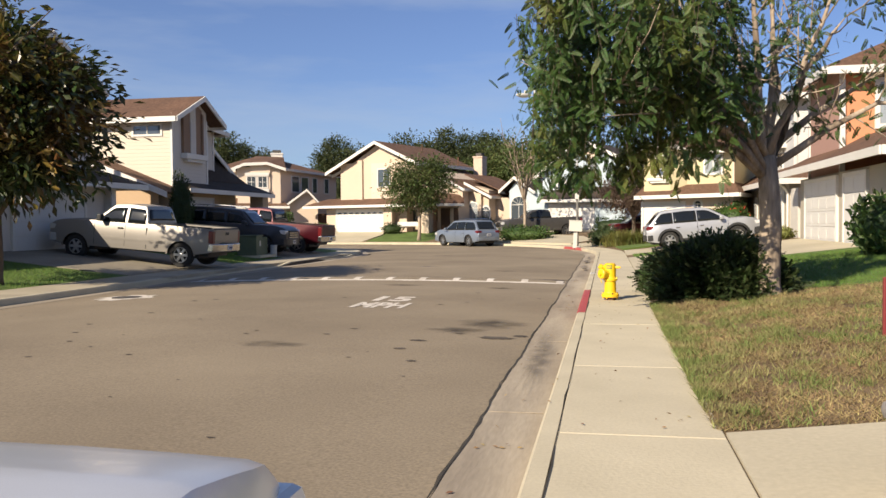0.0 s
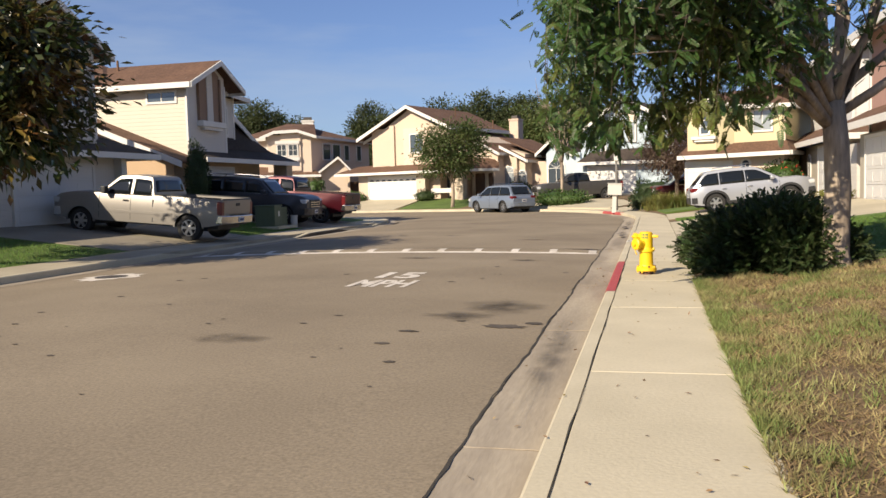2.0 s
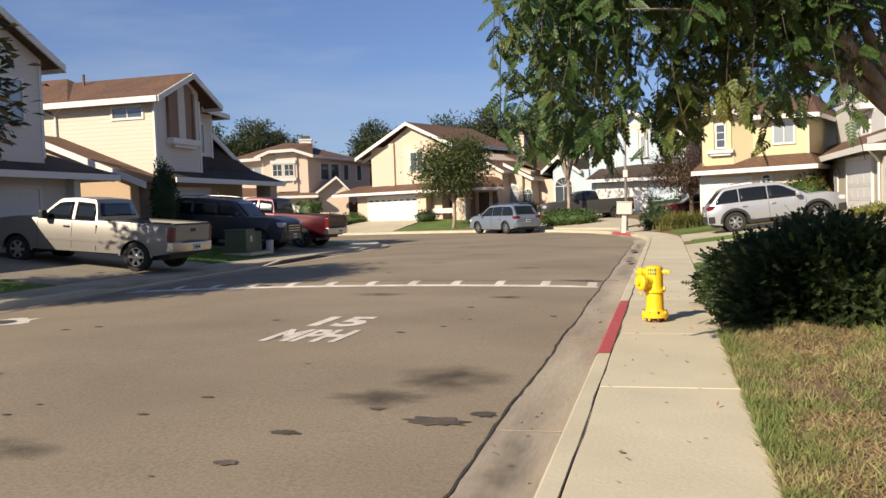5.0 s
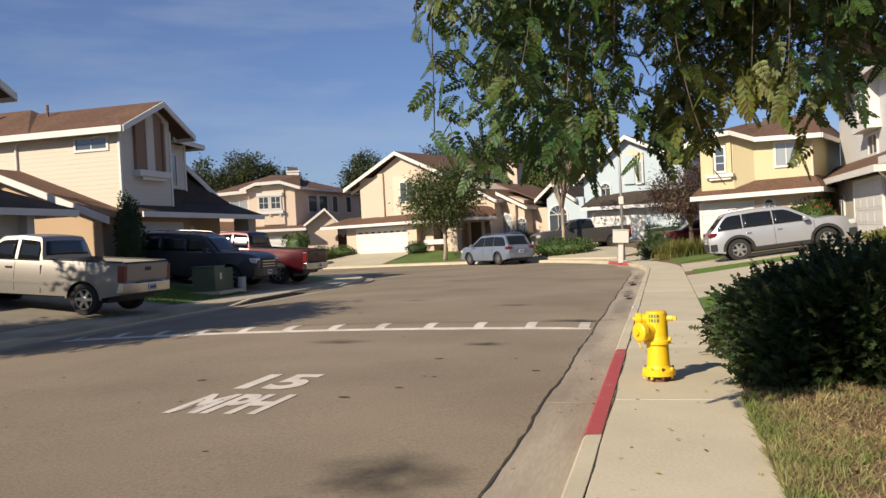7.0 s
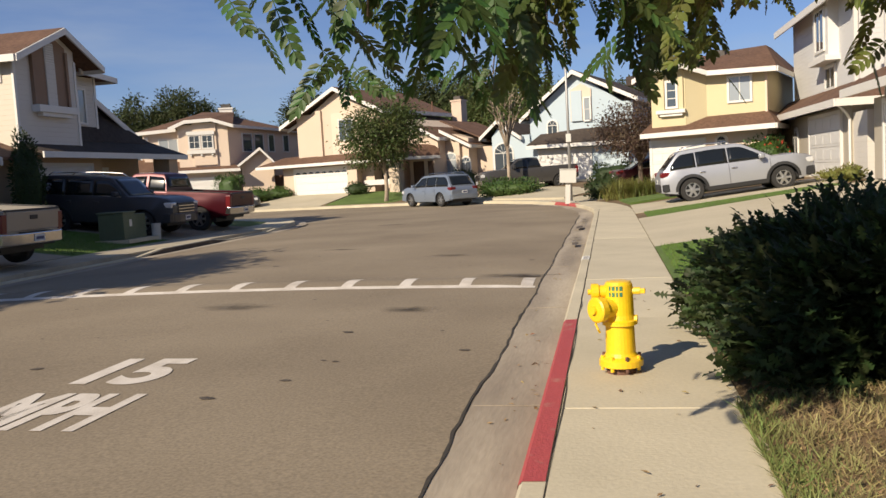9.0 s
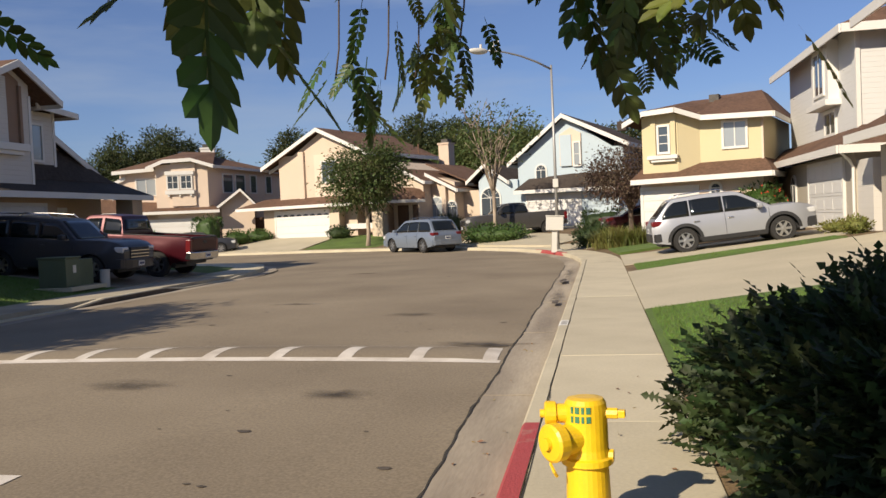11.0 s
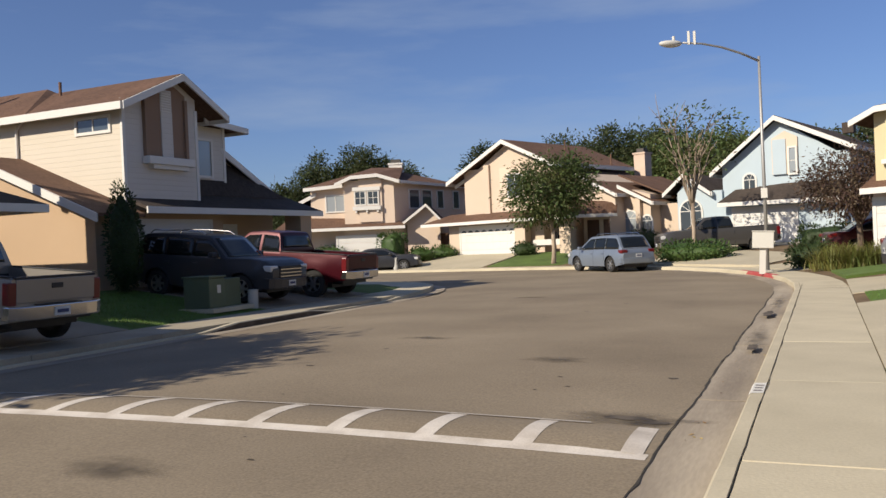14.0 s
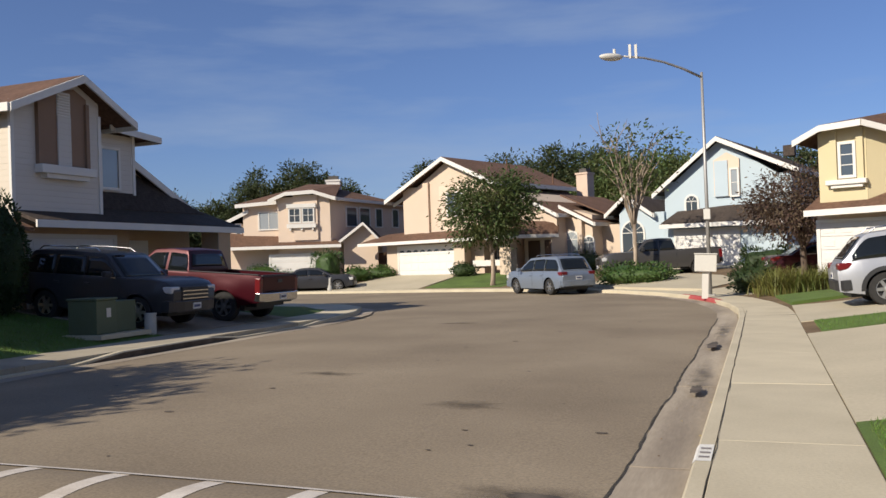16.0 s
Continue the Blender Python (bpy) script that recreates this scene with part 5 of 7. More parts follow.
def car(name, label, paint, m, L, W, H, belt, hood, xr, xf, wr, gh, bed=None, clad=False, rimmat=None, rack=False, nose=0.0, split=(0.36, 0.66), flare=False, sill=0.30, tumble=0.17, trunk=None):
    """A road vehicle, x forward. gh: rear base, rear top, front top, front base of the cabin."""
    P = thing(name, label, "car" if bed is None else "pickup truck", m)
    R, h, W2 = wr + 0.085, L / 2, W / 2
    boxy = bed is not None
    # lower body
    def low(x):
        z = sill + 0.10 * max(0.0, (abs(x) - (h - 0.5)) / 0.5)
        for cx in (xr, xf):
            d = abs(x - cx)
            if d <= R:
                z = max(z, wr + math.sqrt(max(R * R - d * d, 0.0)) * 0.97)
        return z
    tail_top = bed or trunk or belt
    tx = [-h, -h + 0.05, -h + 0.16, gh[0] - 0.001, gh[0] + 0.001, gh[3] - 0.1, gh[3] + 0.08, (gh[3] + h) / 2, h - 0.45, h - 0.20, h - 0.06, h]
    tz = [tail_top - (0.03 if boxy else 0.22), tail_top - (0.01 if boxy else 0.10), tail_top, tail_top, belt, belt + 0.01, belt + 0.005, (belt + hood) / 2 + 0.02, hood, hood - 0.05 - nose, hood - 0.14 - nose, hood - 0.26 - nose]
    def top(x):
        return max(float(np.interp(x, tx, tz)), low(x) + 0.03)
    zr = 0.66 * belt
    def half(x, z):
        end = max(0.0, (abs(x) - (h - 0.75)) / 0.75)
        plan = 1 - (0.045 if boxy and x < 0 else 0.13) * end ** 2.6
        y = W2 * plan
        y -= 0.050 * max(0.0, (z - zr) / (belt - zr)) ** 2 + 0.075 * max(0.0, (zr - z) / zr) ** 2
        if flare:
            for cx in (xr, xf):
                y += 0.035 * max(0.0, 1 - ((x - cx) / (R * 1.35)) ** 2) * max(0.0, 1 - abs(z - wr - R * 0.8) / 0.35)
        return y
    xs = set(np.linspace(-h, h, 46).round(3))
    for cx in (xr, xf):
        xs |= {round(cx + R * math.cos(math.pi * k / 16), 3) for k in range(17)} | {round(cx - R - 0.004, 3), round(cx + R + 0.004, 3)}
    xs |= {round(gh[0] - 0.002, 3), round(gh[0] + 0.002, 3), round(-h + 0.05, 3), round(-h + 0.09, 3), round(h - 0.06, 3), round(h - 0.03, 3)}
    body = shell(P, "body", paint, sorted(xs), low, top, half, (0, 0.12, 0.3, 0.5, 0.68, 0.84, 0.94, 1.0), bed_end=(gh[0] if bed else None), bed_floor=(bed or 1) - 0.42, crown=0.05)
    # cabin
    rx = [gh[0], gh[1], (gh[1] + gh[2]) / 2, gh[2], gh[3]]
    rz = [belt, H - 0.035, H, H - 0.04, belt]
    fine = np.linspace(gh[0], gh[3], 121)
    line = np.interp(fine, rx, rz)
    pad = np.pad(line, 4, mode="edge")
    smooth_line = np.convolve(pad, np.ones(9) / 9, "valid")
    def roof_z(x):
        return float(np.interp(x, fine, smooth_line))
    base = belt - 0.02
    def cw(x, z):
        return min(half(x, belt), W2 - 0.05) - 0.015 - tumble * max(0.0, z - belt) / max(H - belt, 0.1) * (1 + 0.25 * max(0.0, z - belt))
    cab_x = np.linspace(gh[0], gh[3], 49)
    shell(body, "cabin", paint, cab_x, lambda x: base, lambda x: max(roof_z(x) - 0.045, base + 0.01), cw, (0, 0.25, 0.5, 0.75, 0.92, 1.0), crown=0.055)
    # side glass between the pillars
    def head(x):
        return roof_z(x) - 0.115
    usable = [x for x in fine if head(x) > belt + 0.07]
    xa, xb = usable[0] + 0.04, usable[-1] - 0.02
    cuts = [0.0, *split, 1.0]
    for s in (-1, 1):
        for k, (u0, u1) in enumerate(zip(cuts, cuts[1:])):
            a = xa + (xb - xa) * u0 + ((0.045 if boxy else 0.018) if k else 0.0)
            b = xa + (xb - xa) * u1 - ((0.045 if boxy else 0.018) if k < len(cuts) - 2 else 0.0)
            grid = []
            for x in np.linspace(a, b, 9):
                z0, z1 = belt + 0.035, max(head(x), belt + 0.05)
                grid.append([(x, s * (cw(x, z0 + (z1 - z0) * v / 4) + 0.007), z0 + (z1 - z0) * v / 4) for v in range(5)])
            part("side_window", skin(bmesh.new(), grid, 0.012), CARGLASS, body, "dark side glass", smooth=True)
        bm = bmesh.new()
        board(bm, (xa - 0.02, s * (cw(xa, belt) + 0.006), belt + 0.03), (xb, s * (cw(xb, belt) + 0.006), belt + 0.03), 0.028, 0.02)
        part("belt_trim", bm, BLACKPLASTIC if boxy or clad else CHROME, body)
    for nm, x0, x1, inset in (("windshield", gh[3] - 0.05, gh[2] + 0.06, 0.86), ("rear_window", gh[0] + 0.05 * (gh[1] - gh[0]) + 0.01, gh[1] - 0.1 * (gh[1] - gh[0]), 0.84)):
        grid = []
        for x in np.linspace(x0, x1, 6):
            zt = max(roof_z(x) - 0.045, base + 0.01)
            w = cw(x, zt) * inset
            grid.append([(x + (0.012 if nm == "windshield" else -0.016), w * v / 4, zt + 0.055 * (0.985 - 0.25 * abs(v / 4 * inset) ** 2.5) + 0.008) for v in range(-4, 5)])
        part(nm, skin(bmesh.new(), grid, 0.008), CARGLASS, body, smooth=True)
    # bumpers, lamps, trim
    bumper = CHROME if boxy else (BLACKPLASTIC if clad else paint)
    def bar(x0, x1, z0, z1, w):
        """A bumper with swept-back corners."""
        bm = bmesh.new()
        d = 1 if x1 > 0 else -1
        xo, xi = (x1, x0) if d > 0 else (x0, x1)
        poly = [(xi, -w), (xo - d * 0.13, -w), (xo - d * 0.04, -w + 0.16), (xo, -w + 0.42), (xo, w - 0.42), (xo - d * 0.04, w - 0.16), (xo - d * 0.13, w), (xi, w)]
        prism(bm, poly, "z", z0, z1)
        bmesh.ops.bevel(bm, geom=[e for e in bm.edges if abs(e.verts[0].co.z - e.verts[1].co.z) < 1e-4], offset=0.02, segments=2, profile=0.5, affect="EDGES")
        return bm
    rb = part("rear_bumper", bar(-h - (0.15 if boxy else 0.05), -h + 0.25, sill + 0.12, sill + 0.36, W2 - 0.03), bumper, P, "chrome step bumper" if boxy else "")
    part("front_bumper", bar(h - 0.30, h + 0.07, sill + 0.06, sill + 0.34, W2 - 0.04), bumper, P)
    if boxy:
        part("bumper_step", B(-h - 0.14, -h + 0.05, -0.45, 0.45, sill + 0.362, sill + 0.375), BLACKPLASTIC, rb)
        part("tailgate", B(-h - 0.022, -h + 0.05, -W2 + 0.17, W2 - 0.17, sill + 0.40, bed - 0.02, bevel=0.015), paint, body)
        part("tailgate_handle", B(-h - 0.035, -h - 0.015, -0.12, 0.12, bed - 0.20, bed - 0.11, bevel=0.008), BLACKPLASTIC, body)
        part("tailgate_cap", B(-h - 0.026, -h + 0.06, -W2 + 0.15, W2 - 0.15, bed - 0.02, bed + 0.02, bevel=0.008), BLACKPLASTIC, body)
        for s in (-1, 1):
            part("bed_rail", B(-h + 0.06, gh[0] - 0.04, s * (W2 - 0.15), s * (W2 - 0.055), bed + 0.012, bed + 0.036, bevel=0.008), BLACKPLASTIC, body)
        part("bed_liner", B(-h + 0.10, gh[0] - 0.02, -W2 + 0.18, W2 - 0.18, bed - 0.415, bed - 0.40), BLACKPLASTIC, body)
        part("cab_gap", B(gh[0] - 0.012, gh[0] + 0.012, -W2 + 0.005, W2 - 0.005, sill + 0.05, bed - 0.12), BLACKPLASTIC, body)
    zl = bed or belt
    for s in (-1, 1):
        yr = half(-h + 0.1, zl - 0.3)
        if boxy:
            part("tail_light", B(-h - 0.018, -h + 0.15, s * (yr - 0.15), s * (yr + 0.012), zl - 0.46, zl - 0.07, bevel=0.02), TAILRED, body, "red tail light")
        else:
            part("tail_light", B(-h + 0.01, -h + 0.34, s * (yr - 0.30), s * (yr + 0.022), zl - 0.17, zl - 0.01, bevel=0.035), TAILRED, body, "red tail light")
        yf = half(h - 0.1, hood - 0.25)
        part("headlight", B(h - 0.36, h - 0.015, s * (yf - 0.30), s * (yf + 0.035), hood - 0.29 - nose, hood - 0.12 - nose, bevel=0.035), LAMPCLEAR, body, "clear headlight")
        xm = xb - 0.10
        mir = part("mirror", B(xm - 0.10, xm + 0.06, s * (W2 + 0.02), s * (W2 + 0.23), belt + 0.02, belt + (0.24 if boxy else 0.17), bevel=0.035), BLACKPLASTIC if boxy else paint, body)
        part("mirror_arm", B(xm - 0.03, xm + 0.03, s * (W2 - 0.10), s * (W2 + 0.03), belt + 0.03, belt + 0.08), BLACKPLASTIC, mir)
        for k, u in enumerate((*split, 1.0)):
            xd = xa + (xb - xa) * u + (0.0 if u < 1 else 0.16)
            if u < 1 and not (len(split) > 1 and k == 0 and split[0] < 0.25):
                part("door_handle", B(xd + 0.07, xd + 0.25, s * (half(xd, belt - 0.16) - 0.01), s * (half(xd, belt - 0.16) + 0.035), belt - 0.18, belt - 0.135, bevel=0.012), BLACKPLASTIC if boxy else (CHROME if clad else paint), body)
            if abs(xd - xr) > R * 0.6 and abs(xd - xf) > R * 0.4:
                zs = np.linspace(max(low(xd) + 0.06, sill + 0.08), belt - 0.01, 7)
                bm = skin(bmesh.new(), [[(xd + dx, s * (half(xd, z) + 0.003), z) for z in zs] for dx in (-0.006, 0.006)], 0.01)
                part("door_gap", bm, BLACKPLASTIC, body)
        for cx in (xr, xf):
            bm = bmesh.new()
            grid = []
            for k in range(15):
                a = math.pi * k / 14
                row = []
                for rr in (R - 0.02, R + (0.075 if clad else 0.03)):
                    x, z = cx + rr * math.cos(a), wr + rr * 0.97 * math.sin(a)
                    row.append((x, s * (half(x, z) + 0.010), z))
                grid.append(row)
            part("wheel_arch_trim", skin(bm, grid, 0.03), BLACKPLASTIC if clad else paint, body)
        if clad:
            zs = (sill - 0.01, sill + 0.06, sill + 0.12)
            grid = [[(x, s * (half(x, z) + 0.012), z) for z in zs] for x in np.linspace(xr + R, xf - R, 8)]
            part("sill_trim", skin(bmesh.new(), grid, 0.03), BLACKPLASTIC, body)
        elif boxy:
            zs = (sill + 0.27, sill + 0.31, sill + 0.35)
            grid = [[(x, s * (half(x, z) + 0.012), z) for z in zs] for x in np.linspace(xr + R + 0.06, xf - R - 0.06, 8)]
            part("side_moulding", skin(bmesh.new(), grid, 0.02), paint, body)
        for cx in (xr, xf):
            wheel(P, cx, s * (W2 - 0.15), wr, s, rimmat)
    part("underbody", B(-h + 0.25, h - 0.3, -W2 + 0.32, W2 - 0.32, sill - 0.06, sill + 0.2), BLACKPLASTIC, P)
    part("floor_pan", B(-h + 0.12, h - 0.15, -W2 + 0.12, W2 - 0.12, sill + 0.04, sill + 0.10), BLACKPLASTIC, P)
    for cx in (xr, xf):
        part("wheel_well", B(cx - R - 0.02, cx + R + 0.02, -W2 + 0.29, W2 - 0.29, 0.3, wr + R + 0.02), BLACKPLASTIC, P)
    g = part("grille", B(h - 0.08, h + 0.022, -W2 + 0.42, W2 - 0.42, sill + 0.34, hood - 0.13 - nose, bevel=0.02), BLACKPLASTIC, body)
    for k in range(3):
        part("grille_bar", B(h + 0.01, h + 0.035, -W2 + 0.44, W2 - 0.44, sill + 0.37 + k * (hood - sill - 0.52) / 3, sill + 0.40 + k * (hood - sill - 0.52) / 3), CHROME, g)
    zp = sill + (0.24 if boxy else 0.46)
    for x, nm, zc in ((-h - (0.166 if boxy else 0.03), "rear_plate", zp), (h + 0.072, "front_plate", sill + 0.2)):
        pl = part(nm, B(x, x + 0.014, -0.16, 0.16, zc - 0.075, zc + 0.075), PLATE, body)
        sx = -1 if x < 0 else 1
        part("plate_bar", B(x + 0.007 + sx * 0.007, x + 0.007 + sx * 0.011, -0.12, 0.12, zc - 0.03, zc + 0.03), PLATEBAR, pl)
    if rack:
        for s in (-1, 1):
            y = cw(0, H) - 0.10
            pts = [(gh[1] + 0.15, s * y, H - 0.02), (gh[1] + 0.28, s * y, H + 0.065), ((gh[1] + gh[2]) / 2, s * y, H + 0.085), (gh[2] - 0.42, s * y, H + 0.065), (gh[2] - 0.28, s * y, H - 0.02)]
            part("roof_rail", tube(bmesh.new(), pts, 0.018, 8), CHROME, body)
    return P


car("pickup_truck", "pewter extended-cab pickup parked nose to the garage", PAINT_PEWTER, pose(-14.42, 21.85, 0.22, 0, -4.6, 180), 5.70, 1.98, 1.86, 1.24, 1.18, -1.80, 1.85, 0.385, (-0.62, -0.50, 0.62, 1.28), bed=1.27, split=(0.42,), nose=0.0, sill=0.44)
car("suv", "dark charcoal boxy SUV parked facing the street", PAINT_CHARCOAL, pose(-15.0, 30.45, 0.27, 0, 4.5, 1), 4.75, 1.88, 1.80, 1.16, 1.16, -1.42, 1.42, 0.385, (-2.28, -2.08, 0.30, 0.95), flare=True, rack=True, split=(0.33, 0.66), sill=0.36, tumble=0.13)
car("pickup_truck", "dark red pickup with chrome bumper parked on a driveway", PAINT_RED, pose(-15.05, 33.55, 0.22, 0, -4.6, 180), 5.85, 2.02, 1.93, 1.29, 1.22, -1.80, 1.90, 0.41, (-0.60, -0.48, 0.70, 1.32), bed=1.30, split=(0.42,), flare=True, sill=0.48)
car("minivan", "blue-silver crossover parked at the curved kerb", PAINT_BLUESILVER, pose(-8.45, 50.5, -0.13, 0, 0, 136), 4.70, 1.86, 1.66, 1.00, 0.98, -1.40, 1.42, 0.355, (-2.22, -1.80, 0.40, 1.30), rack=True, sill=0.26)
car("pickup_truck", "dark grey pickup parked before the pale blue house", PAINT_GREY, pose(-4.2, 55.6, 0.33, 0, 1.5, 200), 5.75, 2.0, 1.90, 1.28, 1.22, -1.80, 1.85, 0.41, (-0.70, -0.58, 0.65, 1.28), bed=1.28, split=(0.44,), sill=0.46)
car("sedan", "dark maroon sedan parked behind the strap-leaved plants", PAINT_MAROON, pose(3.1, 49.4, 0.34, 0, -2, 14), 4.8, 1.84, 1.45, 0.95, 0.93, -1.40, 1.42, 0.33, (-1.75, -0.95, 0.25, 1.15), split=(0.46,), sill=0.24)
car("suv", "silver crossover SUV parked on a sloping driveway", PAINT_SILVER, pose(4.55, 35.25, 0.29, 0, -5.0, 3), 4.76, 1.92, 1.70, 1.06, 1.04, -1.42, 1.40, 0.375, (-2.25, -1.72, 0.22, 1.22), clad=True, rack=True, nose=0.0, split=(0.28, 0.62), tumble=0.20)
car("sedan", "dark car parked before the pale peach house", PAINT_CHARCOAL, pose(-24.3, 57.6, -0.05, 0, 0, 20), 4.6, 1.80, 1.42, 0.93, 0.92, -1.35, 1.38, 0.33, (-1.7, -0.95, 0.25, 1.10), split=(0.46,), sill=0.24)
car("sedan", "pale silver sedan parked at the kerb", carpaint("pale_silver_paint", (0.60, 0.61, 0.63), 0.3, 0.3), pose(-1.17, -3.5, -0.13, 0, 0, 90), 4.62, 1.80, 1.46, 0.98, 0.97, -1.35, 1.38, 0.33, (-1.75, -0.95, 0.2, 1.05), split=(0.46,), sill=0.24)

# ---------------------------------------------------------------- plants
def oriented(template, places, dirs, ups, sizes):
    """Copies of a small form at many places. template: (n, 3) with x along the form, z its upper side."""
    d = dirs / np.linalg.norm(dirs, axis=1, keepdims=True)
    s = np.cross(ups, d)
    s /= np.linalg.norm(s, axis=1, keepdims=True) + 1e-9
    u = np.cross(d, s)
    t = template[None] * sizes[:, None, None]
    return places[:, None] + t[..., 0:1] * d[:, None] + t[..., 1:2] * s[:, None] + t[..., 2:3] * u[:, None]


def cloud(name, template, faces, places, dirs, ups, sizes, material, parent, label=""):
    v = oriented(np.array(template, float), places, dirs, ups, sizes)
    n, k = v.shape[:2]
    f = (np.array(faces)[None] + np.arange(n)[:, None, None] * k).reshape(-1, len(faces[0]))
    me = bpy.data.meshes.new(name)
    me.from_pydata(v.reshape(-1, 3).tolist(), [], f.tolist())
    me.materials.append(material)
    ob = new(name, me)
    ob.parent = parent
    ob["kind"] = "stuff"
    if label:
        ob["label"] = label
    return ob


LEAFLET = [(0, 0, 0), (0.35, -0.17, 0.03), (0.75, -0.13, 0.02), (1.0, 0, -0.05), (0.75, 0.13, 0.02), (0.35, 0.17, 0.03), (0.5, 0, -0.02)]
LEAFLET_F = [(0, 1, 6), (1, 2, 6), (2, 3, 6), (3, 4, 6), (4, 5, 6), (5, 0, 6)]
SIMPLE = [(0, 0, 0), (0.5, -0.22, 0.04), (1.0, 0, -0.04), (0.5, 0.22, 0.04)]
SIMPLE_F = [(0, 1, 2), (0, 2, 3)]


def pinnate(pairs=6):
    """A compound leaf along x: a stalk with pairs of oval leaflets and one at its tip."""
    V, Fc = [], []
    for i in range(pairs):
        x = 0.18 + 0.72 * i / (pairs - 1)
        for s in (-1, 1):
            a = s * radians(62 - 5 * i)
            size = 0.25 * (1 - 0.25 * abs(i / (pairs - 1) - 0.4))
            base = len(V)
            for lx, ly, lz in LEAFLET:
                px, py = lx * size, ly * size * 1.45
                V.append((x + px * math.cos(a) - py * math.sin(a), px * math.sin(a) + py * math.cos(a), lz * size - 0.10 * px - 0.12 * x * x))
            Fc += [tuple(base + k for k in f) for f in LEAFLET_F]
    base = len(V)
    for lx, ly, lz in LEAFLET:
        V.append((0.92 + lx * 0.26, ly * 0.33, lz * 0.26 - 0.12))
    Fc += [tuple(base + k for k in f) for f in LEAFLET_F]
    base = len(V)
    for i in range(4):
        x = i / 3
        V += [(x, -0.008, -0.12 * x * x), (x, 0.008, -0.12 * x * x)]
    Fc += [(base + 2 * i, base + 2 * i + 1, base + 2 * i + 3) for i in range(3)] + [(base + 2 * i, base + 2 * i + 3, base + 2 * i + 2) for i in range(3)]
    return V, Fc


def unit(r, n):
    v = r.normal(size=(n, 3))
    return v / np.linalg.norm(v, axis=1, keepdims=True)


def limbs(r, base, fork, targets, r0, r1, sub=0, droop=0.0):
    """Trunk and limbs: returns meshes' line lists and points along the outer limbs."""
    lines, tips = [], []
    base, fork = Vector(base), Vector(fork)
    mid = [base.lerp(fork, t) + Vector((0.05 * math.sin(3 * t + base.x), 0.05 * math.cos(4 * t), 0)) * t * (1 - t) * 4 for t in (0, 0.12, 0.3, 0.5, 0.75, 1.0)]
    lines.append((mid, [r0 * 1.35, r0 * 1.05, r0 * 0.97, r0 * 0.93, r0 * 0.9, r0 * 0.82]))
    for T in targets:
        T = Vector(T)
        k = 7
        start = base.lerp(fork, 0.82 + 0.18 * r.random())
        d = T - start
        pts = []
        for i in range(k):
            t = i / (k - 1)
            p = start + d * t + Vector((0, 0, 1)) * (0.22 * d.length * math.sin(math.pi * t) * 0.5) - Vector((0, 0, droop * t * t))
            p += Vector(r.normal(size=3)) * 0.04 * d.length * t * (1 - t) * 2
            pts.append(p)
        lines.append((pts, [r0 * 0.36 * (1 - t / (k - 1)) ** 0.8 + r1 for t in range(k)]))
        tips.append(pts)
        for _ in range(sub):
            i = r.integers(2, k)
            s = pts[i]
            e = s + Vector(r.normal(size=3)) * 0.16 * d.length + (T - start).normalized() * 0.22 * d.length
            q = [s.lerp(e, t) + Vector(r.normal(size=3)) * 0.03 for t in (0, 0.35, 0.7, 1)]
            q[0] = s
            lines.append((q, [r1 * 2.2, r1 * 1.7, r1 * 1.2, r1 * 0.7]))
            tips.append(q)
    return lines, tips


def wood(name, lines, material, parent, n=9):
    bm = bmesh.new()
    for pts, rad in lines:
        tube(bm, pts, rad, n)
    return part(name, bm, material, parent, smooth=True)


def tree(label, base, fork_h, r0, crown, material, bark, seed, clumps=120, per=40, size=0.16, spread=0.5, limb_n=8, flat=1.0, shell=0.55):
    """A tree whose crown is a set of ellipsoids (x, y, z, rx, ry, rz) relative to its base."""
    r = np.random.default_rng(seed)
    P = thing("tree", label, "tree", pose(*base))
    targets = []
    for _ in range(limb_n):
        c = crown[r.integers(len(crown))]
        u = unit(r, 1)[0]
        targets.append((c[0] + u[0] * c[3] * 0.75, c[1] + u[1] * c[4] * 0.75, c[2] + abs(u[2]) * c[5] * 0.6))
    lines, tips = limbs(r, (0, 0, -0.05), (0.05, 0.03, fork_h), targets, r0, 0.012, sub=3)
    wood("trunk", lines, bark, P)
    pl, dr, up = [], [], []
    w = np.array([c[3] * c[4] * c[5] for c in crown])
    for c in r.choice(len(crown), clumps, p=w / w.sum()):
        cx = np.array(crown[c][:3])
        rad = np.array(crown[c][3:])
        u = unit(r, 1)[0]
        ctr = cx + u * rad * (shell + (1 - shell) * r.random() ** 0.6)
        n = int(per * (0.5 + r.random()))
        off = r.normal(size=(n, 3)) * spread * np.array([1, 1, 0.7])
        pl.append(ctr + off)
        dr.append(off + u * 0.4 + r.normal(size=(n, 3)) * 0.4 + np.array([0, 0, -0.25]))
        up.append(r.normal(size=(n, 3)) * 0.6 + np.array([0, 0, 1.0]) * flat)
    pl, dr, up = map(np.concatenate, (pl, dr, up))
    cloud("crown", SIMPLE, SIMPLE_F, pl, dr, up, size * (0.6 + 0.8 * r.random(len(pl))), material, P, "leafy crown with gaps")
    return P


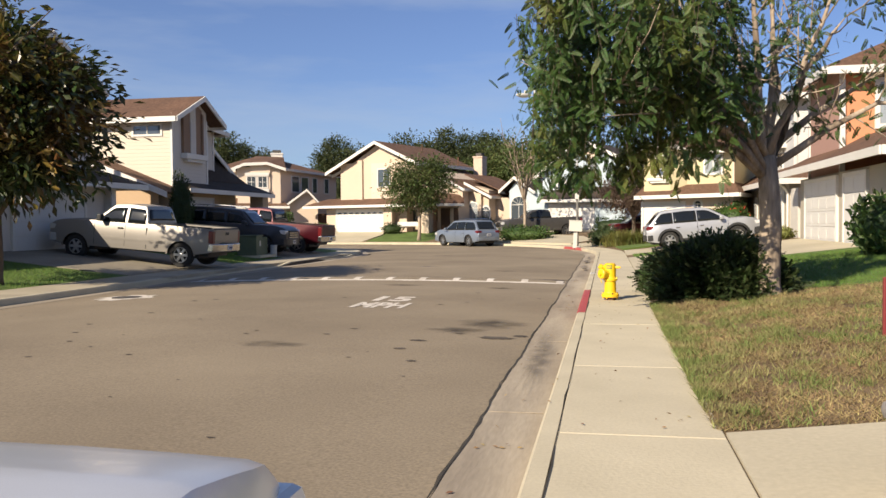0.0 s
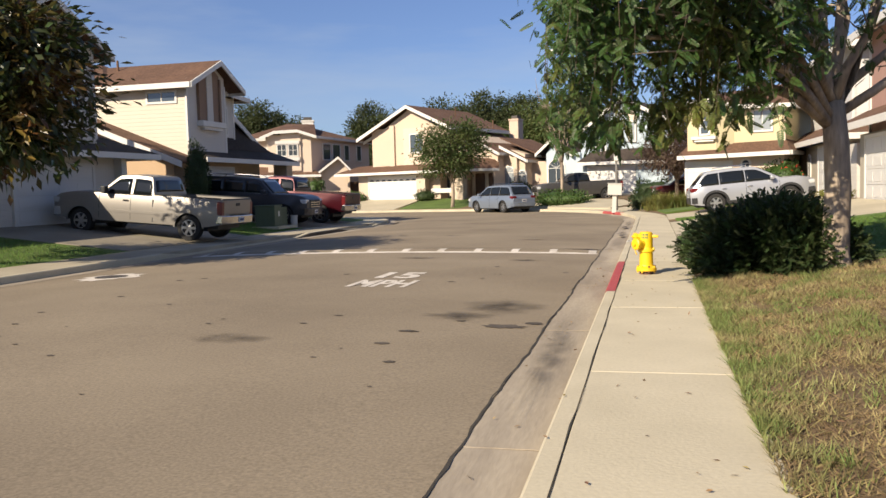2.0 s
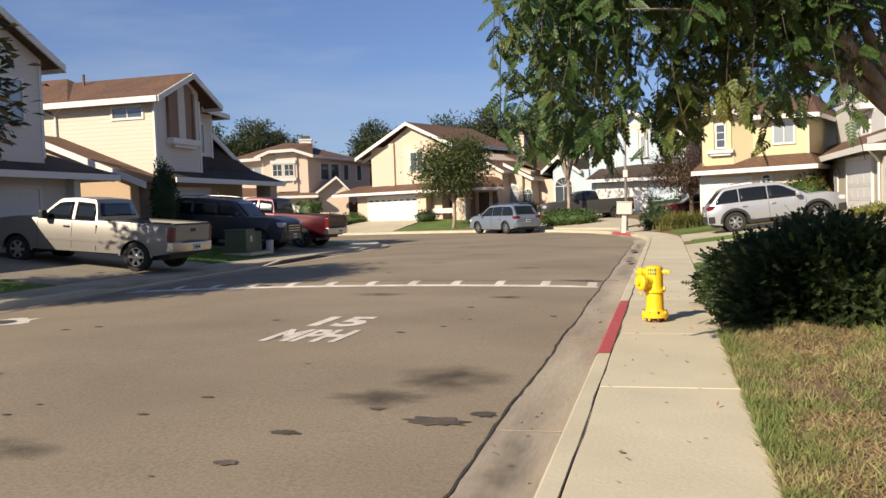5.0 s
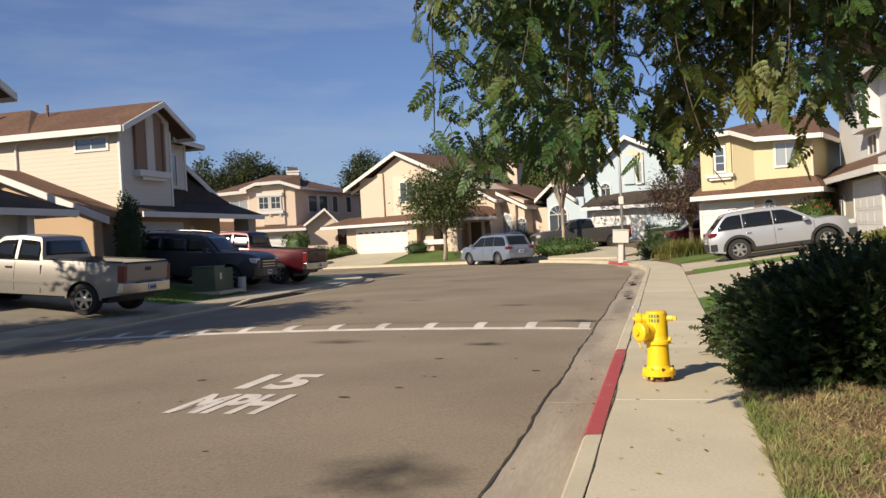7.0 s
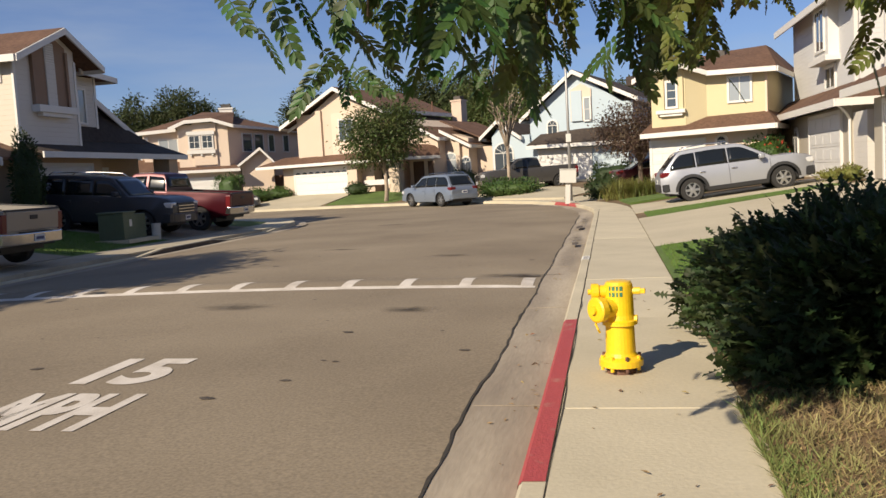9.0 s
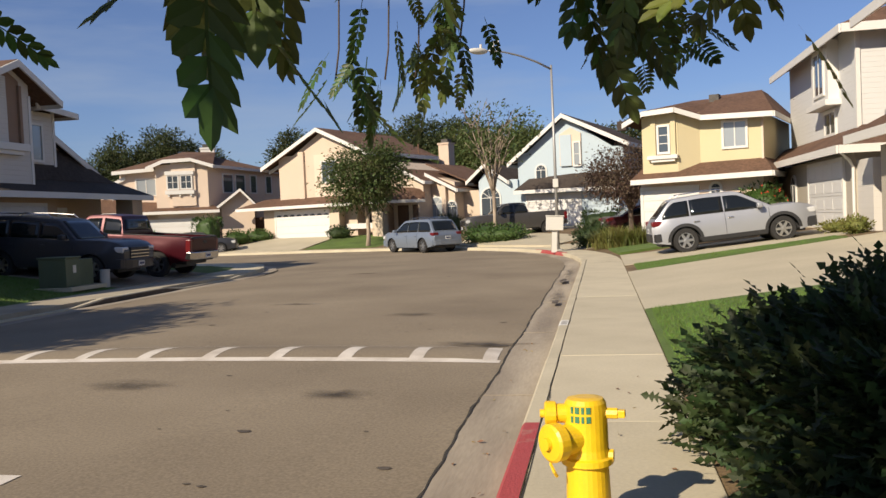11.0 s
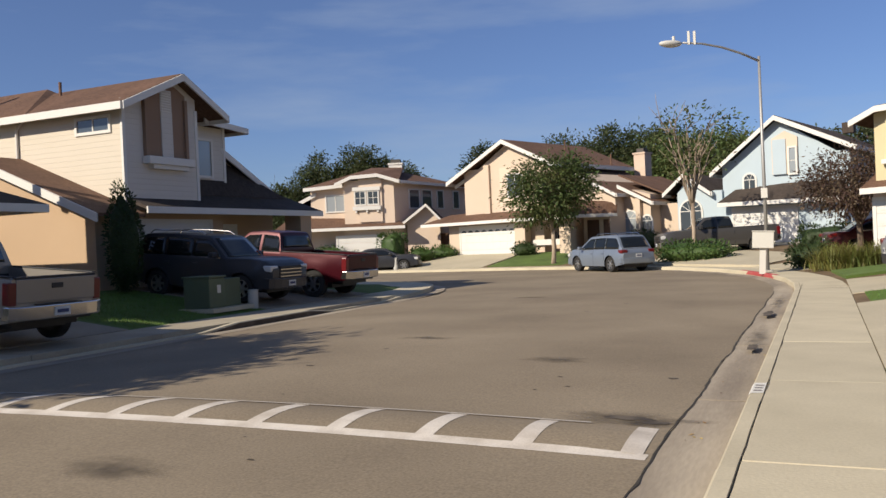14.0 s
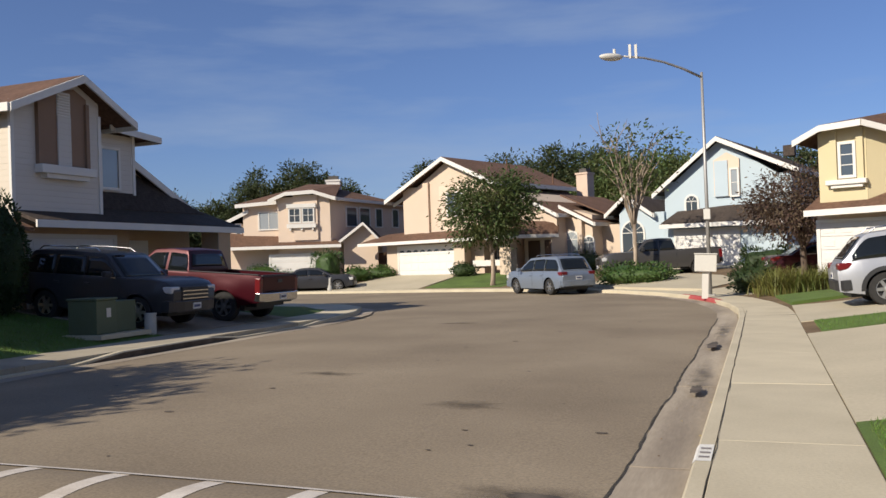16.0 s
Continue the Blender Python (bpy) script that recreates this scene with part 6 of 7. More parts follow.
# the street tree with pinnate leaves over the sidewalk
r = np.random.default_rng(11)
street = thing("tree", "street tree with drooping pinnate leaves and pale flaking bark", "tree", pose(3.27, 12.15, land_right(3.27)))
T = [(-3.4, -3.4, 2.9), (-2.6, -3.6, 3.1), (-2.0, -2.9, 3.6), (-3.3, -2.2, 3.4), (-1.4, -3.2, 3.3), (-3.5, -1.0, 3.5), (-2.4, -1.6, 4.2), (-1.9, 0.5, 4.8), (-1.1, -0.8, 5.4), (0.2, 0.4, 6.0), (1.2, -0.3, 5.3), (2.1, 0.4, 3.7), (-2.5, 1.0, 3.6), (0.9, -1.2, 4.4), (2.6, -0.4, 3.1), (-0.4, 1.5, 4.7), (0.5, 0.8, 5.0), (-0.6, -0.2, 6.0)]
lines, tips = limbs(r, (-0.20, -0.95, -0.12), (-0.22, -0.85, 2.25), T, 0.185, 0.007, sub=7)
def outside(q):
    """Beyond the crown's clear edge on the street side."""
    edge = 0.66 - 0.2924 * (q[1] + 12.15 - 3.855)
    return q[0] + 3.27 < edge + (0.35 if q[1] > -3.6 and q[2] < 3.2 else 0.0)
lines = [ln for ln in lines if not outside(ln[0][-1])]
wood("trunk", lines, BARK, street, 11)
pl, dr, up, sz = [], [], [], []
def floor_at(x, y):
    """How low the leaves hang above the sidewalk: lowest south of the trunk."""
    y += 12.15
    return 1.68 if y < 9.6 else 1.80 + 0.27 * (y - 8.94)
def hang(p, n, reach, low=None):
    for _ in range(n):
        q = np.array(p) + r.normal(size=3) * np.array([0.22, 0.24, 0.14]) * reach
        d = np.array([r.normal() * 0.8, r.normal() * 0.8, -0.25 - 0.75 * r.random()])
        s_ = 0.13 + 0.11 * r.random()
        if outside(q + d * s_ * 0.6):
            continue
        if q[2] - s_ * 0.75 < (low or floor_at(q[0], q[1])) - 0.19:
            continue
        pl.append(q)
        dr.append(d)
        up.append(np.array([r.normal() * 0.7 - 0.3, r.normal() * 0.7 - 0.5, 0.9]))
        sz.append(s_)
for pts in tips:
    for i, p in enumerate(pts):
        if i < 2 and len(pts) > 4:
            continue
        hang(p, 6 if p.x < -1.1 else 2, 0.9)


def shoot(p, length, n=11):
    """A trailing shoot: leaves set alternately down a drooping stem."""
    bend = r.normal(size=2) * 0.16 * length
    stem = []
    for j in range(n):
        t = j / (n - 1)
        q = (p[0] + bend[0] * t * t, p[1] + bend[1] * t * t, p[2] - length * t)
        stem.append(q)
        hang(q, 2, 0.22)
    if not any(outside(q) or q[2] < floor_at(q[0], q[1]) + 0.05 for q in stem):
        twigs.append(stem)


# trailing shoots in clusters on the street side and over the sidewalk, with gaps between them
twigs = []
for k in range(62):
    cx, cy, cz = -4.0 + 3.1 * r.random(), -4.2 + 4.0 * r.random(), 2.7 + 2.7 * r.random()
    for j in range(4 + int(4 * r.random())):
        shoot((cx + 0.20 * r.normal(), cy + 0.20 * r.normal(), cz + 0.2 * r.normal()), 0.5 + 0.8 * r.random())
for k in range(15):
    u = unit(r, 1)[0]
    c = np.array([0.5, 0.0, 4.7]) + u * np.array([2.0, 1.6, 1.5])
    for j in range(3):
        shoot(c + 0.2 * r.normal(size=3), 0.4 + 0.4 * r.random(), 6)
for k in range(80):
    u = unit(r, 1)[0]
    hang(np.array([-2.1, -1.6, 4.0]) + u * np.array([2.0, 2.3, 1.4]) * (0.5 + 0.5 * r.random()), 5, 1.1)
# low bunches beside the path
for x, y, z, k in ((-3.45, -3.75, 2.05, 4), (-3.30, -3.55, 2.1, 9), (-3.12, -3.7, 2.05, 8), (-3.25, -3.3, 2.1, 8), (-3.10, -3.25, 2.05, 9), (-2.98, -3.15, 2.0, 9), (-3.02, -3.35, 2.1, 9), (-2.66, -2.0, 2.28, 13), (-2.50, -1.95, 2.3, 13), (-2.40, -2.15, 2.32, 12), (-2.55, -1.8, 2.3, 8), (-2.1, -3.0, 2.3, 9), (-1.92, -3.15, 2.25, 9), (-1.95, -2.7, 2.35, 8), (-1.7, -3.0, 2.3, 8)):
    for j in range(k):
        q = np.array([x, y, z - 0.035 * j]) + r.normal(size=3) * np.array([0.06, 0.06, 0.05])
        pl.append(q)
        dr.append(np.array([r.normal() * 0.4, r.normal() * 0.4, -0.9]))
        up.append(np.array([r.normal(), r.normal(), 0.5]))
        sz.append(0.20 + 0.08 * r.random())
    twigs.append([(x, y, z - 0.3), (x + 0.02, y, z), (x + 0.06, y + 0.05, z + 0.5), (x + 0.2, y + 0.15, z + 1.1)])
# a few lone wisps hanging further on
for x, y in ((-3.25, -1.35), (-3.1, -1.2), (-3.4, -1.5), (-2.35, -1.2), (-2.5, -1.1)):
    for j in range(4):
        hang((x, y, 2.25 - 0.12 * j), 2, 0.22, 1.84)
for x, y, z, k in ((-3.36, -0.75, 2.04, 5), (-3.46, -0.86, 2.02, 5), (-3.12, -1.05, 2.12, 4), (-3.64, -0.94, 2.02, 4), (-2.36, 0.20, 2.40, 4), (-2.48, -0.1, 2.42, 3)):
    for j in range(k):
        q = np.array([x, y, z - 0.035 * j]) + r.normal(size=3) * 0.05
        pl.append(q)
        dr.append(np.array([r.normal() * 0.5, r.normal() * 0.5, -0.9]))
        up.append(np.array([r.normal(), r.normal(), 0.5]))
        sz.append(0.18 + 0.08 * r.random())
    twigs.append([(x, y, z - 0.12), (x + 0.02, y, z), (x + 0.06, y - 0.05, z + 0.5), (x + 0.2, y - 0.15, z + 1.0)])
wood("twig_growth", [(t, [0.004, *[0.0035] * (len(t) - 2), 0.003]) for t in twigs], BARKDARK, street, 4)["kind"] = "stuff"
V, Fc = pinnate(7)
cloud("crown", V, Fc, np.array(pl), np.array(dr), np.array(up), np.array(sz), LEAF_STREET, street, "drooping pinnate leaves, some yellowing")

r = np.random.default_rng(12)
sprig = thing("shrub", "low leafy shrub before the cream garage", "shrub", pose(6.9, 18.4, land_right(6.9)))
u = unit(r, 900)
p = u * np.array([0.75, 0.75, 0.75]) * (0.75 + 0.25 * r.random((900, 1))) + np.array([0, 0, 0.68])
p = p[p[:, 2] > 0.02]
cloud("leaves", SIMPLE, SIMPLE_F, p, unit(r, len(p)) + np.array([0, 0, 0.5]), unit(r, len(p)), 0.16 + 0.1 * r.random(len(p)), LEAF_SHRUB, sprig)
bm = bmesh.new()
bmesh.ops.create_icosphere(bm, subdivisions=2, radius=0.62, matrix=Matrix.Translation((0, 0, 0.62)))
part("core", bm, LEAF_BUSH, sprig)

tree("dark magnolia with bronze-backed glossy leaves", (-13.3, 13.6, land_left(-13.3)), 1.8, 0.16, [(-0.2, 0, 3.8, 2.7, 2.5, 1.8), (0.5, -0.4, 4.2, 2.2, 2.0, 1.7), (-0.9, 0.4, 5.0, 2.0, 2.0, 1.8), (1.0, -0.5, 2.8, 1.7, 1.5, 0.95)], LEAF_MAGNOLIA, BARKDARK, 21, clumps=520, per=42, size=0.24, spread=0.30, shell=0.5)
tree("young leafy street tree before the peach house", (-12.9, 56.2, 0.05), 1.9, 0.13, [(0, 0, 4.2, 2.3, 2.2, 1.8), (-0.9, -0.2, 3.6, 1.7, 1.6, 1.2), (0.9, 0, 4.6, 1.7, 1.6, 1.4)], LEAF_MID, BARK, 22, clumps=260, per=44, size=0.20, spread=0.34)
tree("thin nearly bare street tree with sparse top leaves", (-5.0, 53.2, 0.08), 2.8, 0.11, [(-0.3, 0, 6.4, 2.2, 1.8, 0.9), (1.4, 0, 6.3, 1.3, 1.2, 0.8), (0.2, 0, 5.0, 1.6, 1.4, 1.0)], LEAF_MID, BARK, 23, clumps=80, per=14, size=0.22, spread=0.28, limb_n=14)
tree("purple-brown small tree beside the driveway", (1.9, 46.0, 0.15), 1.5, 0.12, [(0, 0, 3.0, 1.75, 1.6, 1.25), (-0.6, 0, 2.6, 1.2, 1.2, 0.9), (0.7, 0, 2.7, 1.2, 1.2, 0.9)], LEAF_DRYTREE, BARKDARK, 24, clumps=320, per=34, size=0.13, spread=0.26, limb_n=16)

# trees behind the houses
for i, (x, y, h, rx, mt) in enumerate([(-51, 94, 12.4, 4.4, 0), (-46.5, 95, 13.0, 3.8, 0), (-60, 90, 9.6, 3.2, 0), (-56, 92, 8.8, 3.2, 0), (-42, 96, 10.5, 3.0, 0), (-33, 99, 12.0, 3.2, 0), (-28, 97, 11.0, 5.0, 0), (-23, 95, 11.8, 5.0, 0), (-18, 93, 12.2, 4.8, 0), (-13.5, 92, 11.4, 4.4, 0), (-11, 90, 10.6, 4.2, 1), (-7.5, 89, 10.4, 4.4, 1), (-4, 88, 9.8, 4.0, 1), (0.5, 86, 9.4, 4.0, 0), (4.5, 84, 9.2, 3.8, 0), (24, 68, 11.5, 4.5, 0), (28, 50, 10.5, 4.0, 0)]):
    tree("tall dark green tree rising behind the roofs" if mt == 0 else "tall pale green tree behind the pale blue house", (x, y, 0.3), h * 0.35, 0.3,
         [(0, 0, h * 0.72, rx * 0.8, rx * 0.7, h * 0.25), (rx * 0.4, 0, h * 0.62, rx * 0.7, rx * 0.7, h * 0.24), (-rx * 0.45, 0, h * 0.6, rx * 0.7, rx * 0.7, h * 0.22), (0, 0, h * 0.4, rx * 0.9, rx * 0.8, h * 0.22)],
         LEAF_WILLOW if mt else LEAF_FAR, BARKDARK, 50 + i, clumps=300, per=85, size=0.32, spread=0.42, limb_n=5, shell=0.30)


def shrub(label, x, y, z, rx, ry, h, material, seed, n=1200, leaf=0.11, name="shrub", core=True, box_=False):
    r = np.random.default_rng(seed)
    P = thing(name, label, "shrub", pose(x, y, z))
    u = unit(r, n)
    if box_:
        u = np.sign(u) * np.abs(u) ** 0.45
    wob = 1 + 0.10 * np.sin(u[:, 0:1] * 5 + seed) + 0.08 * np.cos(u[:, 1:2] * 7) + 0.06 * np.sin(u[:, 2:3] * 9)
    p = u * np.array([rx, ry, h * 0.5]) * wob * (0.86 + 0.2 * r.random((n, 1))) + np.array([0, 0, h * 0.5])
    keep = p[:, 2] > 0.0
    p, u = p[keep], u[keep]
    cloud("leaves", SIMPLE, SIMPLE_F, p, u + r.normal(size=p.shape) * 0.5 + np.array([0, 0, 0.25]), r.normal(size=p.shape) + u, leaf * (0.6 + 0.8 * r.random(len(p))), material, P)
    if core:
        bm = bmesh.new()
        bmesh.ops.create_icosphere(bm, subdivisions=3, radius=1.0)
        for v in bm.verts:
            k = 0.86 * (1 + 0.08 * math.sin(v.co.x * 5 + seed) + 0.06 * math.cos(v.co.y * 7))
            q = [math.copysign(abs(c) ** (0.6 if box_ else 1.0), c) for c in v.co]
            v.co = Vector((q[0] * rx * k, q[1] * ry * k, max(q[2] * h * 0.5 * k + h * 0.5, 0.0)))
        part("core", bm, material, P)
    return P


# the large juniper beside the sidewalk
r = np.random.default_rng(31)
jun = thing("juniper_bush", "large dark green spreading juniper beside the sidewalk", "bush", pose(2.50, 12.95, 0.03))
n = 21000
u = unit(r, n)
u[:, 2] = np.abs(u[:, 2])
wob = 1 + 0.09 * np.sin(u[:, 0] * 6 + 1) + 0.08 * np.sin(u[:, 1] * 9) + 0.07 * np.sin(u[:, 0] * 13 + u[:, 1] * 11) + 0.05 * r.normal(size=n)
u = np.sign(u) * np.abs(u) ** 0.8
p = u * np.array([1.12, 2.10, 0.93]) * wob[:, None] * (0.80 + 0.22 * r.random((n, 1)))
SPRAY = [(0, 0, 0), (0.30, -0.05, 0.0), (0.25, -0.22, 0.03), (0.45, -0.05, 0.0), (0.5, -0.22, 0.03), (0.65, -0.04, 0), (0.75, -0.16, 0.03), (1.0, 0, 0), (0.75, 0.16, 0.03), (0.65, 0.04, 0), (0.5, 0.22, 0.03), (0.45, 0.05, 0), (0.25, 0.22, 0.03), (0.30, 0.05, 0)]
SPRAY_F = [(0, 1, 13), (1, 2, 3), (1, 3, 13), (3, 11, 13), (3, 4, 5), (3, 5, 11), (5, 9, 11), (5, 6, 7), (5, 7, 9), (7, 8, 9), (9, 10, 11), (11, 12, 13)]
cloud("foliage", SPRAY, SPRAY_F, p, u * np.array([1, 1, 0.35]) + r.normal(size=(n, 3)) * 0.35 + np.array([0, 0, 0.1]), r.normal(size=(n, 3)) * 0.5 + u + np.array([0, 0, 0.7]), 0.11 + 0.10 * r.random(n), LEAF_BUSH, jun, "feathery juniper sprays")
bm = bmesh.new()
bmesh.ops.create_icosphere(bm, subdivisions=4, radius=1.0)
for v in bm.verts:
    k = 0.80 * (1 + 0.09 * math.sin(v.co.x * 6 + 1) + 0.08 * math.sin(v.co.y * 9))
    q = [math.copysign(abs(c) ** 0.8, c) for c in v.co]
    v.co = Vector((q[0] * 1.12 * k, q[1] * 2.10 * k, max(q[2], -0.02) * 0.93 * k))
part("core", bm, LEAF_BUSH, jun)

shrub("dark columnar cypress against the tan wall", -16.75, 28.75, 0.5, 0.44, 0.44, 2.85, LEAF_BUSH, 3, 2600, 0.10)
shrub("clipped round bush beside the street lamp driveway", -4.9, 52.3, 0.02, 1.7, 1.1, 1.05, LEAF_SHRUB, 4, 1500, 0.16)
shrub("dark low bush beside the street lamp", 0.3, 44.0, 0.02, 0.75, 0.8, 1.0, LEAF_BUSH, 5, 900, 0.14)
shrub("leafy bush with orange-red flowers by the garage", 6.7, 42.2, 0.55, 1.0, 1.0, 1.7, LEAF_SHRUB, 6, 1500, 0.15)
shrub("clipped box hedge before the pale peach house", -25.1, 60.6, 0.3, 0.85, 0.8, 2.0, LEAF_SHRUB, 7, 1200, 0.15, box_=True)
for i, (x, y, s) in enumerate([(-27.0, 58.6, 1.0), (-25.0, 58.8, 1.1), (-23.4, 61.2, 0.9), (-22.6, 63.0, 0.9), (-30.5, 61.4, 1.2)]):
    shrub("low clipped shrub before the pale peach house", x, y, 0.1 if y < 60 else 0.35, s, s * 0.8, 1.05 * s, LEAF_SHRUB, 70 + i, 800, 0.14)
shrub("low dark shrub under the peach house window", -16.0, 60.4, 0.45, 0.8, 0.5, 0.85, LEAF_BUSH, 9, 600, 0.14)
shrub("hedge before the pale blue house", -8.9, 61.6, 0.5, 0.9, 0.7, 1.2, LEAF_BUSH, 10, 700, 0.14)
shrub("dark hedge beside the maroon car", 0.8, 51.0, 0.2, 1.0, 0.7, 1.35, LEAF_BUSH, 12, 900, 0.14, box_=True)
shrub("small grey-green shrub at the garage wall", 7.5, 34.4, 0.60, 0.5, 0.5, 0.35, LEAF_TUFT, 13, 400, 0.10)
shrub("small grey-green shrub at the garage wall", 7.55, 33.0, 0.60, 0.4, 0.4, 0.45, LEAF_TUFT, 14, 400, 0.10)
r = np.random.default_rng(15)
n = 60
u = unit(r, n)
u[:, 1] = -np.abs(u[:, 1])
fl = thing("flowers", "orange-red blossoms on the bush by the garage", "flowers", pose(6.7, 42.2, 0.55))
cloud("blossom", SIMPLE, SIMPLE_F, u * np.array([1.05, 1.05, 0.85]) + np.array([0, 0, 0.9]), unit(r, n), unit(r, n), 0.10 + 0.05 * r.random(n), FLOWER, fl)


def strap_plant(label, x, y, z, spread, h, n, seed):
    """A tuft of arching strap leaves."""
    r = np.random.default_rng(seed)
    P = thing("strap_leaf_plant", label, "plant", pose(x, y, z))
    V, Fc = [], []
    for i in range(n):
        a, lean = r.random() * math.tau, 0.3 + 0.9 * r.random()
        bx, by = spread[0] * r.normal() * 0.42, spread[1] * r.normal() * 0.42
        L_ = h * (0.7 + 0.5 * r.random())
        for k in range(4):
            t = k / 3
            rr = L_ * lean * t * t * 0.8
            zz = L_ * (t - 0.35 * lean * t * t)
            w = 0.018 * (1 - t) + 0.002
            cx, cy = bx + math.cos(a) * rr, by + math.sin(a) * rr
            V += [(cx - math.sin(a) * w, cy + math.cos(a) * w, zz), (cx + math.sin(a) * w, cy - math.cos(a) * w, zz)]
        b = len(V) - 8
        Fc += [(b + 2 * k, b + 2 * k + 1, b + 2 * k + 3, b + 2 * k + 2) for k in range(3)]
    ob = raw("leaves", V, Fc, LEAF_TUFT, P)
    ob["kind"] = "stuff"
    return P
strap_plant("tufts of yellow-green strap-leaved plants", 1.45, 42.0, 0.02, (0.9, 0.8), 0.95, 1300, 1)
strap_plant("tufts of yellow-green strap-leaved plants", 2.9, 42.6, 0.08, (0.9, 0.7), 0.95, 1100, 2)
strap_plant("tufts of yellow-green strap-leaved plants", 0.9, 43.4, 0.02, (0.7, 0.7), 0.9, 700, 3)


def blades(name, label, region, n, material, seed, h=(0.03, 0.08), zf=land_right, keep=None, lean=0.5):
    """Grass blades over a region (x0, x1, y0, y1); one object."""
    r = np.random.default_rng(seed)
    x = region[0] + (region[1] - region[0]) * r.random(n) ** 1.15
    y = region[2] + (region[3] - region[2]) * r.random(n)
    if keep is not None:
        m_ = keep(x, y, r)
        x, y = x[m_], y[m_]
    n = len(x)
    z = np.array([zf(v) for v in x]) + 0.002
    a = r.random(n) * math.tau
    hh = h[0] + (h[1] - h[0]) * r.random(n) ** 1.5
    w = 0.0035 + 0.003 * r.random(n)
    dx, dy = np.cos(a) * w, np.sin(a) * w
    lx, ly = r.normal(size=n) * lean * hh, r.normal(size=n) * lean * hh
    V = np.stack([np.stack([x - dx, y - dy, z], 1), np.stack([x + dx, y + dy, z], 1), np.stack([x + lx, y + ly, z + hh], 1)], 1).reshape(-1, 3)
    Fc = np.arange(3 * n).reshape(-1, 3)
    ob = raw(name, V.tolist(), Fc.tolist(), material)
    return tagged(ob, label, "grass", kind="stuff")


def patchy(x, y, r):
    v = np.sin(x * 2.3 + 1.0) * np.sin(y * 1.7) + 0.7 * np.sin(x * 5.1 + y * 3.3) + 0.5 * np.sin(y * 4.4 - x * 2.2)
    return (v > -0.35) | (r.random(len(x)) < 0.30)
blades("grass", "dry straw-coloured flattened lawn grass", (1.20, 6.8, 2.5, 11.6), 90000, BLADE_DRY, 1, (0.012, 0.055), keep=patchy, lean=1.5)
rt = np.random.default_rng(77)
tc = np.stack([1.22 + 5.4 * rt.random(520) ** 1.3, 2.5 + 9.0 * rt.random(520)], 1)
tc = np.concatenate([tc, np.stack([1.22 + 0.05 * rt.random(90), 2.5 + 8.6 * rt.random(90)], 1)])
def tufted(x, y, r):
    """Moves the blades into clumps round the tuft centres."""
    c = tc[r.integers(len(tc), size=len(x))]
    x[:] = np.maximum(c[:, 0] + 0.075 * r.normal(size=len(x)), 1.19)
    y[:] = c[:, 1] + 0.085 * r.normal(size=len(x))
    return (y > 2.5) & (y < 11.8)
blades("grass", "green grass tufts in the dry lawn", (1.2, 6.8, 2.5, 11.6), 40000, BLADE_TUFT, 9, (0.03, 0.095), keep=tufted, lean=0.6)
blades("grass", "bright green mown lawn grass", (1.34, 7.8, 15.6, 21.2), 42000, BLADE_GREEN, 2, (0.03, 0.07))
blades("grass", "thin green grass of the narrow strip", (1.5, 7.0, 29.6, 32.6), 12000, BLADE_GREEN, 3, (0.03, 0.07), keep=lambda x, y, r: (y > 29.4 + (x - 1.5) * 0.42) & (y < 31.9 + (x - 1.5) * 0.2))
blades("grass", "green lawn grass shaded by the street tree", (3.6, 7.8, 11.8, 15.6), 14000, BLADE_GREEN, 4, (0.03, 0.07))
blades("grass", "shaded green grass of the lawn across the street", (-17.5, -12.62, 8.0, 17.4), 26000, BLADE_GREEN, 5, (0.03, 0.08), zf=land_left)
blades("grass", "green grass beside the parked cars across the street", (-17.0, -12.62, 24.8, 29.2), 14000, BLADE_GREEN, 6, (0.03, 0.08), zf=land_left)

# fallen leaves and small litter
r = np.random.default_rng(8)
n = 420
x = np.concatenate([-0.45 + 0.5 * r.random(70), 0.2 + 1.0 * r.random(50), 1.30 + 3.6 * r.random(300)])
y = np.concatenate([1 + 22 * r.random(70), 2 + 14 * r.random(50), 3 + 8.2 * r.random(300)])
z = np.where(x < 0.0, -0.118, np.where(x < 1.33, 0.012, np.array([land_right(v) + 0.03 for v in x])))
p = np.stack([x, y, z], 1)
d = np.stack([r.normal(size=n), r.normal(size=n), 0.15 * r.normal(size=n)], 1)
ob = cloud("fallen_leaves", SIMPLE, SIMPLE_F, p, d, np.tile([0, 0, 1.0], (n, 1)) + 0.3 * r.normal(size=(n, 3)), 0.03 + 0.035 * r.random(n), DEADLEAF, None)
tagged(ob, "scattered dry brown leaves on kerb and sidewalk", "leaves", kind="stuff")

# ---------------------------------------------------------------- street furniture
hyd = thing("fire_hydrant", "yellow cast-iron fire hydrant with two outlets", "fire hydrant", pose(0.53, 12.0, 0.0))
bm = bmesh.new()
lathe(bm, [(0.105, 0.0), (0.10, 0.04), (0.105, 0.055)], 18)
part("footing", bm, RUST, hyd, "rusty footing below the flange")
bm = bmesh.new()
lathe(bm, [(0.135, 0.050), (0.155, 0.058), (0.155, 0.098), (0.145, 0.108), (0.118, 0.125), (0.105, 0.15), (0.100, 0.34), (0.103, 0.345)], 28)
barrel = part("barrel", bm, HYDRANT, hyd, smooth=False)
for k in range(8):
    a = k * math.tau / 8 + 0.3
    c, s = 0.135 * math.cos(a), 0.135 * math.sin(a)
    part("bolt", tube(bmesh.new(), [(c, s, 0.03), (c, s, 0.135)], 0.014, 6), HYDRANT if k % 3 else RUST, barrel)
bm = bmesh.new()
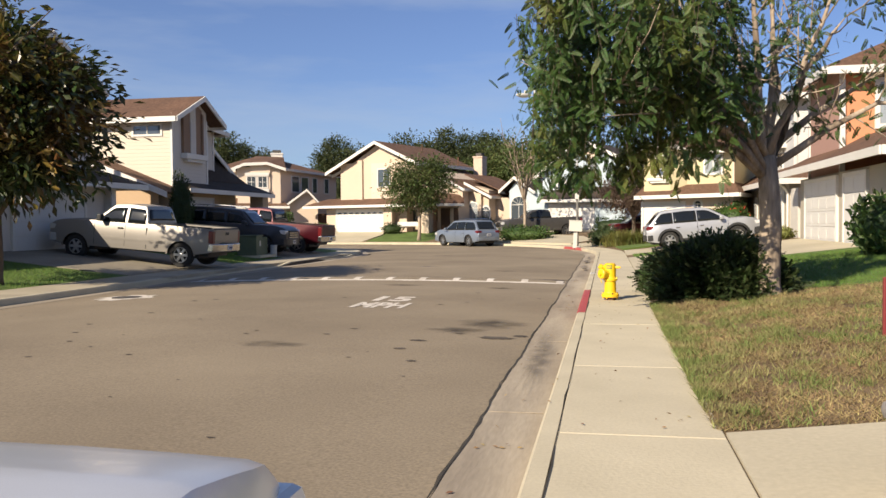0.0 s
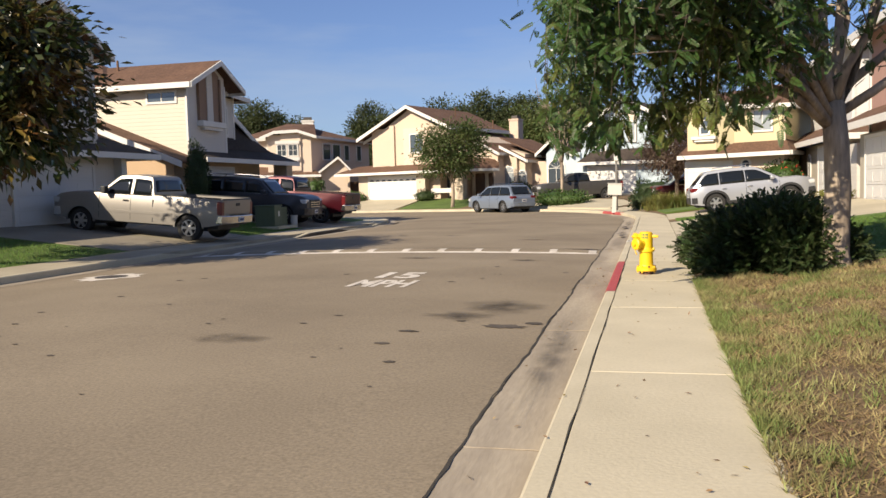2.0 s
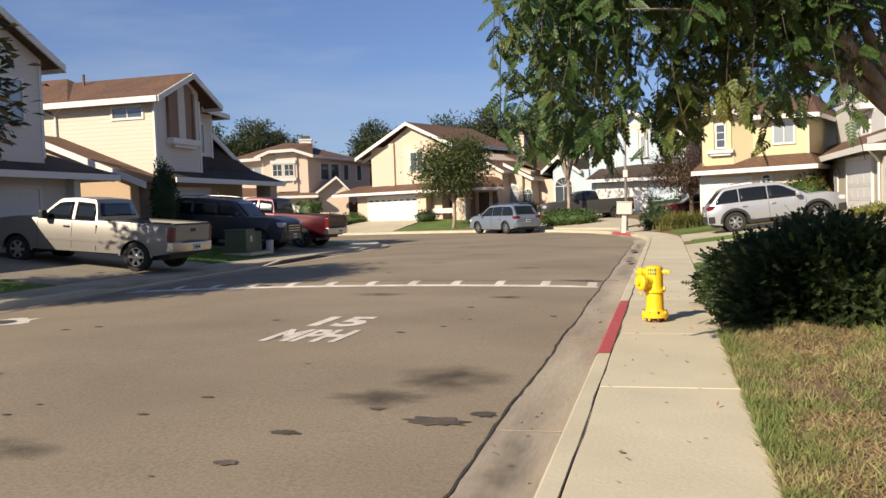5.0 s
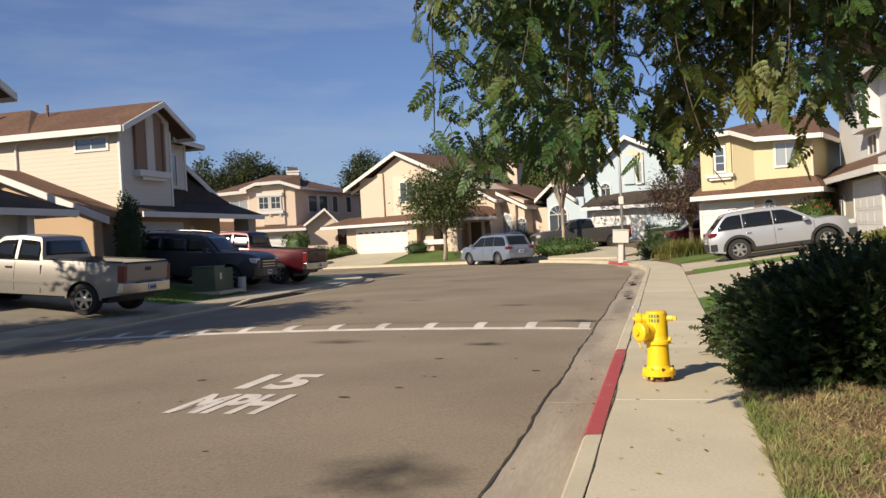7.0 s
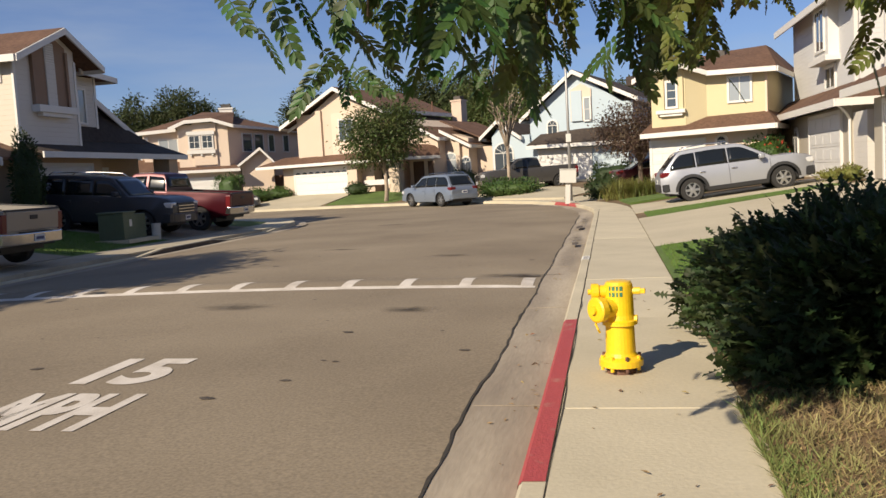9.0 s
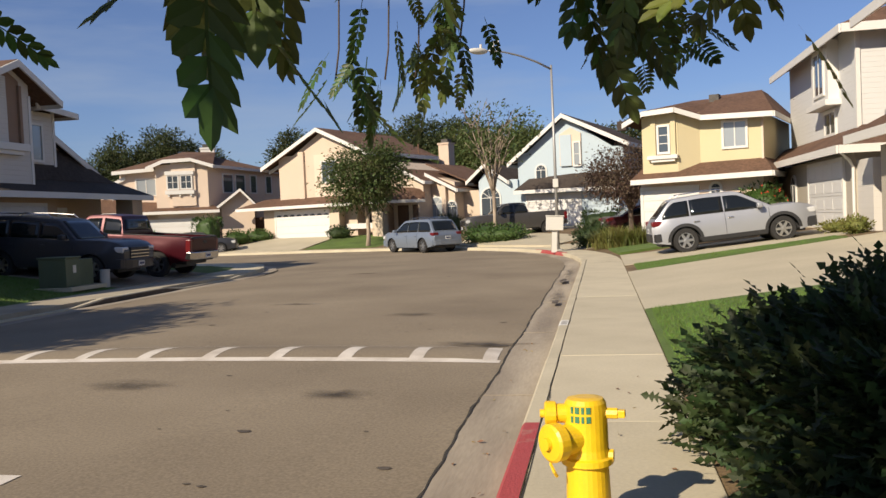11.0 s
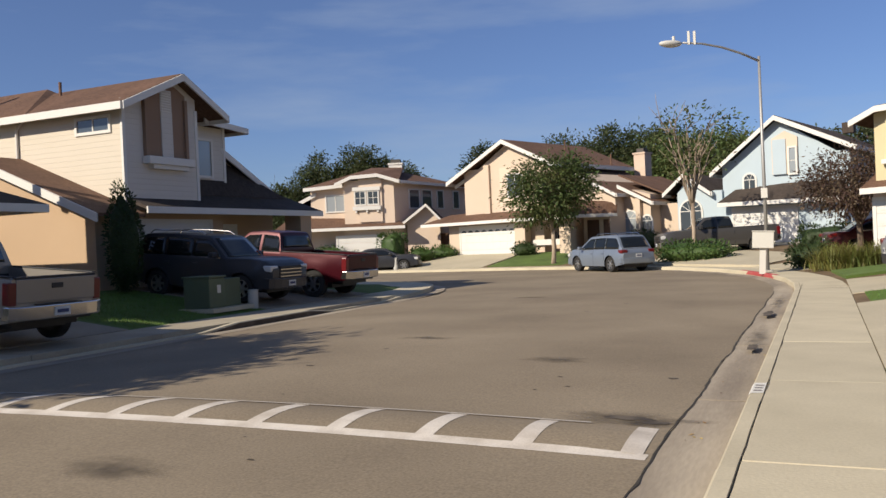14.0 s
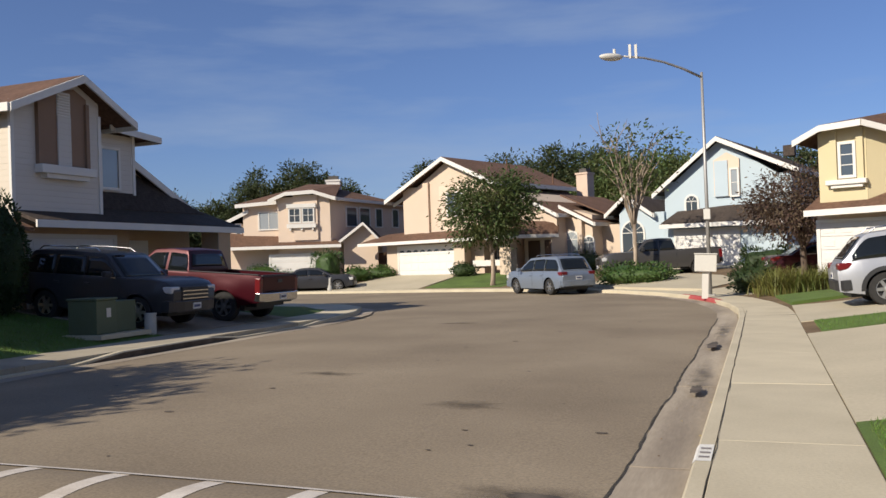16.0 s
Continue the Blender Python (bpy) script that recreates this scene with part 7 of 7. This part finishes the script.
lathe(bm, [(0.103, 0.345), (0.122, 0.35), (0.122, 0.378), (0.108, 0.386), (0.102, 0.42), (0.100, 0.60), (0.097, 0.635), (0.085, 0.655), (0.05, 0.662)], 28)
part("upper_barrel", bm, HYDRANT, hyd)
out = bmesh.new()
lathe(out, [(0.070, 0.06), (0.072, 0.155), (0.088, 0.165), (0.090, 0.215), (0.078, 0.225), (0.03, 0.228), (0.028, 0.25)], 22, (0, 0, 0.475), "x")
o1 = part("large_outlet", out, HYDRANT, hyd, "large capped outlet")
o1.matrix_basis = pose(0, 0, 0, 0, 0, 222)
out = bmesh.new()
lathe(out, [(0.045, 0.06), (0.046, 0.135), (0.058, 0.14), (0.060, 0.185), (0.050, 0.192), (0.02, 0.195), (0.02, 0.215)], 18, (0, 0, 0.585), "x")
o2 = part("small_outlet", out, HYDRANT, hyd, "small capped outlet")
o2.matrix_basis = pose(0, 0, 0, 0, 0, 185)
part("valve_stem", tube(bmesh.new(), [(0.09, 0, 0.585), (0.15, 0, 0.585)], 0.026, 8), HYDRANT, hyd).matrix_basis = pose(0, 0, 0, 0, 0, -8)
part("valve_nut", B(0.148, 0.185, -0.018, 0.018, 0.567, 0.603, bevel=0.004), HYDRANT, hyd).matrix_basis = pose(0, 0, 0, 0, 0, -8)
part("valve_stem", tube(bmesh.new(), [(0.09, 0, 0.385), (0.125, 0, 0.385)], 0.030, 8), HYDRANT, hyd).matrix_basis = pose(0, 0, 0, 0, 0, -8)
chain = [(-0.155, -0.10, 0.41), (-0.165, -0.115, 0.37), (-0.15, -0.12, 0.335), (-0.14, -0.10, 0.31)]
part("chain", tube(bmesh.new(), chain, 0.008, 6), HYDRANT, hyd)
for k, (z, w) in enumerate(((0.615, 0.085), (0.572, 0.085))):
    for j in range(4):
        a = radians(-104 + (j - 1.5) * 15)
        ob = part("stencil_bar", B(-0.006 - 0.004 * (j % 2), 0.006 + 0.004 * (j % 2), -0.002, 0.002, z - 0.015, z + 0.015), GREENTEXT, hyd)
        ob.matrix_basis = pose(0.1015 * math.cos(a), 0.1015 * math.sin(a), 0, 0, 0, math.degrees(a) + 90)

lamp = thing("street_lamp", "tall grey steel street lamp with curved arm", "street lamp", pose(-1.12, 43.2, 0.0))
part("pole", tube(bmesh.new(), [(0, 0, -0.05), (0, 0, 3.8), (0, 0, 7.62)], [0.070, 0.060, 0.045], 14), POLE, lamp, smooth=True)
part("base_plate", B(-0.17, 0.17, -0.17, 0.17, -0.02, 0.05, bevel=0.01), POLE, lamp)
part("hand_hole_box", B(-0.11, 0.11, -0.16, -0.07, 2.60, 2.95, bevel=0.01), PALEBOX, lamp)
arm = [(0, 0, 7.45), (-0.55, -0.40, 7.72), (-1.15, -0.84, 7.93), (-1.75, -1.28, 8.05), (-2.35, -1.72, 8.08)]
part("arm", tube(bmesh.new(), arm, [0.045, 0.042, 0.038, 0.035, 0.032], 10), POLE, lamp, smooth=True)
bm = bmesh.new()
bmesh.ops.create_uvsphere(bm, u_segments=20, v_segments=10, radius=0.5)
for v in bm.verts:
    v.co = Vector((v.co.x * 0.86, v.co.y * 0.36, v.co.z * (0.20 if v.co.z > 0 else 0.30)))
hd = part("lamp_head", bm, PALEBOX, lamp, "pale cobra-head luminaire", smooth=True)
hd.matrix_basis = pose(-2.72, -1.98, 8.06, 0, 0, 36)
part("photocell", tube(bmesh.new(), [(-2.62, -1.92, 8.12), (-2.62, -1.92, 8.30)], 0.05, 10), PALEBOX, lamp)
part("antenna", B(-2.02, -1.94, -1.50, -1.42, 8.02, 8.48), PALEBOX, lamp)
part("antenna", B(-2.20, -2.12, -1.62, -1.54, 8.02, 8.48), PALEBOX, lamp)

cabinet = thing("mailbox_cabinet", "pale metal cabinet on a post before the street lamp", "mailbox", pose(-1.22, 41.9, 0.0, 0, 3, 6))
part("post", B(-0.10, 0.10, -0.07, 0.07, -0.02, 0.95), PALEBOX, cabinet)
part("box", B(-0.34, 0.34, -0.19, 0.19, 0.86, 1.42, bevel=0.02), PALEBOX, cabinet)
part("hood", B(-0.36, 0.36, -0.22, 0.21, 1.42, 1.455, bevel=0.01), PALEBOX, cabinet)

xf = thing("transformer_cabinet", "green metal utility cabinet on the shaded lawn", "utility box", pose(-13.55, 28.0, land_left(-13.55), 0, 0, 0))
part("pad", B(-0.35, 0.75, -0.45, 1.15, -0.05, 0.05), CONCRETE, xf)
part("body", B(-0.25, 0.55, -0.35, 0.25, 0.05, 0.80, bevel=0.02), GREENBOX, xf)
part("lid", B(-0.28, 0.58, -0.38, 0.28, 0.80, 0.85, bevel=0.015), GREENBOX, xf)
part("second_body", B(-0.25, 0.45, 0.3, 1.0, 0.05, 0.76, bevel=0.02), GREENBOX, xf)
part("label_plate", B(0.55, 0.556, -0.05, 0.08, 0.42, 0.62), PALEBOX, xf)
def stub(x, y, z, h, r_, label):
    P = thing("pipe_stub", label, "pipe", pose(x, y, z))
    part("pipe", tube(bmesh.new(), [(0, 0, -0.05), (0.02, 0, h)], [r_, r_ * 0.94], 14), PALEPIPE, P)
    part("cap", tube(bmesh.new(), [(0.02, 0, h), (0.02, 0, h + 0.03)], r_ * 1.05, 14), PALEPIPE, P)
stub(-13.0, 29.35, land_left(-13.0), 0.45, 0.14, "weathered pale pipe stub on the shaded lawn")
stub(-23.2, 57.2, 0.0, 0.75, 0.16, "weathered pale pipe stub beside the low shrubs")

bin_ = thing("storage_bin", "grey ribbed plastic bin on the driveway", "bin", pose(2.2, 0.85, land_right(2.0) - 0.06, 0, 0, 8))
part("tub", B(-0.33, 0.33, -0.3, 0.3, 0.0, 0.42, bevel=0.05), GREYBIN, bin_)
lid = part("lid", B(-0.36, 0.36, -0.33, 0.33, 0.42, 0.52, bevel=0.04), GREYBIN, bin_)
for k in range(5):
    part("rib", B(-0.34, 0.34, -0.26 + k * 0.12, -0.21 + k * 0.12, 0.515, 0.535), GREYBIN, lid)
post = thing("marker_post", "dark red plastic marker post on the lawn", "post", pose(3.30, 6.0, land_right(3.3)))
part("stake", B(-0.035, 0.035, -0.02, 0.02, 0.0, 0.62, bevel=0.008), REDPOST, post)
